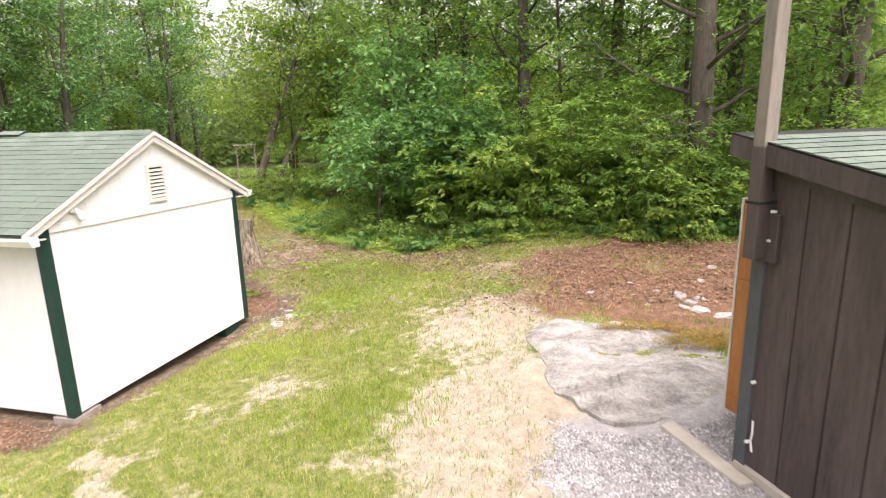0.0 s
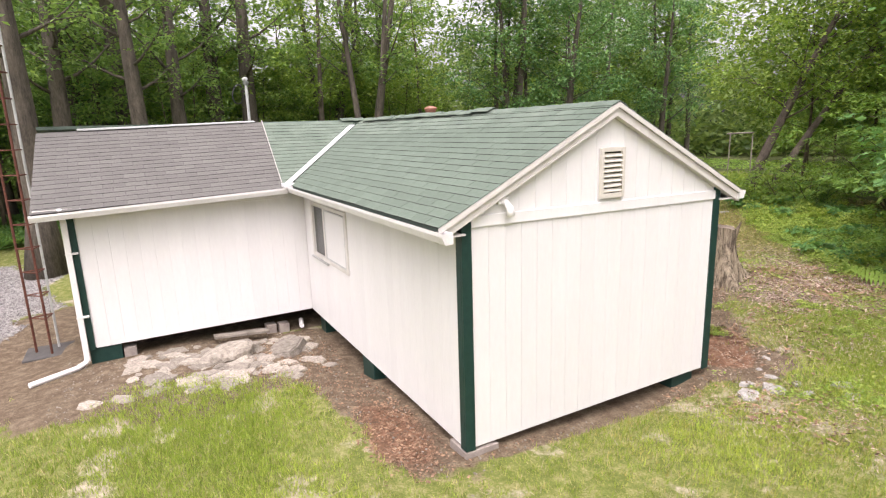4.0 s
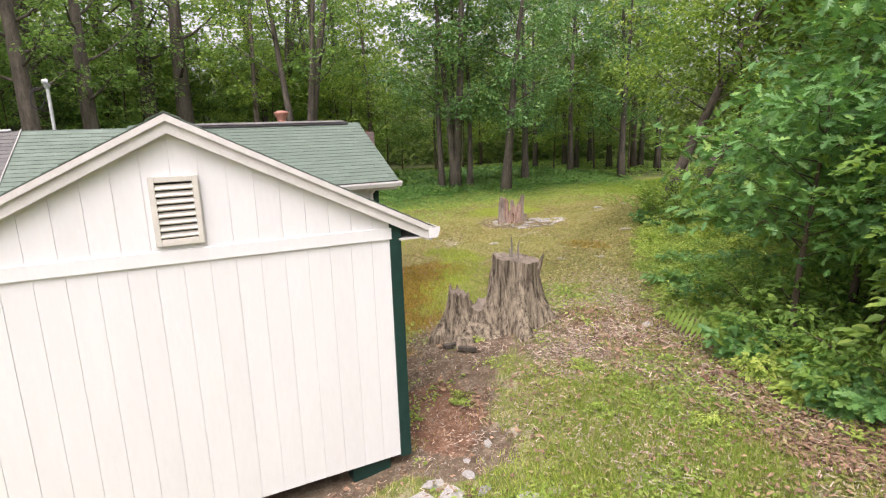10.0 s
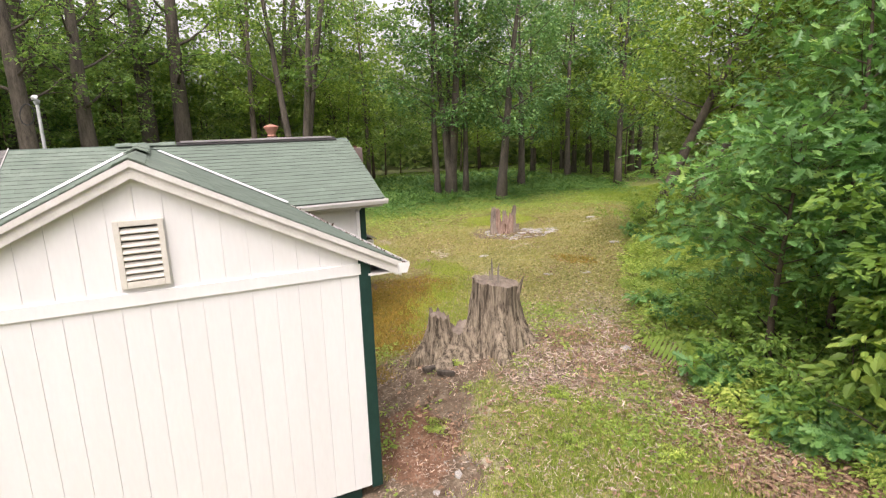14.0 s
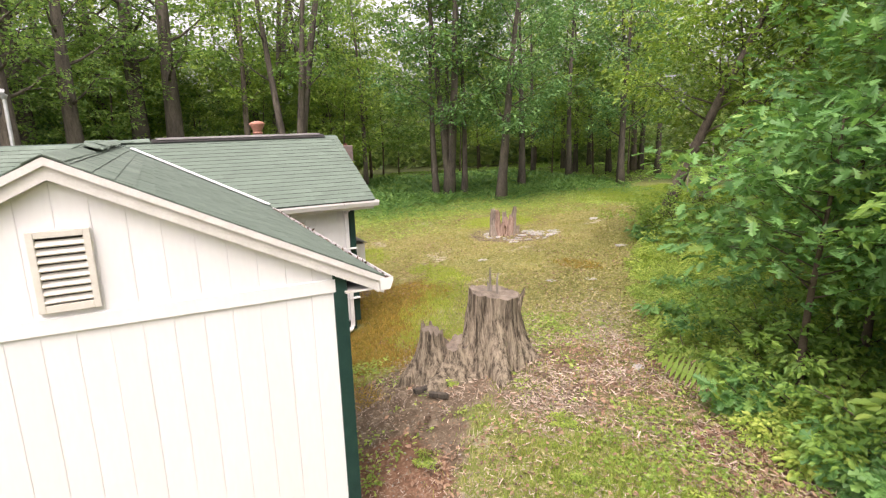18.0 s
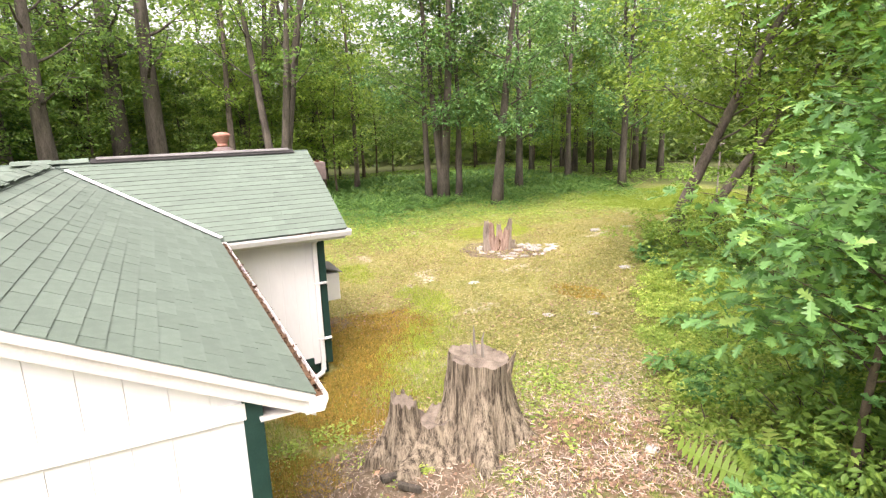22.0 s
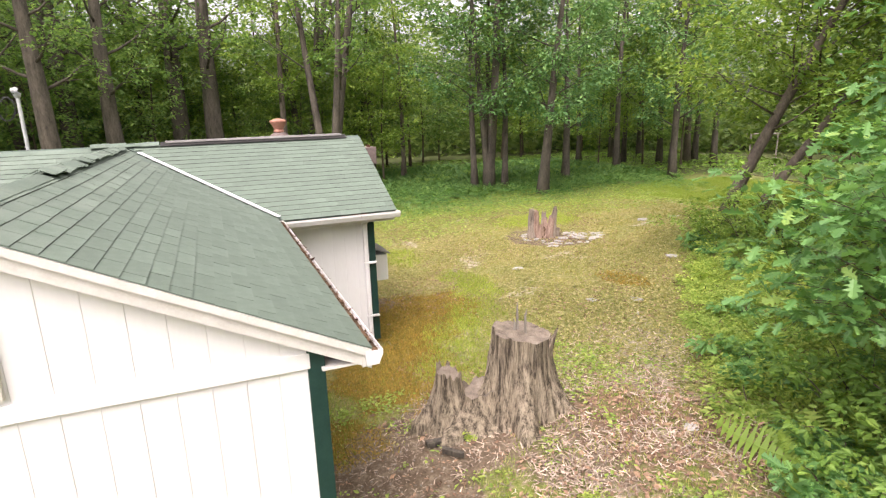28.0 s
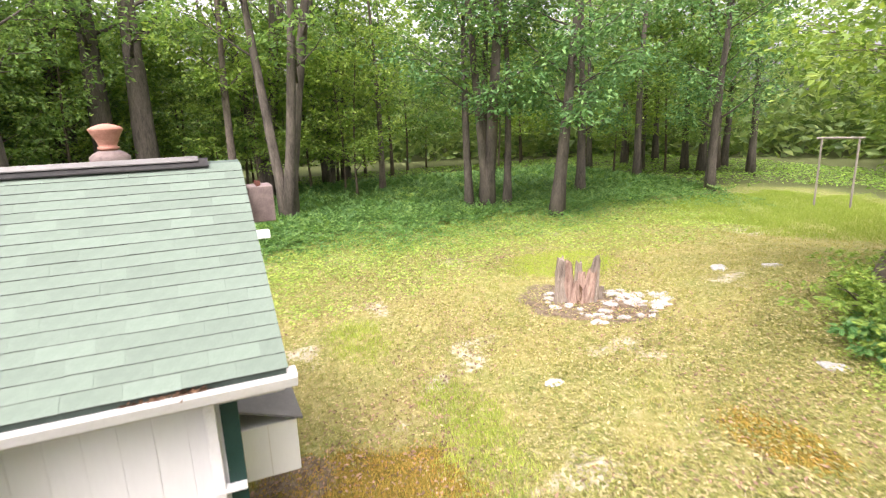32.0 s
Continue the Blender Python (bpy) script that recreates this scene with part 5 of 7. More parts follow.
SX, SY = -7.72, 11.2
s0 = gz(SX, SY)
stump = thing("tree_stump", (SX, SY, s0), "large grey rotting tree stump with a ragged top beside the cabin", "stump")
sd, tp = stump_mesh(0.30, 0.44, 1.20 - s0, 2, 5, 0.05, 130, 30, 0.02, (-0.02, -0.04))
smooth(pydata("stump_side", sd, STUMP_WOOD, stump, "deeply grooved grey wood", (SX, SY, s0)))
pydata("stump_top", tp, STUMP_TOP, stump, "cracked grey end grain", (SX, SY, s0))
for dx_, dy_, hh in ((-0.10, 0.02, 0.27), (-0.03, 0.08, 0.2), (-0.06, -0.04, 0.10)):
    part("splinter", tube(bmesh.new(), [(SX + dx_, SY + dy_, 1.12), (SX + dx_ * 1.1, SY + dy_, 1.22 + hh * 0.7), (SX + dx_ * 1.2, SY + dy_ * 1.3, 1.24 + hh)], [0.020, 0.013, 0.004], 5), GREY_WOOD, stump, "upright grey splinter")
part("splinter", tube(bmesh.new(), [(SX + 0.17, SY + 0.25, 0.95), (SX + 0.21, SY + 0.29, 1.12), (SX + 0.25, SY + 0.33, 1.27)], [0.06, 0.035, 0.008], 6), STUMP_WOOD, stump)
BX, BY = -8.02, 10.42
b0 = gz(BX, BY)
bs = thing("broken_stump", (BX, BY, b0), "low broken shell of a rotted stump", "stump")
sd, tp = stump_mesh(0.13, 0.29, 0.74 - b0, 7, 4, 0.12, 72, 20, 0.05, (-0.04, -0.04))
smooth(pydata("stump_side", sd, STUMP_WOOD, bs, "jagged grey-brown shell", (BX, BY, b0)))
pydata("stump_top", tp, STUMP_TOP, bs, "", (BX, BY, b0))
RX, RY = -7.84, 10.74
q0 = gz(RX, RY)
sd, tp = stump_mesh(0.20, 0.38, 0.56 - q0, 11, 4, 0.10, 80, 18, 0.04, (0.0, 0.05))
smooth(pydata("root_mass", sd, STUMP_WOOD, stump, "low mossy root mass joining the stumps", (RX, RY, q0)))
pydata("root_top", tp, STUMP_TOP, stump, "crumbling brown rot", (RX, RY, q0))
for x, y, a, l, w in ((-7.72, 10.02, 1.25, 0.42, 0.10), (-7.50, 10.12, 0.55, 0.25, 0.07)):
    z, d, n_ = gz(x, y) + 0.02, Vector((math.cos(a), math.sin(a), 0.12)), Vector((-math.sin(a), math.cos(a), 0))
    p = Vector((x, y, z))
    bm = prism(bmesh.new(), [p - n_ * w * 0.5, p + d * l - n_ * w * 0.35, p + d * (l * 1.08), p + d * l * 0.96 + n_ * w * 0.5, p + n_ * w * 0.42 - d * 0.03], (0, 0, 0.06))
    tagged(part("broken_board", rounded(bm, 0.006, 1), BARK, None), "short dark broken piece of rotten board", "board", "rotten wood by the stump")
# hollow stump in the middle of the lawn, with pale stones round it
FX, FY = -16.25, 16.95
f0 = gz(FX, FY)
fs = thing("hollow_stump", (FX, FY, f0), "split hollow stump of grey and reddish slabs ringed by stones", "stump")
ER, EF = Vector((0.45, 0.89, 0)), Vector((0.89, -0.45, 0))


def split_slab(right, front, wide, thick, high, lean, tip, material, label, seed):
    """One upright slab of a rotted stump: grooved faces, a ragged top, leaning outwards."""
    v, f, n, rows_ = [], [], 24, 12
    o = Vector((FX, FY, f0 - 0.08)) + ER * right + EF * front
    for j in range(rows_ + 1):
        t = j / rows_
        for i in range(n):
            a = 2 * math.pi * i / n
            cx_, cy_ = math.copysign(abs(math.cos(a)) ** 0.55, math.cos(a)), math.copysign(abs(math.sin(a)) ** 0.55, math.sin(a))
            k_ = (1.75 - 1.05 * t ** 0.7) * (1 + 0.40 * noise.noise(Vector((cx_ * 1.6, cy_ * 1.6, t * 2.2 + seed))) + 0.25 * noise.noise(Vector((cx_ * 4, cy_ * 4, t * 1.5 + seed))))
            top = high * (1 + 0.20 * noise.noise(Vector((cx_ * 1.8, cy_ * 1.8, seed * 3.1))))
            v.append(o + ER * (cx_ * wide * 0.5 * k_ + lean * t * high) + EF * (cy_ * thick * 0.5 * k_ + tip * t * high) + Vector((0, 0, t * (top + 0.08))))
    for j in range(rows_):
        for i in range(n):
            m_ = (i + 1) % n
            f.append((j * n + i, j * n + m_, (j + 1) * n + m_, (j + 1) * n + i))
    f.append(tuple(rows_ * n + i for i in range(n)))
    pydata("slab", (v, f), material, fs, label)


for a_ in ((-0.30, 0.0, 0.20, 0.22, 0.82, -0.02, 0.0, SPLIT_GREY, "grey weathered slab", 1), (-0.16, 0.08, 0.17, 0.14, 0.78, -0.05, 0.0, PALE_WOOD, "reddish split slab", 2), (-0.08, 0.14, 0.13, 0.10, 0.42, 0.10, 0.05, PALE_WOOD, "low reddish slab", 8), (0.03, -0.16, 0.16, 0.12, 0.70, 0.03, -0.05, SPLIT_GREY, "grey back slab", 3),
           (0.04, 0.02, 0.17, 0.15, 0.55, 0.06, 0.0, PALE_WOOD, "reddish broken core", 4), (0.13, 0.10, 0.20, 0.16, 0.62, 0.20, 0.05, PALE_WOOD, "leaning reddish slab", 5), (0.20, 0.03, 0.20, 0.22, 0.84, 0.17, 0.02, SPLIT_GREY, "thick leaning grey slab", 6), (0.36, -0.02, 0.18, 0.16, 0.26, 0.25, 0.0, SPLIT_GREY, "low splayed root", 7)):
    split_slab(*a_)
part("core", tube(bmesh.new(), [(FX, FY, f0 - 0.05), (FX, FY, f0 + 0.25), (FX + 0.05, FY, f0 + 0.38)], [0.24, 0.14, 0.04], 9), DEBRIS, fs, "charred dark hollow")
rng = random.Random(3)
for i in range(44):
    a, r = rng.uniform(0, 6.28), rng.uniform(0.55, 1.0)
    k += 1
    x, y = FX + 1.25 * r * math.cos(a) + 0.35, FY + 0.9 * r * math.sin(a) + 0.25
    stone(x, y, rng.uniform(0.06, 0.15), rng.uniform(0.5, 0.9), WHITE_ROCK, "pale stone round the hollow stump", "stones round the hollow stump", 0, k)
for i in range(46):
    k += 1
    q = Vector((FX, FY, 0)) + ER * rng.uniform(0.4, 1.75) + EF * rng.gauss(0.15, 0.28)
    stone(q.x, q.y, rng.uniform(0.05, 0.16), rng.uniform(0.4, 0.7), WHITE_ROCK, "pale stone heaped beside the hollow stump", "stones round the hollow stump", 0, k)

# clothes frame on the far lawn
CX_, CY_ = -20.2, 30.9
cf = thing("clothes_frame", (CX_, CY_, gz(CX_, CY_)), "pale pipe clothes-line frame on far grass", "clothes line")
c0 = gz(CX_, CY_)
for dx_ in (-0.5, 0.5):
    part("post", tube(bmesh.new(), [(CX_ + dx_, CY_ + dx_ * 0.4, c0 - 0.1), (CX_ + dx_, CY_ + dx_ * 0.4, 2.25)], 0.035, 8), GREY_WOOD, cf)
part("cross_bar", tube(bmesh.new(), [(CX_ - 0.66, CY_ - 0.26, 2.25), (CX_ + 0.66, CY_ + 0.26, 2.28)], 0.04, 8), GREY_WOOD, cf)


# ---- trees ----
def limb_path(p, d, length, rng, n=5, rise=0.12, sag=0.0):
    pts, q, dd = [Vector(p)], Vector(p), Vector(d).normalized()
    for i in range(n):
        dd = (dd + Vector((rng.uniform(-0.22, 0.22), rng.uniform(-0.22, 0.22), rise + rng.uniform(-0.1, 0.1) - sag * i / n))).normalized()
        q = q + dd * (length / n)
        pts.append(q)
    return pts


def grow(seed, height=12.0, r0=0.22, first=3.0, spread=2.6, limbs=14, subs=5, per=60, leaf=0.14, lean=(0, 0), cluster=(0.62, 0.2), forks=0, shape=LEAF4, up=0.35, droop=0.25, bow=0.35):
    """One tree at the origin: returns wood (vertices, faces) and its leaves (places, axes, ups, sizes)."""
    rng = random.Random(seed)
    r = np.random.default_rng(seed)
    V, F = [], []

    def add(pts, radii, sides):
        v, f = tube_data(pts, radii, sides, 0.06, rng)
        o = len(V)
        V.extend(v)
        F.extend(tuple(i + o for i in q) for q in f)
    trunks = []
    for k_ in range(1 + forks):
        az = rng.uniform(0, 6.28)
        lx, ly = lean[0] + (0.16 * math.cos(az) if forks else 0), lean[1] + (0.16 * math.sin(az) if forks else 0)
        n = 9
        pts, ph = [], rng.uniform(0, 6)
        for i in range(n + 1):
            t = i / n
            pts.append(Vector((lx * height * t + bow * t * math.sin(2.6 * t + ph), ly * height * t + bow * t * math.cos(2.1 * t + ph), height * t - (0.25 if i == 0 else 0))))
        scale = 1.0 if k_ == 0 else 0.75
        radii = [r0 * scale * ((1 - 0.82 * (i / n)) + (0.45 if i == 0 else 0)) for i in range(n + 1)]
        add(pts, radii, 9)
        trunks.append((pts, radii))
    pos, axs = [], []
    for i in range(limbs):
        pts, radii = trunks[i % len(trunks)]
        t = (first + (height * 0.97 - first) * (i / max(1, limbs - 1)) ** 1.1) / height
        j = min(int(t * 9), 8)
        p = pts[j].lerp(pts[j + 1], t * 9 - j)
        az = 2.4 * i + rng.uniform(-0.5, 0.5)
        prof = 0.55 + 0.6 * math.sin(math.pi * min(1, (t * height - first) / (height - first) * 0.85 + 0.18))
        L = spread * prof * rng.uniform(0.75, 1.2)
        lp = limb_path(p, (math.cos(az), math.sin(az), up), L, rng, 4)
        rl = max(min(0.018, r0 * 0.22), radii[j] * 0.27)
        add(lp, [rl, rl * 0.75, rl * 0.5, rl * 0.32, rl * 0.12], 5)
        for s in range(subs):
            u = 0.35 + 0.65 * (s + rng.random()) / subs
            jj = min(int(u * 4), 3)
            q = lp[jj].lerp(lp[jj + 1], u * 4 - jj)
            a2 = az + rng.choice((-1, 1)) * rng.uniform(0.4, 1.3)
            sl = L * rng.uniform(0.2, 0.42)
            sp2_ = limb_path(q, (math.cos(a2), math.sin(a2), 0.15), sl, rng, 2, 0.0)
            add(sp2_, [rl * 0.3, rl * 0.2, 0.004], 4)
            for cpt in (sp2_[-1], sp2_[1]):
                m_ = per // 2
                ang, rad = r.uniform(0, 6.28, m_), np.sqrt(r.uniform(0, 1, m_)) * cluster[0] * rng.uniform(0.7, 1.25)
                c = np.array(cpt)
                pp = c + np.stack([rad * np.cos(ang), rad * np.sin(ang), r.normal(0, cluster[1], m_) - droop * (rad / cluster[0]) ** 2 * cluster[0]], -1)
                pos.append(pp)
                axs.append(np.stack([np.cos(ang), np.sin(ang), r.uniform(-0.7, 0.25, m_)], -1) + r.normal(0, 0.45, (m_, 3)))
    pos, axs = np.concatenate(pos), np.concatenate(axs)
    ups = r.normal(0, 0.42, (len(pos), 3)) + (0, 0, 1)
    return (V, F), (pos, axs, ups, r.uniform(0.65, 1.25, len(pos)) * leaf), shape


def plant(name, kind_label, category, bark, leaf_mat, spec, at=(0, 0), group="", wood_name="trunk", crown_name="crown", key=None, turn=0.0, scale=1.0):
    """Builds a tree once; returns its empty, standing at the place given."""
    wood, leaves, shape = spec
    ob = new(name)
    tagged(ob, kind_label, category, group)
    me = bpy.data.meshes.new(wood_name)
    me.from_pydata(wood[0], [], wood[1])
    me.update()
    smooth(put(wood_name, me, bark, ob))
    me = scatter_mesh(crown_name, *shape, *leaves)
    put(crown_name, me, leaf_mat, ob)
    ob.matrix_world = pose(at[0], at[1], gz(*at), 0, 0, turn) @ Matrix.Scale(scale, 4)
    ob.location, ob.rotation_euler, ob.scale = (at[0], at[1], gz(*at)), (0, 0, radians(turn)), (scale,) * 3
    return ob


def again(ob, x, y, turn, scale, label="", tip=0.0):
    m = pose(x, y, gz(x, y), tip, 0, turn) @ Matrix.Scale(scale / ob.scale[0], 4)
    c = copy_thing(ob, m)
    if label:
        c["label"] = label
    return c


# named trees seen well: big pair behind the cabin, forked group, leaning pair
t_big = plant("tree", "thick dark-trunked oak rising behind the cabin", "tree", BARK, LEAF_OAK, grow(11, 18, 0.56, 7.2, 3.9, 15, 5, 34, 0.25, cluster=(0.7, 0.12)), (-36.0, 7.0), "trees behind the cabin")
t_big2 = plant("tree", "straight dark-trunked oak rising behind the cabin", "tree", BARK, LEAF_OAK, grow(12, 18, 0.54, 6.6, 3.6, 15, 5, 34, 0.25, cluster=(0.7, 0.12)), (-35.0, 8.6), "trees behind the cabin")
t_fork = plant("tree", "forked dark tree with spreading upper limbs", "tree", BARK, LEAF_OAK, grow(13, 14, 0.30, 5.0, 3.2, 15, 5, 44, 0.24, forks=2, cluster=(0.7, 0.12), up=0.7), (-29.3, 13.4), "trees behind the cabin")
t_thin = plant("tree", "slim pale-barked tree in the wood", "tree", BARK_PALE, LEAF_MAPLE, grow(14, 14, 0.19, 4.6, 2.2, 15, 5, 44, 0.22, cluster=(0.7, 0.12), up=0.8), (-32.0, 11.8), "trees behind the cabin")
plant("tree", "cluster of three slanting trunks from one base", "tree", BARK, LEAF_ASH, grow(15, 12.5, 0.26, 3.3, 2.8, 18, 5, 80, 0.20, forks=2, droop=0.5), (-26.6, 20.5), "trees at the lawn's edge")
t_s = plant("tree", "slim slanting tree with a drooping crown", "tree", BARK, LEAF_ASH, grow(16, 11.5, 0.24, 3.0, 3.0, 17, 5, 84, 0.205, lean=(0.05, 0.11), droop=0.7), (-24.2, 22.0), "trees at the lawn's edge")
plant("tree", "leaning tree with a light yellow-green crown", "tree", BARK_PALE, LEAF_MAPLE, grow(17, 8.6, 0.16, 2.2, 2.7, 26, 6, 90, 0.15, lean=(0.17, 0.42), droop=0.35, bow=0.25), (-12.75, 20.0), "leaning pair")
plant("tree", "leaning bare-stemmed tree beside its pair", "tree", BARK_PALE, LEAF_MAPLE, grow(18, 6.2, 0.13, 2.6, 2.3, 12, 5, 80, 0.13, lean=(0.30, 0.62), bow=0.15), (-12.2, 20.35), "leaning pair")
t_dark = plant("tree", "stout dark tree standing in the thicket", "tree", BARK, LEAF_SHADE, grow(19, 13, 0.27, 2.2, 3.0, 20, 5, 76, 0.14), (2.4, 12.6), "trees behind the thicket")
t_pine = plant("tree", "straight bare-stemmed tree deep in shade", "tree", BARK, LEAF_OAK, grow(20, 13, 0.20, 4.2, 2.9, 16, 5, 38, 0.25), (-30, 31), "trees deep in the wood")
t_under = plant("tree", "small understorey tree with layered bright leaves", "tree", TWIG, LEAF_MAPLE, grow(21, 7.0, 0.06, 1.3, 2.3, 17, 5, 46, 0.19, droop=0.15, cluster=(0.66, 0.07)), (-32.5, 17.0), "understorey")
t_under2 = plant("tree", "small understorey tree with layered dark leaves", "tree", TWIG, LEAF_OAK, grow(22, 7.5, 0.07, 1.5, 2.4, 16, 5, 46, 0.195, droop=0.2, cluster=(0.66, 0.08)), (-32.5, 4.2), "understorey")

for ob, x, y, tn, sc in ((t_big, -19.8, 0.0, 200, 0.72), (t_big2, -30.0, 4.6, 40, 0.8), (t_fork, -35.5, 13.4, 10, 1.1), (t_big, -27.2, 2.9, 120, 0.75), (t_big2, -33.5, 2.4, 160, 0.9), (t_fork, -37.5, 16.8, 80, 1.0), (t_big2, -27.8, 0.2, 300, 0.8),
                         (t_big2, -22.0, -4.4, 100, 0.9), (t_thin, -33.5, 18.5, 200, 0.8),
                         (t_pine, -31.1, 35.4, 60, 1.0), (t_pine, -29.8, 35.2, 160, 1.1), (t_pine, -36.3, 35.7, 10, 1.0), (t_pine, -30.9, 38.2, 220, 1.0), (t_pine, -28, 36.7, 120, 1.0), (t_pine, -36.5, 38.5, 20, 1.0), (t_pine, -33, 34, 200, 0.9), (t_pine, -34.5, 31.5, 100, 0.9),
                         (t_dark, -1.6, 16.9, 60, 0.9), (t_dark, -3.7, 18.6, 140, 0.9), (t_dark, 5.4, 14.0, 220, 1.2), (t_fork, -5.3, 19.3, 70, 0.9), (t_thin, -3.5, 23.7, 270, 1.0), (t_dark, 1.0, 18.0, 10, 0.9), (t_dark, 4.2, 18, 300, 1.0),
                         (t_dark, -8.4, 24.5, 30, 1.0), (t_fork, 8.5, 17.5, 30, 1.0), (t_dark, 9.8, 12.0, 60, 1.0), (t_pine, -26.9, 19.9, 60, 0.85), (t_pine, -26.3, 21.2, 200, 0.8), (t_pine, -27.6, 20.9, 300, 0.9), (t_s, -27.6, 25.6, 70, 0.9), (t_s, -25.5, 31.0, 250, 0.9)):
    again(ob, x, y, tn, sc)
for x, y, tn, sc in ((-30.0, -2.5, 40, 1.1), (-33.0, -0.5, 90, 1.2), (-27.0, -6.0, 150, 1.0), (-35.0, -5.0, 210, 1.2), (-29.0, -8.0, 260, 1.1), (-32.0, -7.0, 320, 1.2), (-25.0, -9.0, 20, 1.0), (-36.5, 0.5, 70, 1.2), (-31.5, 1.2, 130, 0.9)):
    again(t_under2, x, y, tn, sc)
for x, y, tn, sc in ((-28.5, -3.5, 60, 0.9), (-33.5, -3.0, 120, 0.8), (-30.5, -6.0, 200, 0.85), (-25.5, -6.5, 280, 0.8)):
    again(t_big2, x, y, tn, sc)
for x, y, tn, sc in ((-34.5, 13.0, 20, 1.0), (-36.0, 15.6, 80, 1.1), (-34.0, 16.8, 200, 0.9), (-38.5, 17.5, 260, 1.2), (-39.0, 10.0, 110, 1.2), (-38.0, 5.0, 30, 1.2)):
    again(t_under, x, y, tn, sc)
rng = random.Random(70)
for i in range(20):
    x, y = rng.uniform(-44, -37.5), -9 + 30 * (i + rng.random()) / 20
    again(rng.choice((t_under2, t_under2, t_under)), x, y, rng.uniform(0, 360), rng.uniform(0.8, 1.25))
for i in range(16):
    x, y = rng.uniform(-47, -38), -10 + 52 * (i + rng.random()) / 16
    again(rng.choice((t_under2, t_under2, t_under, t_pine)), x, y, rng.uniform(0, 360), rng.uniform(1.0, 1.6))
for x, y, tn, sc in ((-4.6, 17.4, 30, 1.0), (-0.6, 17.4, 250, 1.1), (2.8, 16.6, 190, 1.15), (5.4, 16.2, 310, 1.05), (-6.6, 19.2, 10, 1.1), (2.0, 21.0, 160, 1.3), (-5.0, 22.5, 100, 1.2), (-9.0, 26.5, 220, 1.2)):
    again(t_under2, x, y, tn, sc)
rng = random.Random(77)


def open_ground(x, y):
    return y < float(hedge_line(x)) + 1.5 and x > -27.5 or (abs(x + 20.5) < 6.5 and abs(y - 30) < 7)


kinds = [t_big2, t_fork, t_fork, t_thin, t_pine, t_pine, t_s]
count, guard, placed = 0, 0, []
while count < 24 and guard < 6000:
    guard += 1
    a = math.radians(rng.uniform(-36, 128))
    d = rng.uniform(18, 50)
    x, y = -3 - d * math.sin(a), 6 + d * math.cos(a)
    if open_ground(x, y) or any((x - p) ** 2 + (y - q) ** 2 < 3.4 for p, q in placed):
        continue
    if x < -19 and d < 30 and y < 24:
        continue
    if x > -12 and d < 22:
        continue
    if x < -33 and 8 < y < 24 and count % 3:
        count += 1
        continue
    placed.append((x, y))
    again(t_pine if (y > 27 and rng.random() < 0.7) else rng.choice(kinds), x, y, rng.uniform(0, 360), rng.uniform(0.8, 1.15))
    count += 1
count, guard = 0, 0
while count < 74 and guard < 6000:
    guard += 1
    a = math.radians(rng.uniform(-36, 126))
    d = rng.uniform(17, 46)
    x, y = -3 - d * math.sin(a), 6 + d * math.cos(a)
    if open_ground(x, y) or (x < -19 and x > -33.5 and y < 30 and y > -5) or (x > -9 and d < 24) or (y > 25 and x < -14 and d < 31):
        continue
    again(rng.choice((t_under, t_under, t_under2)), x, y, rng.uniform(0, 360), rng.uniform(0.7, 1.2))
    count += 1


# ---- thicket along the open ground ----
def bush(seed, h, w, n, leaf, shape=LEAF4, stems=9):
    rng = random.Random(seed)
    r = np.random.default_rng(seed)
    V, F, pos, axs, ups = [], [], [], [], []
    for s in range(stems):
        az = 6.28 * s / stems + rng.uniform(-0.3, 0.3)
        L = h * rng.uniform(0.7, 1.05)
        pts = limb_path((0.12 * w * math.cos(az), 0.12 * w * math.sin(az), -0.1), (math.cos(az) * w / h * 0.9, math.sin(az) * w / h * 0.9, 1.1), L, rng, 5, 0.0, 0.25)
        v, f = tube_data(pts, [0.02, 0.016, 0.012, 0.009, 0.006, 0.003], 5)
        o = len(V)
        V.extend(v)
        F.extend(tuple(i + o for i in q) for q in f)
        for c in pts[1:]:
            for k_ in range(max(1, n // (stems * 5 * 34))):
                o_ = np.array(c) + r.normal(0, 1, 3) * (0.27 * w, 0.27 * w, 0.17 * h)
                out = o_ - np.array((0, 0, h * 0.4))
                out = out / (np.linalg.norm(out) + 1e-6)
                ang, rad = r.uniform(0, 6.28, 34), np.sqrt(r.uniform(0, 1, 34)) * rng.uniform(0.12, 0.24) * (0.55 + 0.25 * h)
                pos.append(o_ + np.stack([rad * np.cos(ang), rad * np.sin(ang), r.normal(0, 0.035, 34) - 0.5 * rad ** 2 / 0.2], -1))
                axs.append(np.stack([np.cos(ang), np.sin(ang), r.uniform(-0.6, 0.1, 34)], -1) + r.normal(0, 0.3, (34, 3)) + 0.4 * out)
                ups.append(r.normal(0, 0.28, (34, 3)) + (0, 0, 1) + 0.55 * out)
    pos, axs, ups = np.concatenate(pos), np.concatenate(axs), np.concatenate(ups)
    pos[:, 2] = np.maximum(pos[:, 2], 0.04)
    return (V, F), (pos, axs, ups, r.uniform(0.6, 1.3, len(pos)) * leaf), shape


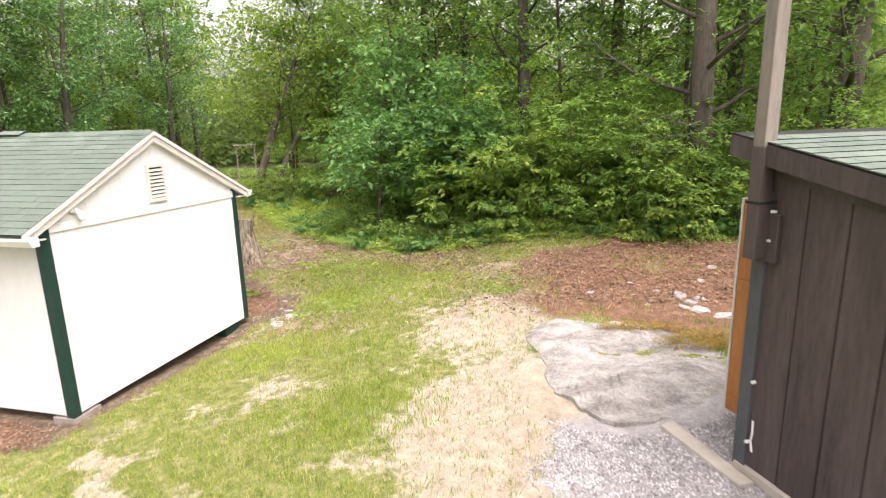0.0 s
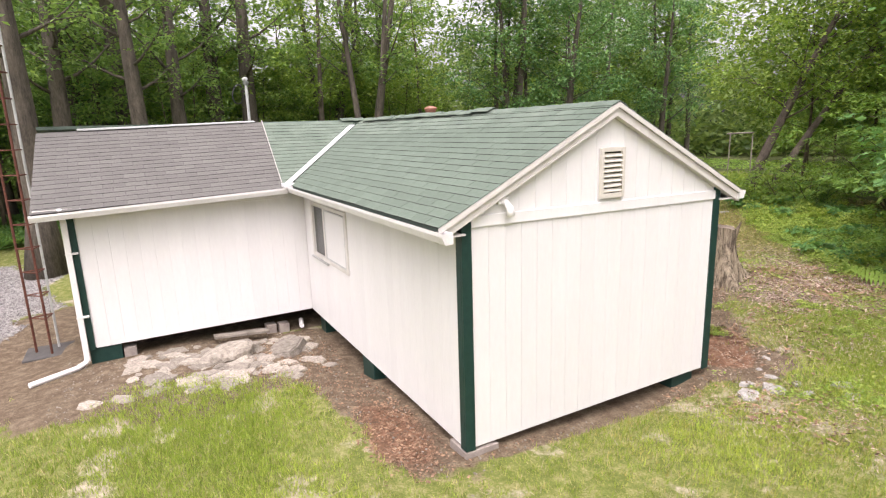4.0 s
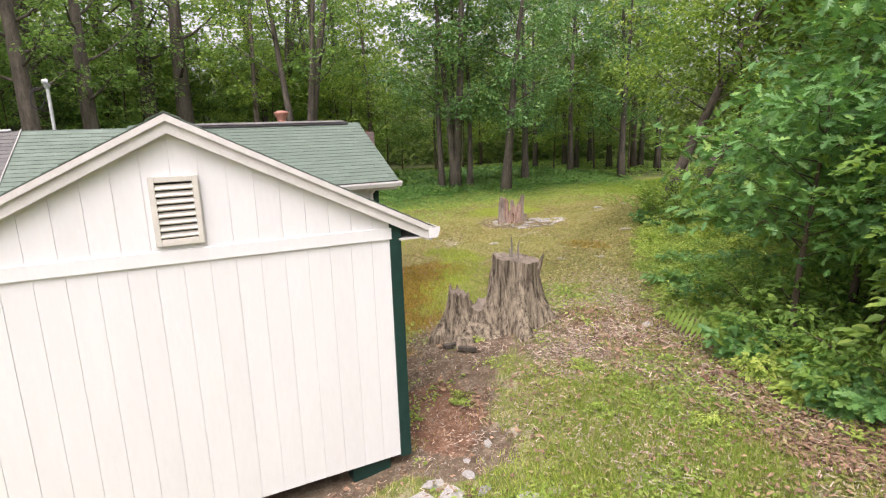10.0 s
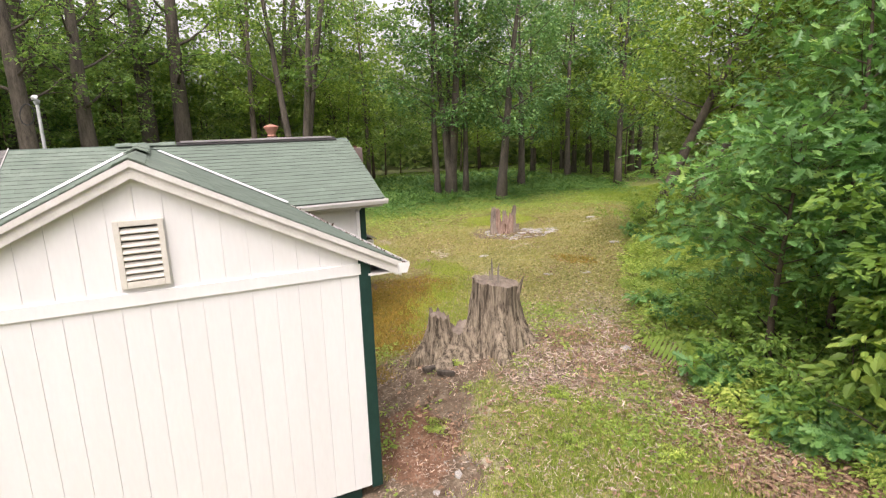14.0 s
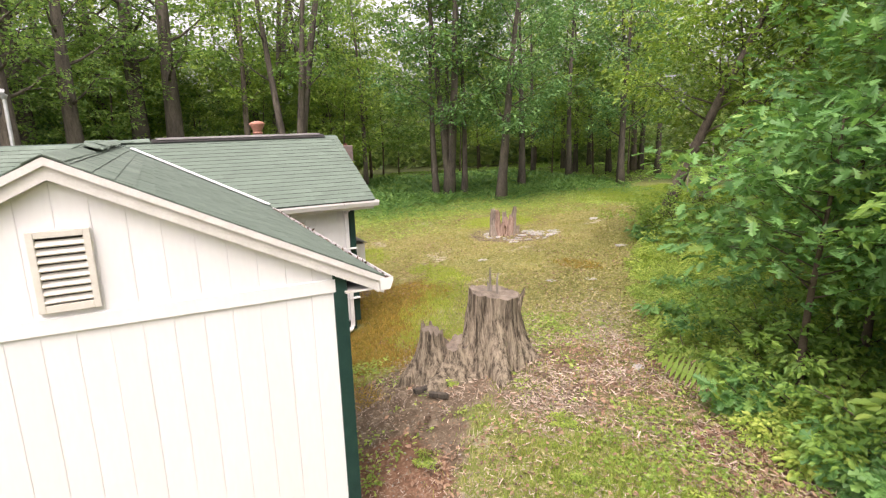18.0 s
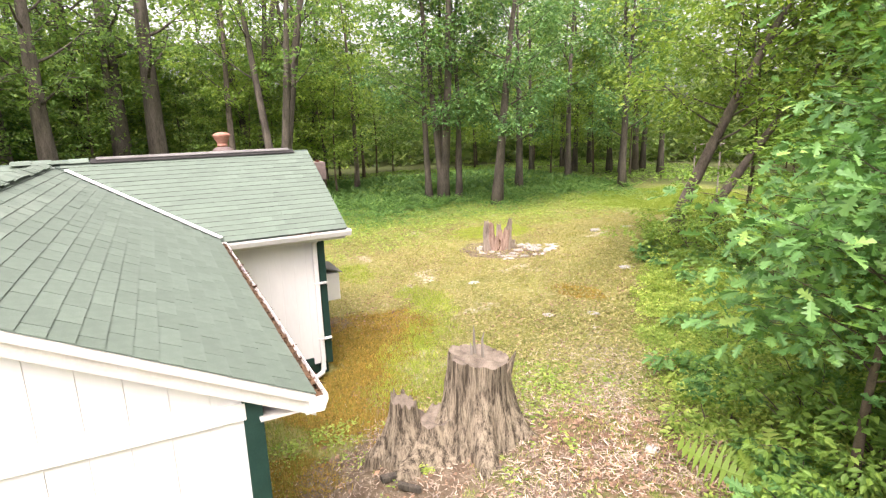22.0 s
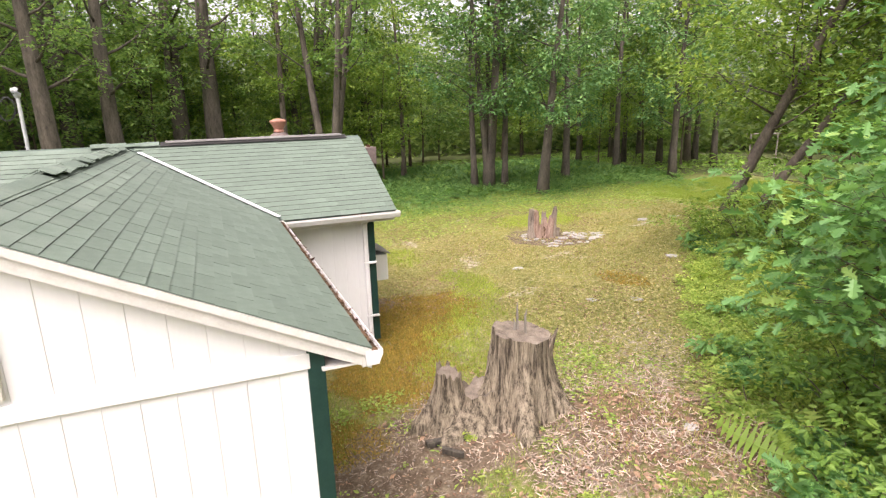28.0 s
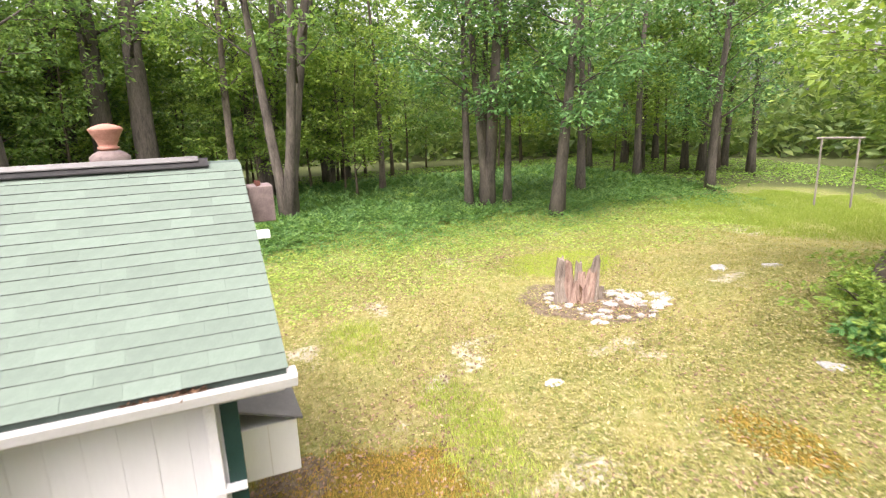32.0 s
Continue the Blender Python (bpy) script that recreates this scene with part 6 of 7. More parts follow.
SHRUB = "dense leafy shrub in the thicket at the wood's edge"
b_tall = plant("shrub", SHRUB, "shrub", TWIG, LEAF_SHRUB, bush(31, 3.0, 1.5, 5200, 0.115), (-1.2, 13.6), "thicket", "branchwork", "foliage")
b_long = plant("shrub", "tall shrub with narrow glossy leaves", "shrub", TWIG, LEAF_SHRUB, bush(32, 3.3, 1.6, 5200, 0.135, LEAF6), (0.2, 13.8), "thicket", "branchwork", "foliage")
b_dark = plant("shrub", SHRUB, "shrub", TWIG, LEAF_SHADE, bush(33, 2.6, 1.5, 5000, 0.11), (-2.9, 13.9), "thicket", "branchwork", "foliage")
b_low = plant("shrub", "low bushy undergrowth at the lawn edge", "shrub", TWIG, LEAF_SHRUB, bush(34, 0.9, 1.0, 2600, 0.085), (-0.4, 12.6), "undergrowth", "branchwork", "foliage")
b_low2 = plant("shrub", "low bright green bush at the lawn edge", "shrub", TWIG, LEAF_MAPLE, bush(35, 1.1, 1.1, 2600, 0.09), (1.4, 12.9), "undergrowth", "branchwork", "foliage")
b_light = plant("shrub", "broad shrub with narrow bright yellow-green leaves", "shrub", TWIG, LEAF_MAPLE, bush(36, 2.5, 1.5, 4600, 0.15, LEAF6), (-1.5, 13.3), "thicket", "branchwork", "foliage")
again(b_light, -2.7, 13.6, 70, 0.95)
again(b_light, -0.3, 13.2, 200, 0.95)
again(b_light, 0.9, 12.9, 310, 0.85)
again(b_light, 1.75, 11.9, 120, 0.72)
rng = random.Random(41)
for x, y, ob, sc in ((-4.4, 15.4, b_tall, 0.8), (-2.4, 13.6, b_dark, 0.75), (1.6, 13.2, b_long, 0.8), (1.8, 12.0, b_dark, 0.6), (2.9, 11.9, b_dark, 0.7), (0.7, 12.3, b_long, 0.62), (1.25, 12.5, b_long, 0.8), (-0.4, 12.6, b_tall, 0.62), (-1.5, 12.9, b_dark, 0.62), (3.9, 12.2, b_dark, 0.8), (4.9, 11.8, b_tall, 0.8), (3.6, 13.6, b_dark, 1.0), (5.2, 13.4, b_tall, 0.9), (-0.4, 14.6, b_long, 0.95), (1.2, 14.8, b_tall, 1.0), (2.9, 14.9, b_dark, 1.1), (-1.8, 14.9, b_dark, 1.1), (-3.5, 15.4, b_tall, 1.1),
                     (-5.6, 16.6, b_dark, 1.1), (-6.6, 17.8, b_tall, 1.1), (-8.2, 19.2, b_tall, 1.0), (-5.0, 17.6, b_long, 1.1), (-9.6, 18.4, b_dark, 0.4), (-11.7, 19.0, b_low2, 1.0), (-12.3, 19.3, b_low2, 0.85), (-11.0, 18.9, b_low2, 1.05), (-11.5, 19.7, b_low2, 1.1), (-10.3, 19.2, b_low2, 1.15), (-10.8, 19.8, b_low2, 1.2), (-10.4, 21.2, b_tall, 0.5), (-8.6, 21.5, b_dark, 1.0),
                     (6.8, 12.6, b_dark, 1.0), (8.4, 11.6, b_tall, 1.0), (5.9, 15.2, b_tall, 1.1), (-12.6, 21.6, b_tall, 0.28), (-11.0, 24.0, b_dark, 0.6), (-12.4, 27.0, b_dark, 0.6), (3.2, 12.9, b_tall, 0.55)):
    again(ob, x, y, rng.uniform(0, 360), sc)
for i in range(56):
    x = rng.uniform(-13.5, 6.5)
    y = float(hedge_line(x)) + rng.uniform(0.6, 2.6)
    if x < -4 and i % 3:
        continue
    again(rng.choice((b_low, b_low, b_low2)), x, y, rng.uniform(0, 360), rng.uniform(0.3, 0.6) * (1.0 if x < -3 else 1.5))
for i in range(26):
    x, y = -26.5 - rng.uniform(0.5, 7), rng.uniform(4, 30)
    if not open_ground(x, y):
        again(rng.choice((b_low, b_low2)), x, y, rng.uniform(0, 360), rng.uniform(0.4, 0.8))

# young oaks standing out of the thicket, large lobed leaves
SAP = "young red oak with large lobed light-green leaves"
sap = plant("oak_sapling", SAP, "tree", TWIG, LEAF_SAPLING, grow(51, 3.1, 0.038, 0.95, 1.15, 16, 5, 20, 0.19, cluster=(0.42, 0.07), shape=OAK_LEAF, up=0.35, bow=0.12), (-6.1, 16.6), "young oaks")
sap2 = plant("oak_sapling", SAP, "tree", TWIG, LEAF_SAPLING, grow(52, 5.2, 0.05, 1.4, 1.25, 20, 5, 20, 0.18, cluster=(0.45, 0.08), shape=OAK_LEAF, up=0.4, bow=0.18), (-5.1, 14.9), "young oaks")
for x, y, ob, tn, sc in ((-3.3, 13.9, sap, 200, 1.0), (-3.0, 14.3, sap2, 20, 0.8), (-5.6, 17.0, sap2, 170, 0.9), (-2.2, 13.6, sap, 40, 0.8)):
    again(ob, x, y, tn, sc)

sap3 = plant("oak_sapling", "bushy young red oak with large lobed light-green leaves", "tree", TWIG, LEAF_SAPLING, grow(53, 3.1, 0.05, 1.1, 1.08, 20, 5, 20, 0.17, cluster=(0.42, 0.06), shape=OAK_LEAF, up=0.25, bow=0.12), (-5.1, 13.6), "young oaks")
again(sap3, -3.5, 14.4, 260, 1.0)
WEEDY = "knee-high leafy weed at the foot of the thicket"
w_broad = plant("weed", WEEDY, "weed", TWIG, LEAF_WEED, bush(61, 0.46, 0.5, 1400, 0.075, LEAF6, 4), (-6.4, 13.5), "weeds by the thicket", "stems", "leaves")
w_oak = plant("weed", "knee-high oak seedling at the foot of the thicket", "seedling", TWIG, LEAF_SAPLING, bush(62, 0.6, 0.45, 520, 0.16, OAK_LEAF, 3), (-5.2, 12.9), "seedlings by the thicket", "stems", "leaves")
w_fine = plant("weed", "low fine-leaved green weed clump", "weed", TWIG, LEAF_WEED, bush(63, 0.42, 0.55, 1800, 0.055, LEAF4, 5), (-7.2, 14.2), "weeds by the thicket", "stems", "leaves")
for x, y, sc in ((-4.75, 13.3, 0.95), (-5.5, 14.0, 1.1), (-3.9, 13.3, 1.1), (-6.2, 14.7, 0.9), (-3.1, 12.9, 1.05), (-5.0, 14.4, 1.3), (-2.2, 12.9, 1.1)):
    again(b_low, x, y, 77 * x, sc)
rng = random.Random(64)
for i in range(230):
    x = -13 + 17.5 * ((i + rng.random()) / 230) ** 1.15
    y = float(hedge_line(x)) + rng.uniform(-0.1, 3.0 if x < -5 else 1.7)
    again(rng.choice((w_broad, w_broad, w_oak, w_fine, w_fine)), x, y, rng.uniform(0, 360), rng.uniform(0.5, 0.95) * (1.0 if x < -6 else 1.15))
for x, y, sc in ((-7.60, 10.55, 0.3), (-6.45, 9.6, 0.32), (-5.2, 10.6, 0.35), (-4.4, 11.2, 0.35), (-6.0, 11.0, 0.3), (-9.8, 16.6, 0.6), (-10.4, 17.2, 0.7), (-9.2, 15.9, 0.5), (-8.6, 15.4, 0.6)):
    again(w_broad, x, y, 40 * x, sc)

# bare dead twigs low on the stout tree beside the leaf litter
rng = random.Random(9)
for i in range(10):
    z0, a = rng.uniform(1.3, 2.6), rng.uniform(2.6, 5.6)
    pts = limb_path((0.1 * math.cos(a), 0.1 * math.sin(a), z0), (math.cos(a), math.sin(a), rng.uniform(-0.3, 0.4)), rng.uniform(0.7, 1.5), rng, 5, -0.02)
    v, f = tube_data(pts, [0.016, 0.012, 0.009, 0.007, 0.005, 0.003], 5)
    for k_ in (2, 3, 4):
        tv, tf = tube_data(limb_path(pts[k_], (rng.uniform(-1, 1), rng.uniform(-1, 1), rng.uniform(-0.5, 0.5)), rng.uniform(0.25, 0.5), rng, 3, 0.0), [0.007, 0.005, 0.004, 0.002], 4)
        f = f + [tuple(n_ + len(v) for n_ in q) for q in tf]
        v = v + tv
    me = bpy.data.meshes.new("dead_twig")
    me.from_pydata(v, [], f)
    put("dead_twig", me, GREY_WOOD, t_dark, "bare grey dead twig")

# ---- far woods closing the view ----
r = np.random.default_rng(8)
n = 130000
ang = np.where(r.uniform(0, 1, n) < 0.8, r.uniform(0.75, 3.9, n), r.uniform(0, 2 * math.pi, n))
dist = r.uniform(46, 75, n)
zz = np.where(r.uniform(0, 1, n) < 0.3, r.uniform(0, 3, n), np.abs(r.normal(0, 1, n)) * 7.0 + r.uniform(0, 1.5, n))
keep_ = (wave(ang * 40, zz, 0.9, 1) > -0.45) | (zz < 5)
ang, dist, zz = ang[keep_], dist[keep_], zz[keep_]
n = len(ang)
P = np.stack([-6 + dist * np.cos(ang), 8 + dist * np.sin(ang), zz - 0.5], -1)
far = put("far_woods", scatter_mesh("far_woods", *LEAF4, P, r.normal(0, 1, (n, 3)) * (1, 1, 0.5), r.normal(0, 0.6, (n, 3)) + (0, 0, 1), r.uniform(0.5, 1.1, n)), LEAF_FAR, None)
tagged(far, "hazy green foliage of more woodland in the distance", "woodland", kind="stuff")


# ---- ground cover ----
def cover(name, n, region, weight, shape, mat_, size, label, category, seed, lift=0.0, upright=0.3, flat=False, group_n=1, spread=0.05, rise=None):
    """Small pieces strewn over a stretch of ground, thicker where weight says so; one mesh of countless pieces."""
    r = np.random.default_rng(seed)
    x0, x1, y0, y1 = region
    x, y = r.uniform(x0, x1, n * 3), r.uniform(y0, y1, n * 3)
    keep = r.uniform(0, 1, n * 3) < weight(x, y)
    x, y = x[keep][:n], y[keep][:n]
    if group_n > 1:
        x, y = np.repeat(x, group_n), np.repeat(y, group_n)
        x, y = x + r.normal(0, spread, len(x)), y + r.normal(0, spread, len(y))
    m_ = len(x)
    P = np.stack([x, y, ground_z(x, y) + lift + (r.uniform(0, 0.015, m_) if flat else 0)], -1)
    if rise is not None:
        P[:, 2] += rise(x, y) * r.uniform(0, 1, m_) ** 0.8
    a = r.uniform(0, 2 * math.pi, m_)
    if flat:
        axis = np.stack([np.cos(a), np.sin(a), r.normal(0, 0.25, m_)], -1)
        up_ = r.normal(0, 0.3, (m_, 3)) + (0, 0, 1)
    else:
        axis = np.stack([np.cos(a) * upright, np.sin(a) * upright, np.ones(m_)], -1) + r.normal(0, 0.2, (m_, 3))
        up_ = np.stack([np.cos(a), np.sin(a), np.full(m_, 0.2)], -1)
    me = scatter_mesh(name, *shape, P, axis, up_, r.uniform(0.5, 1.35, m_) * size)
    return tagged(put(name, me, mat_, None), label, category, kind="stuff")


def inside_house(x, y):
    return ((x > MX0) & (x < MX1 + 0.05) & (y > MY0) & (y < MY1)) | ((x > WX0) & (x < WX1 + 0.05) & (y > WY0 - 0.05) & (y < WY1 + 0.05))


def on_slab(x, y):
    return ((x - 0.5) / 1.15) ** 2 + ((y - 6.0) / 1.15) ** 2 < 1


def in_shed(x, y):
    a = (x - SC.x) * SU.x + (y - SC.y) * SU.y
    b_ = (x - SC.x) * SV.x + (y - SC.y) * SV.y
    return (a > -0.05) & (b_ > -0.02)


def lawn_w(x, y):
    li, mo, ea, gr, dr, wo = zones(x, y)
    w = 1 - np.maximum.reduce([li * 1.1, mo * 0.75, ea * 1.2, gr * 1.3, dr * 0.75, wo])
    return np.clip(w, 0, 1) * (0.45 + 0.55 * np.clip(0.5 + 1.2 * wave(x, y, 1.4, 6), 0, 1)) * ~(inside_house(x, y) | on_slab(x, y) | in_shed(x, y))


def dry_w(x, y):
    li, mo, ea, gr, dr, wo = zones(x, y)
    return np.clip(dr * 0.8 + 0.1 - ea * 0.6 - gr * 0.7 - wo, 0, 1) * ~(inside_house(x, y) | on_slab(x, y) | in_shed(x, y))


NEAR, MID = (-10.5, 2.4, 1.0, 13), (-27, -3, 6, 27)
cover("grass", 11500, NEAR, lawn_w, BLADE, GRASS, 0.062, "short bright green grass tufts in thin lawn", "grass", 1, group_n=9, spread=0.035, upright=0.55)
cover("grass", 11000, (-14.5, 0, -2.5, 4), lambda x, y: lawn_w(x, y) * (y < 3.4), BLADE, GRASS, 0.062, "short bright green grass tufts in thin lawn", "grass", 2, group_n=7, spread=0.04, upright=0.55)
cover("grass", 15000, MID, lawn_w, BLADE, GRASS_DRY, 0.07, "short yellowing grass on the back lawn", "grass", 3, group_n=8, spread=0.05, upright=0.6)
cover("grass", 20000, (-27, -14, 24, 36), lambda x, y: patch(x, y, -19.8, 29.5, 4.6, 4.3, 0.2, 1), BLADE, GRASS_FRESH, 0.085, "fresh sunlit grass on the far clearing", "grass", 4, group_n=6, spread=0.08, upright=0.4)
cover("dry_grass", 9000, NEAR, dry_w, BLADE, STRAW, 0.06, "straw-coloured dead grass", "grass", 5, group_n=4, spread=0.04, upright=1.3)
cover("dry_grass", 4500, MID, dry_w, BLADE, STRAW, 0.07, "straw-coloured dead grass", "grass", 6, group_n=5, spread=0.05, upright=1.3)


def weed_w(x, y):
    li, mo, ea, gr, dr, wo = zones(x, y)
    h = np.clip(1 - (hedge_line(x) - y) / 3.8, 0, 1) * np.clip(0.65 + 0.8 * wave(x, y, 1.7, 3), 0, 1)
    return np.clip(h * (x < -1.5) + 0.5 * (x < -8) * np.clip(wave(x, y, 1.1, 5) + 0.35, 0, 1) - ea - 0.3 * li, 0, 1) * ~inside_house(x, y)


cover("ground_ivy", 30000, (-14, -1, 8.5, 20), weed_w, LEAF4, WEED, 0.06, "low broad-leaved weeds spreading from the thicket", "weeds", 7, 0.01, flat=True, group_n=3, spread=0.05)
cover("ground_ivy", 42000, (-21.5, -8, 9, 24), lambda x, y: np.clip(weed_w(x, y) + 0.3 + 0.25 * wave(x, y, 2.4, 9) - zones(x, y)[5] - zones(x, y)[1], 0, 1), LEAF4, WEED, 0.05, "low broad-leaved weeds in the back lawn", "weeds", 8, 0.012, flat=True, group_n=2, spread=0.05)
cover("ground_ivy", 13000, (-25.5, -18, 9, 27), lambda x, y: np.clip((-x - 18.3 + wave(x, y, 1.2, 4)) / 2.5, 0, 1) * (0.5 + 0.4 * wave(x, y, 2.2, 6)) * (y < hedge_line(x)), LEAF4, LEAF_WEED, 0.085, "low green weeds before the ferns", "weeds", 34, 0.02, flat=True, group_n=2, spread=0.06)
cover("leaf_litter", 12000, (-4.5, 5, 8.2, 14), lambda x, y: zones(x, y)[0] * ~in_shed(x, y), LEAF4, LITTER, 0.058, "brown fallen oak leaves", "leaf litter", 9, 0.012, flat=True)
cover("leaf_litter", 6500, (-9, -2, 9.5, 15), lambda x, y: np.clip(zones(x, y)[0] * 0.8 + 0.06, 0, 1), LEAF4, LITTER, 0.075, "brown fallen leaves among weeds", "leaf litter", 10, 0.012, flat=True)
cover("leaf_litter", 9000, (-22, -9, 10.5, 20), lambda x, y: np.clip(0.4 + wave(x, y, 1.3, 8), 0, 1) * ~inside_house(x, y), LEAF4, LITTER, 0.06, "scattered brown leaves on the back lawn", "leaf litter", 11, 0.012, flat=True)
cover("leaf_litter", 2600, (-10.5, -5.8, 3.6, 5.2), lambda x, y: np.clip(zones(x, y)[0] + 0.12 * zones(x, y)[2], 0, 1) * ~inside_house(x, y), LEAF4, LITTER, 0.05, "rusty needles and leaf scraps along the cabin wall", "leaf litter", 21, 0.006, flat=True)
cover("low_weeds", 42000, (-14, 4.5, 11, 22), lambda x, y: np.clip(1 - np.abs(y - hedge_line(x) - 1.4) / 2.2, 0, 1) * (0.35 + np.clip(0.5 + wave(x, y, 2.6, 2), 0, 1)), LEAF6, LEAF_WEED, 0.055, "ankle-high leafy weeds along the thicket", "weeds", 22, 0.03, flat=True, group_n=3, spread=0.06,
      rise=lambda x, y: np.clip((y - hedge_line(x) + 0.2) * 0.07, 0.01, 0.10) * (0.6 + 0.5 * wave(x, y, 3.1, 5)))
for gx_, gy_, grx, gry, gn in ((-9.7, 11.2, 0.75, 0.55, 700), (-10.7, 11.8, 0.65, 0.55, 701), (-11.6, 12.4, 0.65, 0.5, 702), (-12.6, 13.0, 0.75, 0.42, 703), (-13.8, 13.3, 0.85, 0.38, 704), (-18.7, 18.4, 1.0, 1.1, 1200), (-4.4, 10.6, 1.2, 1.0, 1800), (-16.9, 12.8, 0.8, 0.5, 600), (-8.3, 2.6, 1.3, 1.1, 1700), (-6.2, 3.2, 0.9, 0.6, 900), (-3.3, 9.4, 1.6, 0.6, 1500), (-4.6, 7.4, 0.7, 0.8, 900), (-2.4, 5.2, 0.8, 0.7, 800), (-3.0, 6.9, 0.5, 0.5, 500)):
    cover("grass", gn * (4 if gx_ < -8.5 else 2), (gx_ - 2.5, gx_ + 2.5, gy_ - 2.5, gy_ + 2.5), lambda x, y: patch(x, y, gx_, gy_, grx, gry, 0.7, 2), BLADE, GRASS_FRESH, 0.068, "fresh bright green grass patch", "grass", 60 + gn % 37, group_n=9, spread=0.04, upright=0.55)
cover("leaf_litter", 3000, (-6.5, -0.5, 7.8, 13), lambda x, y: np.clip(0.35 + 0.6 * wave(x, y, 1.5, 4), 0, 1), LEAF4, LITTER, 0.06, "scattered dead leaves in thin grass", "leaf litter", 26, 0.03, flat=True)
CHIP_SHAPE = ([(0, 0.07, 0), (0, -0.08, 0), (0.9, -0.07, 0.02), (1, 0.06, 0.02), (0.45, 0, 0.07)], [(0, 1, 4), (1, 2, 4), (2, 3, 4), (3, 0, 4)])
cover("wood_chips", 11000, (-9.5, -3.4, 9.5, 14.5), lambda x, y: np.maximum.reduce([patch(x, y, -6.6, 12.1, 1.4, 1.5, 0.7, 2) * 0.9, patch(x, y, -6.9, 11.3, 1.0, 0.8, 0.7, 3) * 0.7, patch(x, y, -8.3, 13.6, 0.9, 1.0, 0.7, 4) * 0.5, patch(x, y, -5.2, 12.1, 1.5, 0.8, 0.7, 5) * 0.6, patch(x, y, -5.6, 10.9, 1.6, 1.0, 0.9, 6) * 0.22]) * np.clip(0.55 + 0.9 * wave(x, y, 4.2, 3), 0.05, 1), CHIP_SHAPE, CHIP, 0.075, "bleached chips and splinters of rotten wood", "wood chips", 12, 0.008, flat=True)
cover("straw", 12000, (-9, -0.5, 7.5, 14), lambda x, y: np.clip(0.4 + 0.8 * wave(x, y, 2.9, 7), 0, 1) * ~inside_house(x, y), CHIP_SHAPE, CHIP, 0.045, "pale dead stalks and scraps in thin lawn", "straw", 31, 0.03, flat=True)
cover("lawn_weeds", 1500, (-9.5, -1, 8.6, 14), lambda x, y: np.clip(0.15 + 1.1 * wave(x, y, 2.1, 11), 0, 1) * (1 - 0.8 * zones(x, y)[2]) * ~inside_house(x, y), LEAF4, LEAF_WEED, 0.06, "small broad-leaved weeds in thin lawn", "weeds", 32, 0.025, flat=True, group_n=9, spread=0.06)
PEB = ([(0.5, 0, 0), (0, 0.4, 0), (-0.5, 0, 0), (0, -0.4, 0), (0, 0, 0.4)], [(0, 1, 4), (1, 2, 4), (2, 3, 4), (3, 0, 4)])
cover("gravel", 14000, (-0.6, 2.2, 2.6, 5.4), lambda x, y: zones(x, y)[3] * ~(on_slab(x, y) | in_shed(x, y)), PEB, PEBBLE, 0.026, "grey crushed gravel by the shed", "gravel", 13, 0.0, flat=True)
cover("gravel", 20000, (-22, -12.5, -4, 1), lambda x, y: zones(x, y)[3], PEB, PEBBLE_DRIVE, 0.045, "grey crushed gravel of the drive", "gravel", 14, 0.0, flat=True)
cover("earth_scraps", 5000, (-11.5, -4.5, 3.4, 11), lambda x, y: np.clip(zones(x, y)[2] * (0.5 + wave(x, y, 3.0, 2)), 0, 1) * ~inside_house(x, y), LEAF4, LITTER, 0.045, "brown scraps and crumbs on bare earth", "debris", 25, 0.006, flat=True)
cover("small_stones", 1500, (-12, -5, 1, 10.5), lambda x, y: np.clip(zones(x, y)[2], 0, 1) * ~inside_house(x, y), PEB, FLAGSTONE, 0.032, "small stones strewn over bare earth", "stones", 15, 0.0, flat=True)
cover("moss", 9000, (-15, -8, 8.8, 16), lambda x, y: zones(x, y)[1] * ~inside_house(x, y), LEAF4, leaf_material("moss_tuft", [(0.0, (0.12, 0.10, 0.016)), (0.5, (0.24, 0.185, 0.03)), (1.0, (0.36, 0.19, 0.05))], 0.1, 0.9), 0.035, "rusty golden-green moss", "moss", 16, 0.004, flat=True, group_n=3, spread=0.03)

cover("moss", 5200, (-15, -8, 8.8, 16), lambda x, y: zones(x, y)[1] * np.clip(0.6 + 0.7 * wave(x, y, 3.6, 2), 0.1, 1) * ~inside_house(x, y), BLADE, leaf_material("golden_moss", [(0.0, (0.12, 0.092, 0.014)), (0.5, (0.265, 0.205, 0.032)), (0.85, (0.39, 0.30, 0.055)), (1.0, (0.38, 0.19, 0.06))], 0.1, 0.9), 0.06, "shaggy golden-brown moss stalks", "moss", 33, group_n=9, spread=0.05, upright=0.7)
cover("moss", 2600, (0.3, 2.2, 5.8, 8), lambda x, y: np.maximum(patch(x, y, 1.40, 6.80, 0.5, 0.26, 0.5, 3), patch(x, y, 0.80, 7.22, 0.55, 0.15, 0.5, 5)), LEAF4, bpy.data.materials["moss_tuft"], 0.03, "rusty green moss on the ledge rock", "moss", 24, 0.075, flat=True, group_n=3, spread=0.03)


def fern_w(x, y):
    wo = zones(x, y)[5]
    return np.clip(wo * (0.35 + np.clip(wave(x, y, 0.7, 3) + 0.5, 0, 1)), 0, 1)


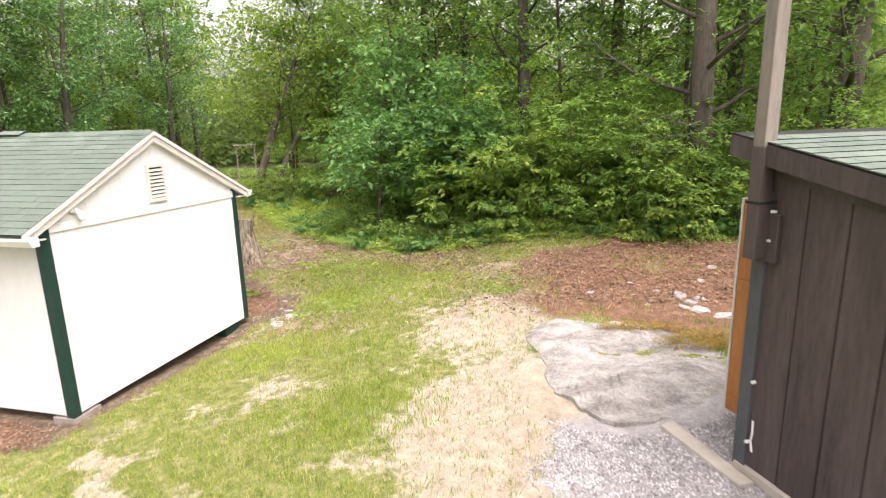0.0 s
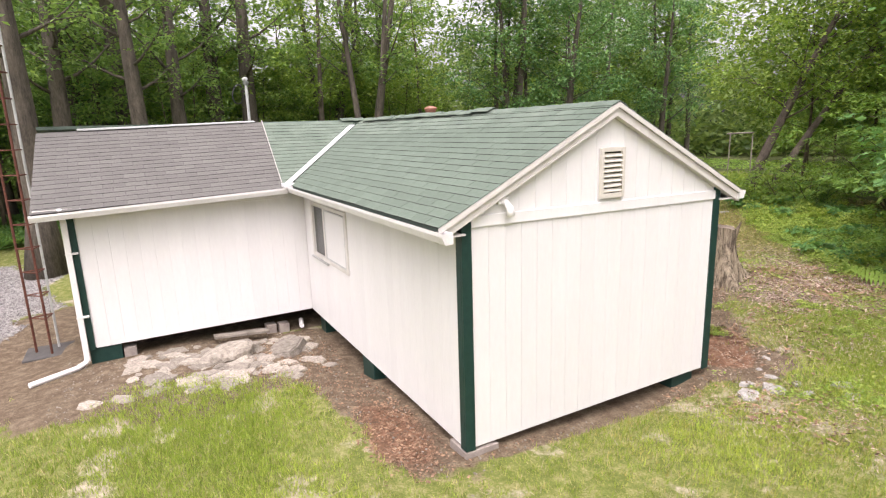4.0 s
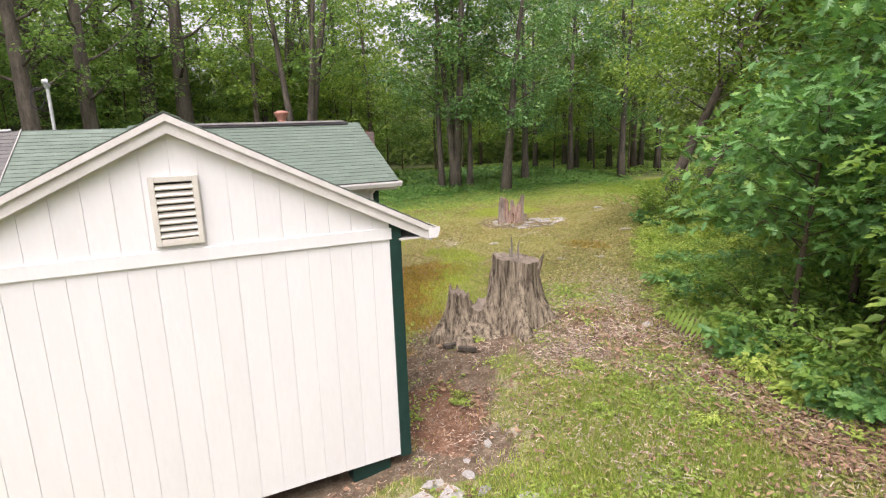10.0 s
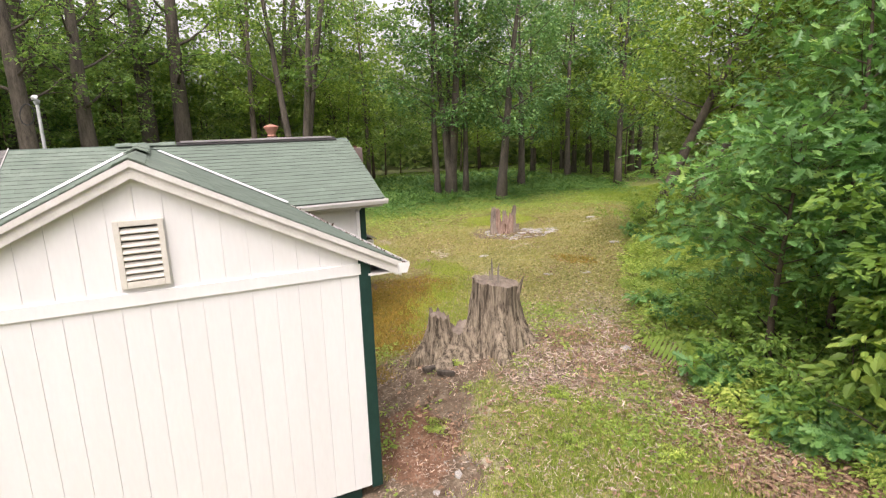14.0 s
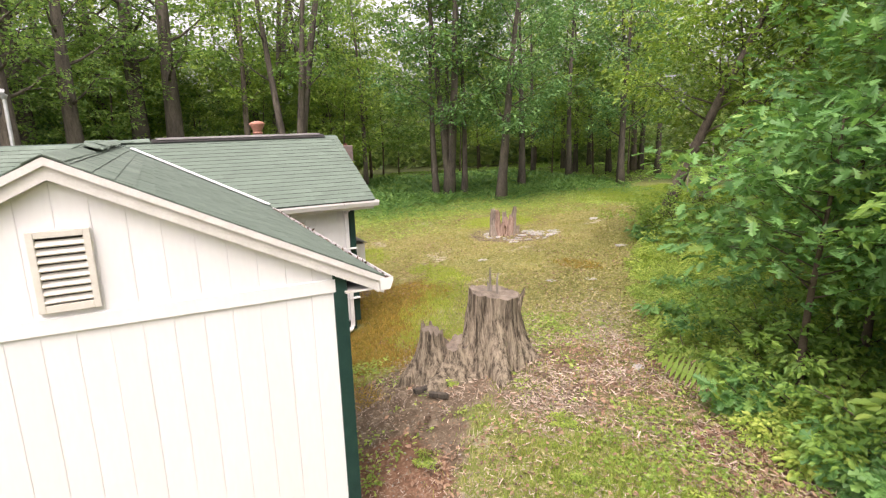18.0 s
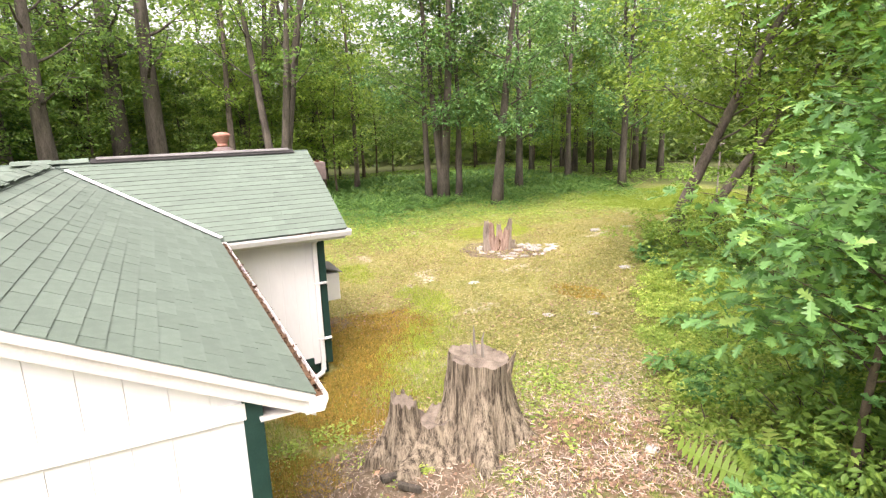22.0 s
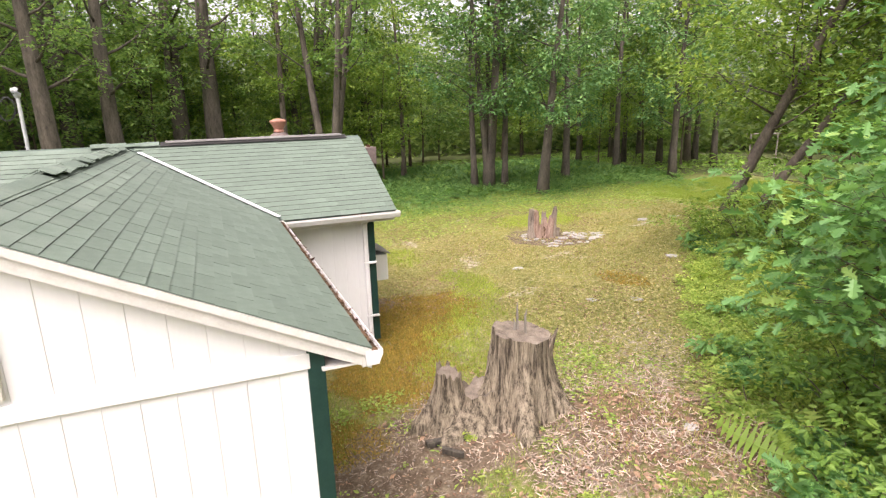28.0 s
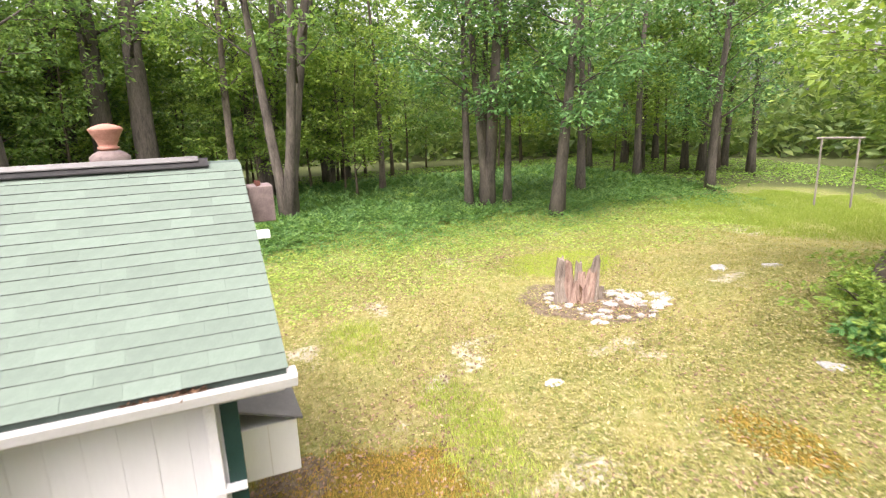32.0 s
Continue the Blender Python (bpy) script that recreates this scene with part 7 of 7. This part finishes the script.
cover("ferns", 7600, (-37, -22.5, -4, 31), fern_w, FROND, LEAF_FERN, 0.62, "hay-scented ferns carpeting the wood floor", "ferns", 17, 0.12, upright=1.8, group_n=5, spread=0.14)
cover("ferns", 7, (-6.6, 2.5, 12, 14.5), lambda x, y: np.clip((y - hedge_line(x) + 0.5) * 2, 0, 1) * np.clip(1.2 - (y - hedge_line(x)), 0, 1), FINE_FROND, LEAF_WEED, 0.62, "light green ferns at the thicket's foot", "ferns", 18, 0.10, upright=1.7, group_n=9, spread=0.05)
cover("undergrowth", 9000, (-27.5, -20.5, 4, 30), lambda x, y: np.clip((-x - 21.0 + wave(x, y, 0.8, 2)) / 4.0, 0, 1) ** 1.5, LEAF4, LEAF_FERN, 0.10, "low fern tips and seedlings at the wood's edge", "undergrowth", 29, 0.05, flat=True, group_n=4, spread=0.12, rise=lambda x, y: np.clip((-x - 21.0) / 14, 0.03, 0.4))
cover("undergrowth", 26000, (-42, -12, -8, 42), lambda x, y: zones(x, y)[5] * 0.9, LEAF4, LEAF_SHRUB, 0.17, "low leafy undergrowth on the wood floor", "undergrowth", 19, 0.18, flat=True, group_n=2, spread=0.2)


# ---- roof shingles, the near ones one by one ----
TAB_W, TAB_E = 0.305, 0.127


def tab_corners(slot):
    a, b = slot * 0.4, TAB_W - slot * 0.6
    return [(x, y, z) for z0, z1 in ((0.0, 0.0), (0.010, 0.003)) for x, y, z in ((a, -0.004, z0), (b, -0.004, z0), (b, TAB_E + 0.02, z1), (a, TAB_E + 0.02, z1))]


TAB_F = [(4, 5, 6, 7), (0, 1, 5, 4), (1, 2, 6, 5), (3, 0, 4, 7)]


def tab_mesh(mat_, corners):
    me = bpy.data.meshes.new("shingle")
    me.from_pydata(corners, [], TAB_F)
    me.materials.append(mat_)
    me.materials.append(TAR)
    me.polygons[1].material_index = 1  # dark cut edge of the tab
    return me


def shingle_slope(parent, eave, along, upslope, length, span, mat_, limit=0, seed=0, slot=0.009):
    """Courses of tabs from the eave up; span(s) gives the stretch along the eave that the slope has at s metres up."""
    rng = random.Random(seed)
    o, a, u = Vector(eave), Vector(along).normalized(), Vector(upslope).normalized()
    nrm = a.cross(u).normalized()
    if nrm.z < 0:
        nrm = -nrm
    base = Matrix((a, u, nrm)).transposed().to_4x4()
    corners = tab_corners(slot)
    me, rest_v, singles = tab_mesh(mat_, corners), [], 0
    for i in range(int(length / TAB_E)):
        s = i * TAB_E
        lo, hi = span(s + TAB_E * 0.5)
        x = lo - TAB_W * ((0.5 if i % 2 else 0.0) + 0.06 * rng.random())
        while x < hi:
            p, q = max(x, lo), min(x + TAB_W, hi)
            if q - p > 0.03:
                at = o + a * p + u * (s + rng.uniform(-0.0025, 0.0025)) + nrm * (0.001 + rng.uniform(0, 0.002))
                m = Matrix.Translation(at) @ base @ Matrix.Diagonal(((q - p) / TAB_W, 1, 1, 1))
                if singles < limit:
                    ob = new("shingle", me)
                    ob.parent = parent
                    ob.matrix_basis = ORIGIN.get(parent.name, Matrix.Identity(4)) @ m if parent.name in ORIGIN else m
                    singles += 1
                else:
                    rest_v.extend(m @ Vector(v) for v in corners)
            x += TAB_W
    if rest_v:
        n_ = len(rest_v) // 8
        f = (np.array(TAB_F)[None] + 8 * np.arange(n_)[:, None, None]).reshape(-1, 4)
        rest = array_mesh("shingles", np.array([tuple(v) for v in rest_v]), f)
        rest.materials.append(mat_)
        rest.materials.append(TAR)
        rest.polygons.foreach_set("material_index", np.tile([0, 1, 0, 0], n_).astype(np.int32))
        ob = put("shingles", rest, mat_, parent)
        ob["kind"] = "stuff"


CS = 1 / math.hypot(1, 0.5)
WS = 2.17
CM = 1 / math.hypot(1, 0.522)
shingle_slope(roof_wr, (WEX + 0.015, WYR + WS, wz(WYR + WS)), (-1, 0, 0), (0, -1, 0.5), WS / CS, lambda s: (0, (WEX + 0.015) - (MXR + (WS - s * CS)) - 0.07), SHINGLE, 300, 1)
shingle_slope(roof_wl, (WEX + 0.015, WYR - WS, wz(WYR - WS)), (-1, 0, 0), (0, 1, 0.5), WS / CS, lambda s: (0, (WEX + 0.015) - (MXR + (WS - s * CS)) - 0.08), SHINGLE, 300, 2)
MS = EAVE + 0.02
shingle_slope(roof_mr, (MXR + MS, MYB + 0.012, mz(MXR + MS)), (0, -1, 0), (-1, 0, 0.522), MS / CM, lambda s: (0, MYB + 0.012 - (WYR + (MS - s * CM)) - 0.07), SHINGLE, 300, 3, 0.002)
shingle_slope(roof_ml, (MXR + MS, MYA - 0.012, mz(MXR + MS) - DROP), (0, 1, DROP / (GREY_END - MYA)), (-1, 0, 0.522), MS / CM, lambda s: (0, GREY_END - MYA + SLANT * s * CM / MS), SHINGLE_GREY, 280, 4)
shingle_slope(roof_mg, (MXR + MS, GREY_END, mz(MXR + MS)), (0, 1, 0), (-1, 0, 0.522), MS / CM, lambda s: (0.012 + SLANT * s * CM / MS, WYR - (MS - s * CM) - GREY_END - 0.08), SHINGLE, 0, 5, 0.002)
shingle_slope(roof_b, (MXR - MS, MYA, mz(MXR - MS)), (0, 1, 0), (1, 0, 0.522), MS / CM, lambda s: (0, MYB - MYA), SHINGLE, 0, 6)
shingle_slope(shed_roof, sp_(-0.15, SLEN + 0.2, shed_z(SLEN + 0.2) + 0.072), SU, -SV + Vector((0, 0, 0.2)), 5.05, lambda s: (0, SDEP + 0.35), SHINGLE, 0, 7)
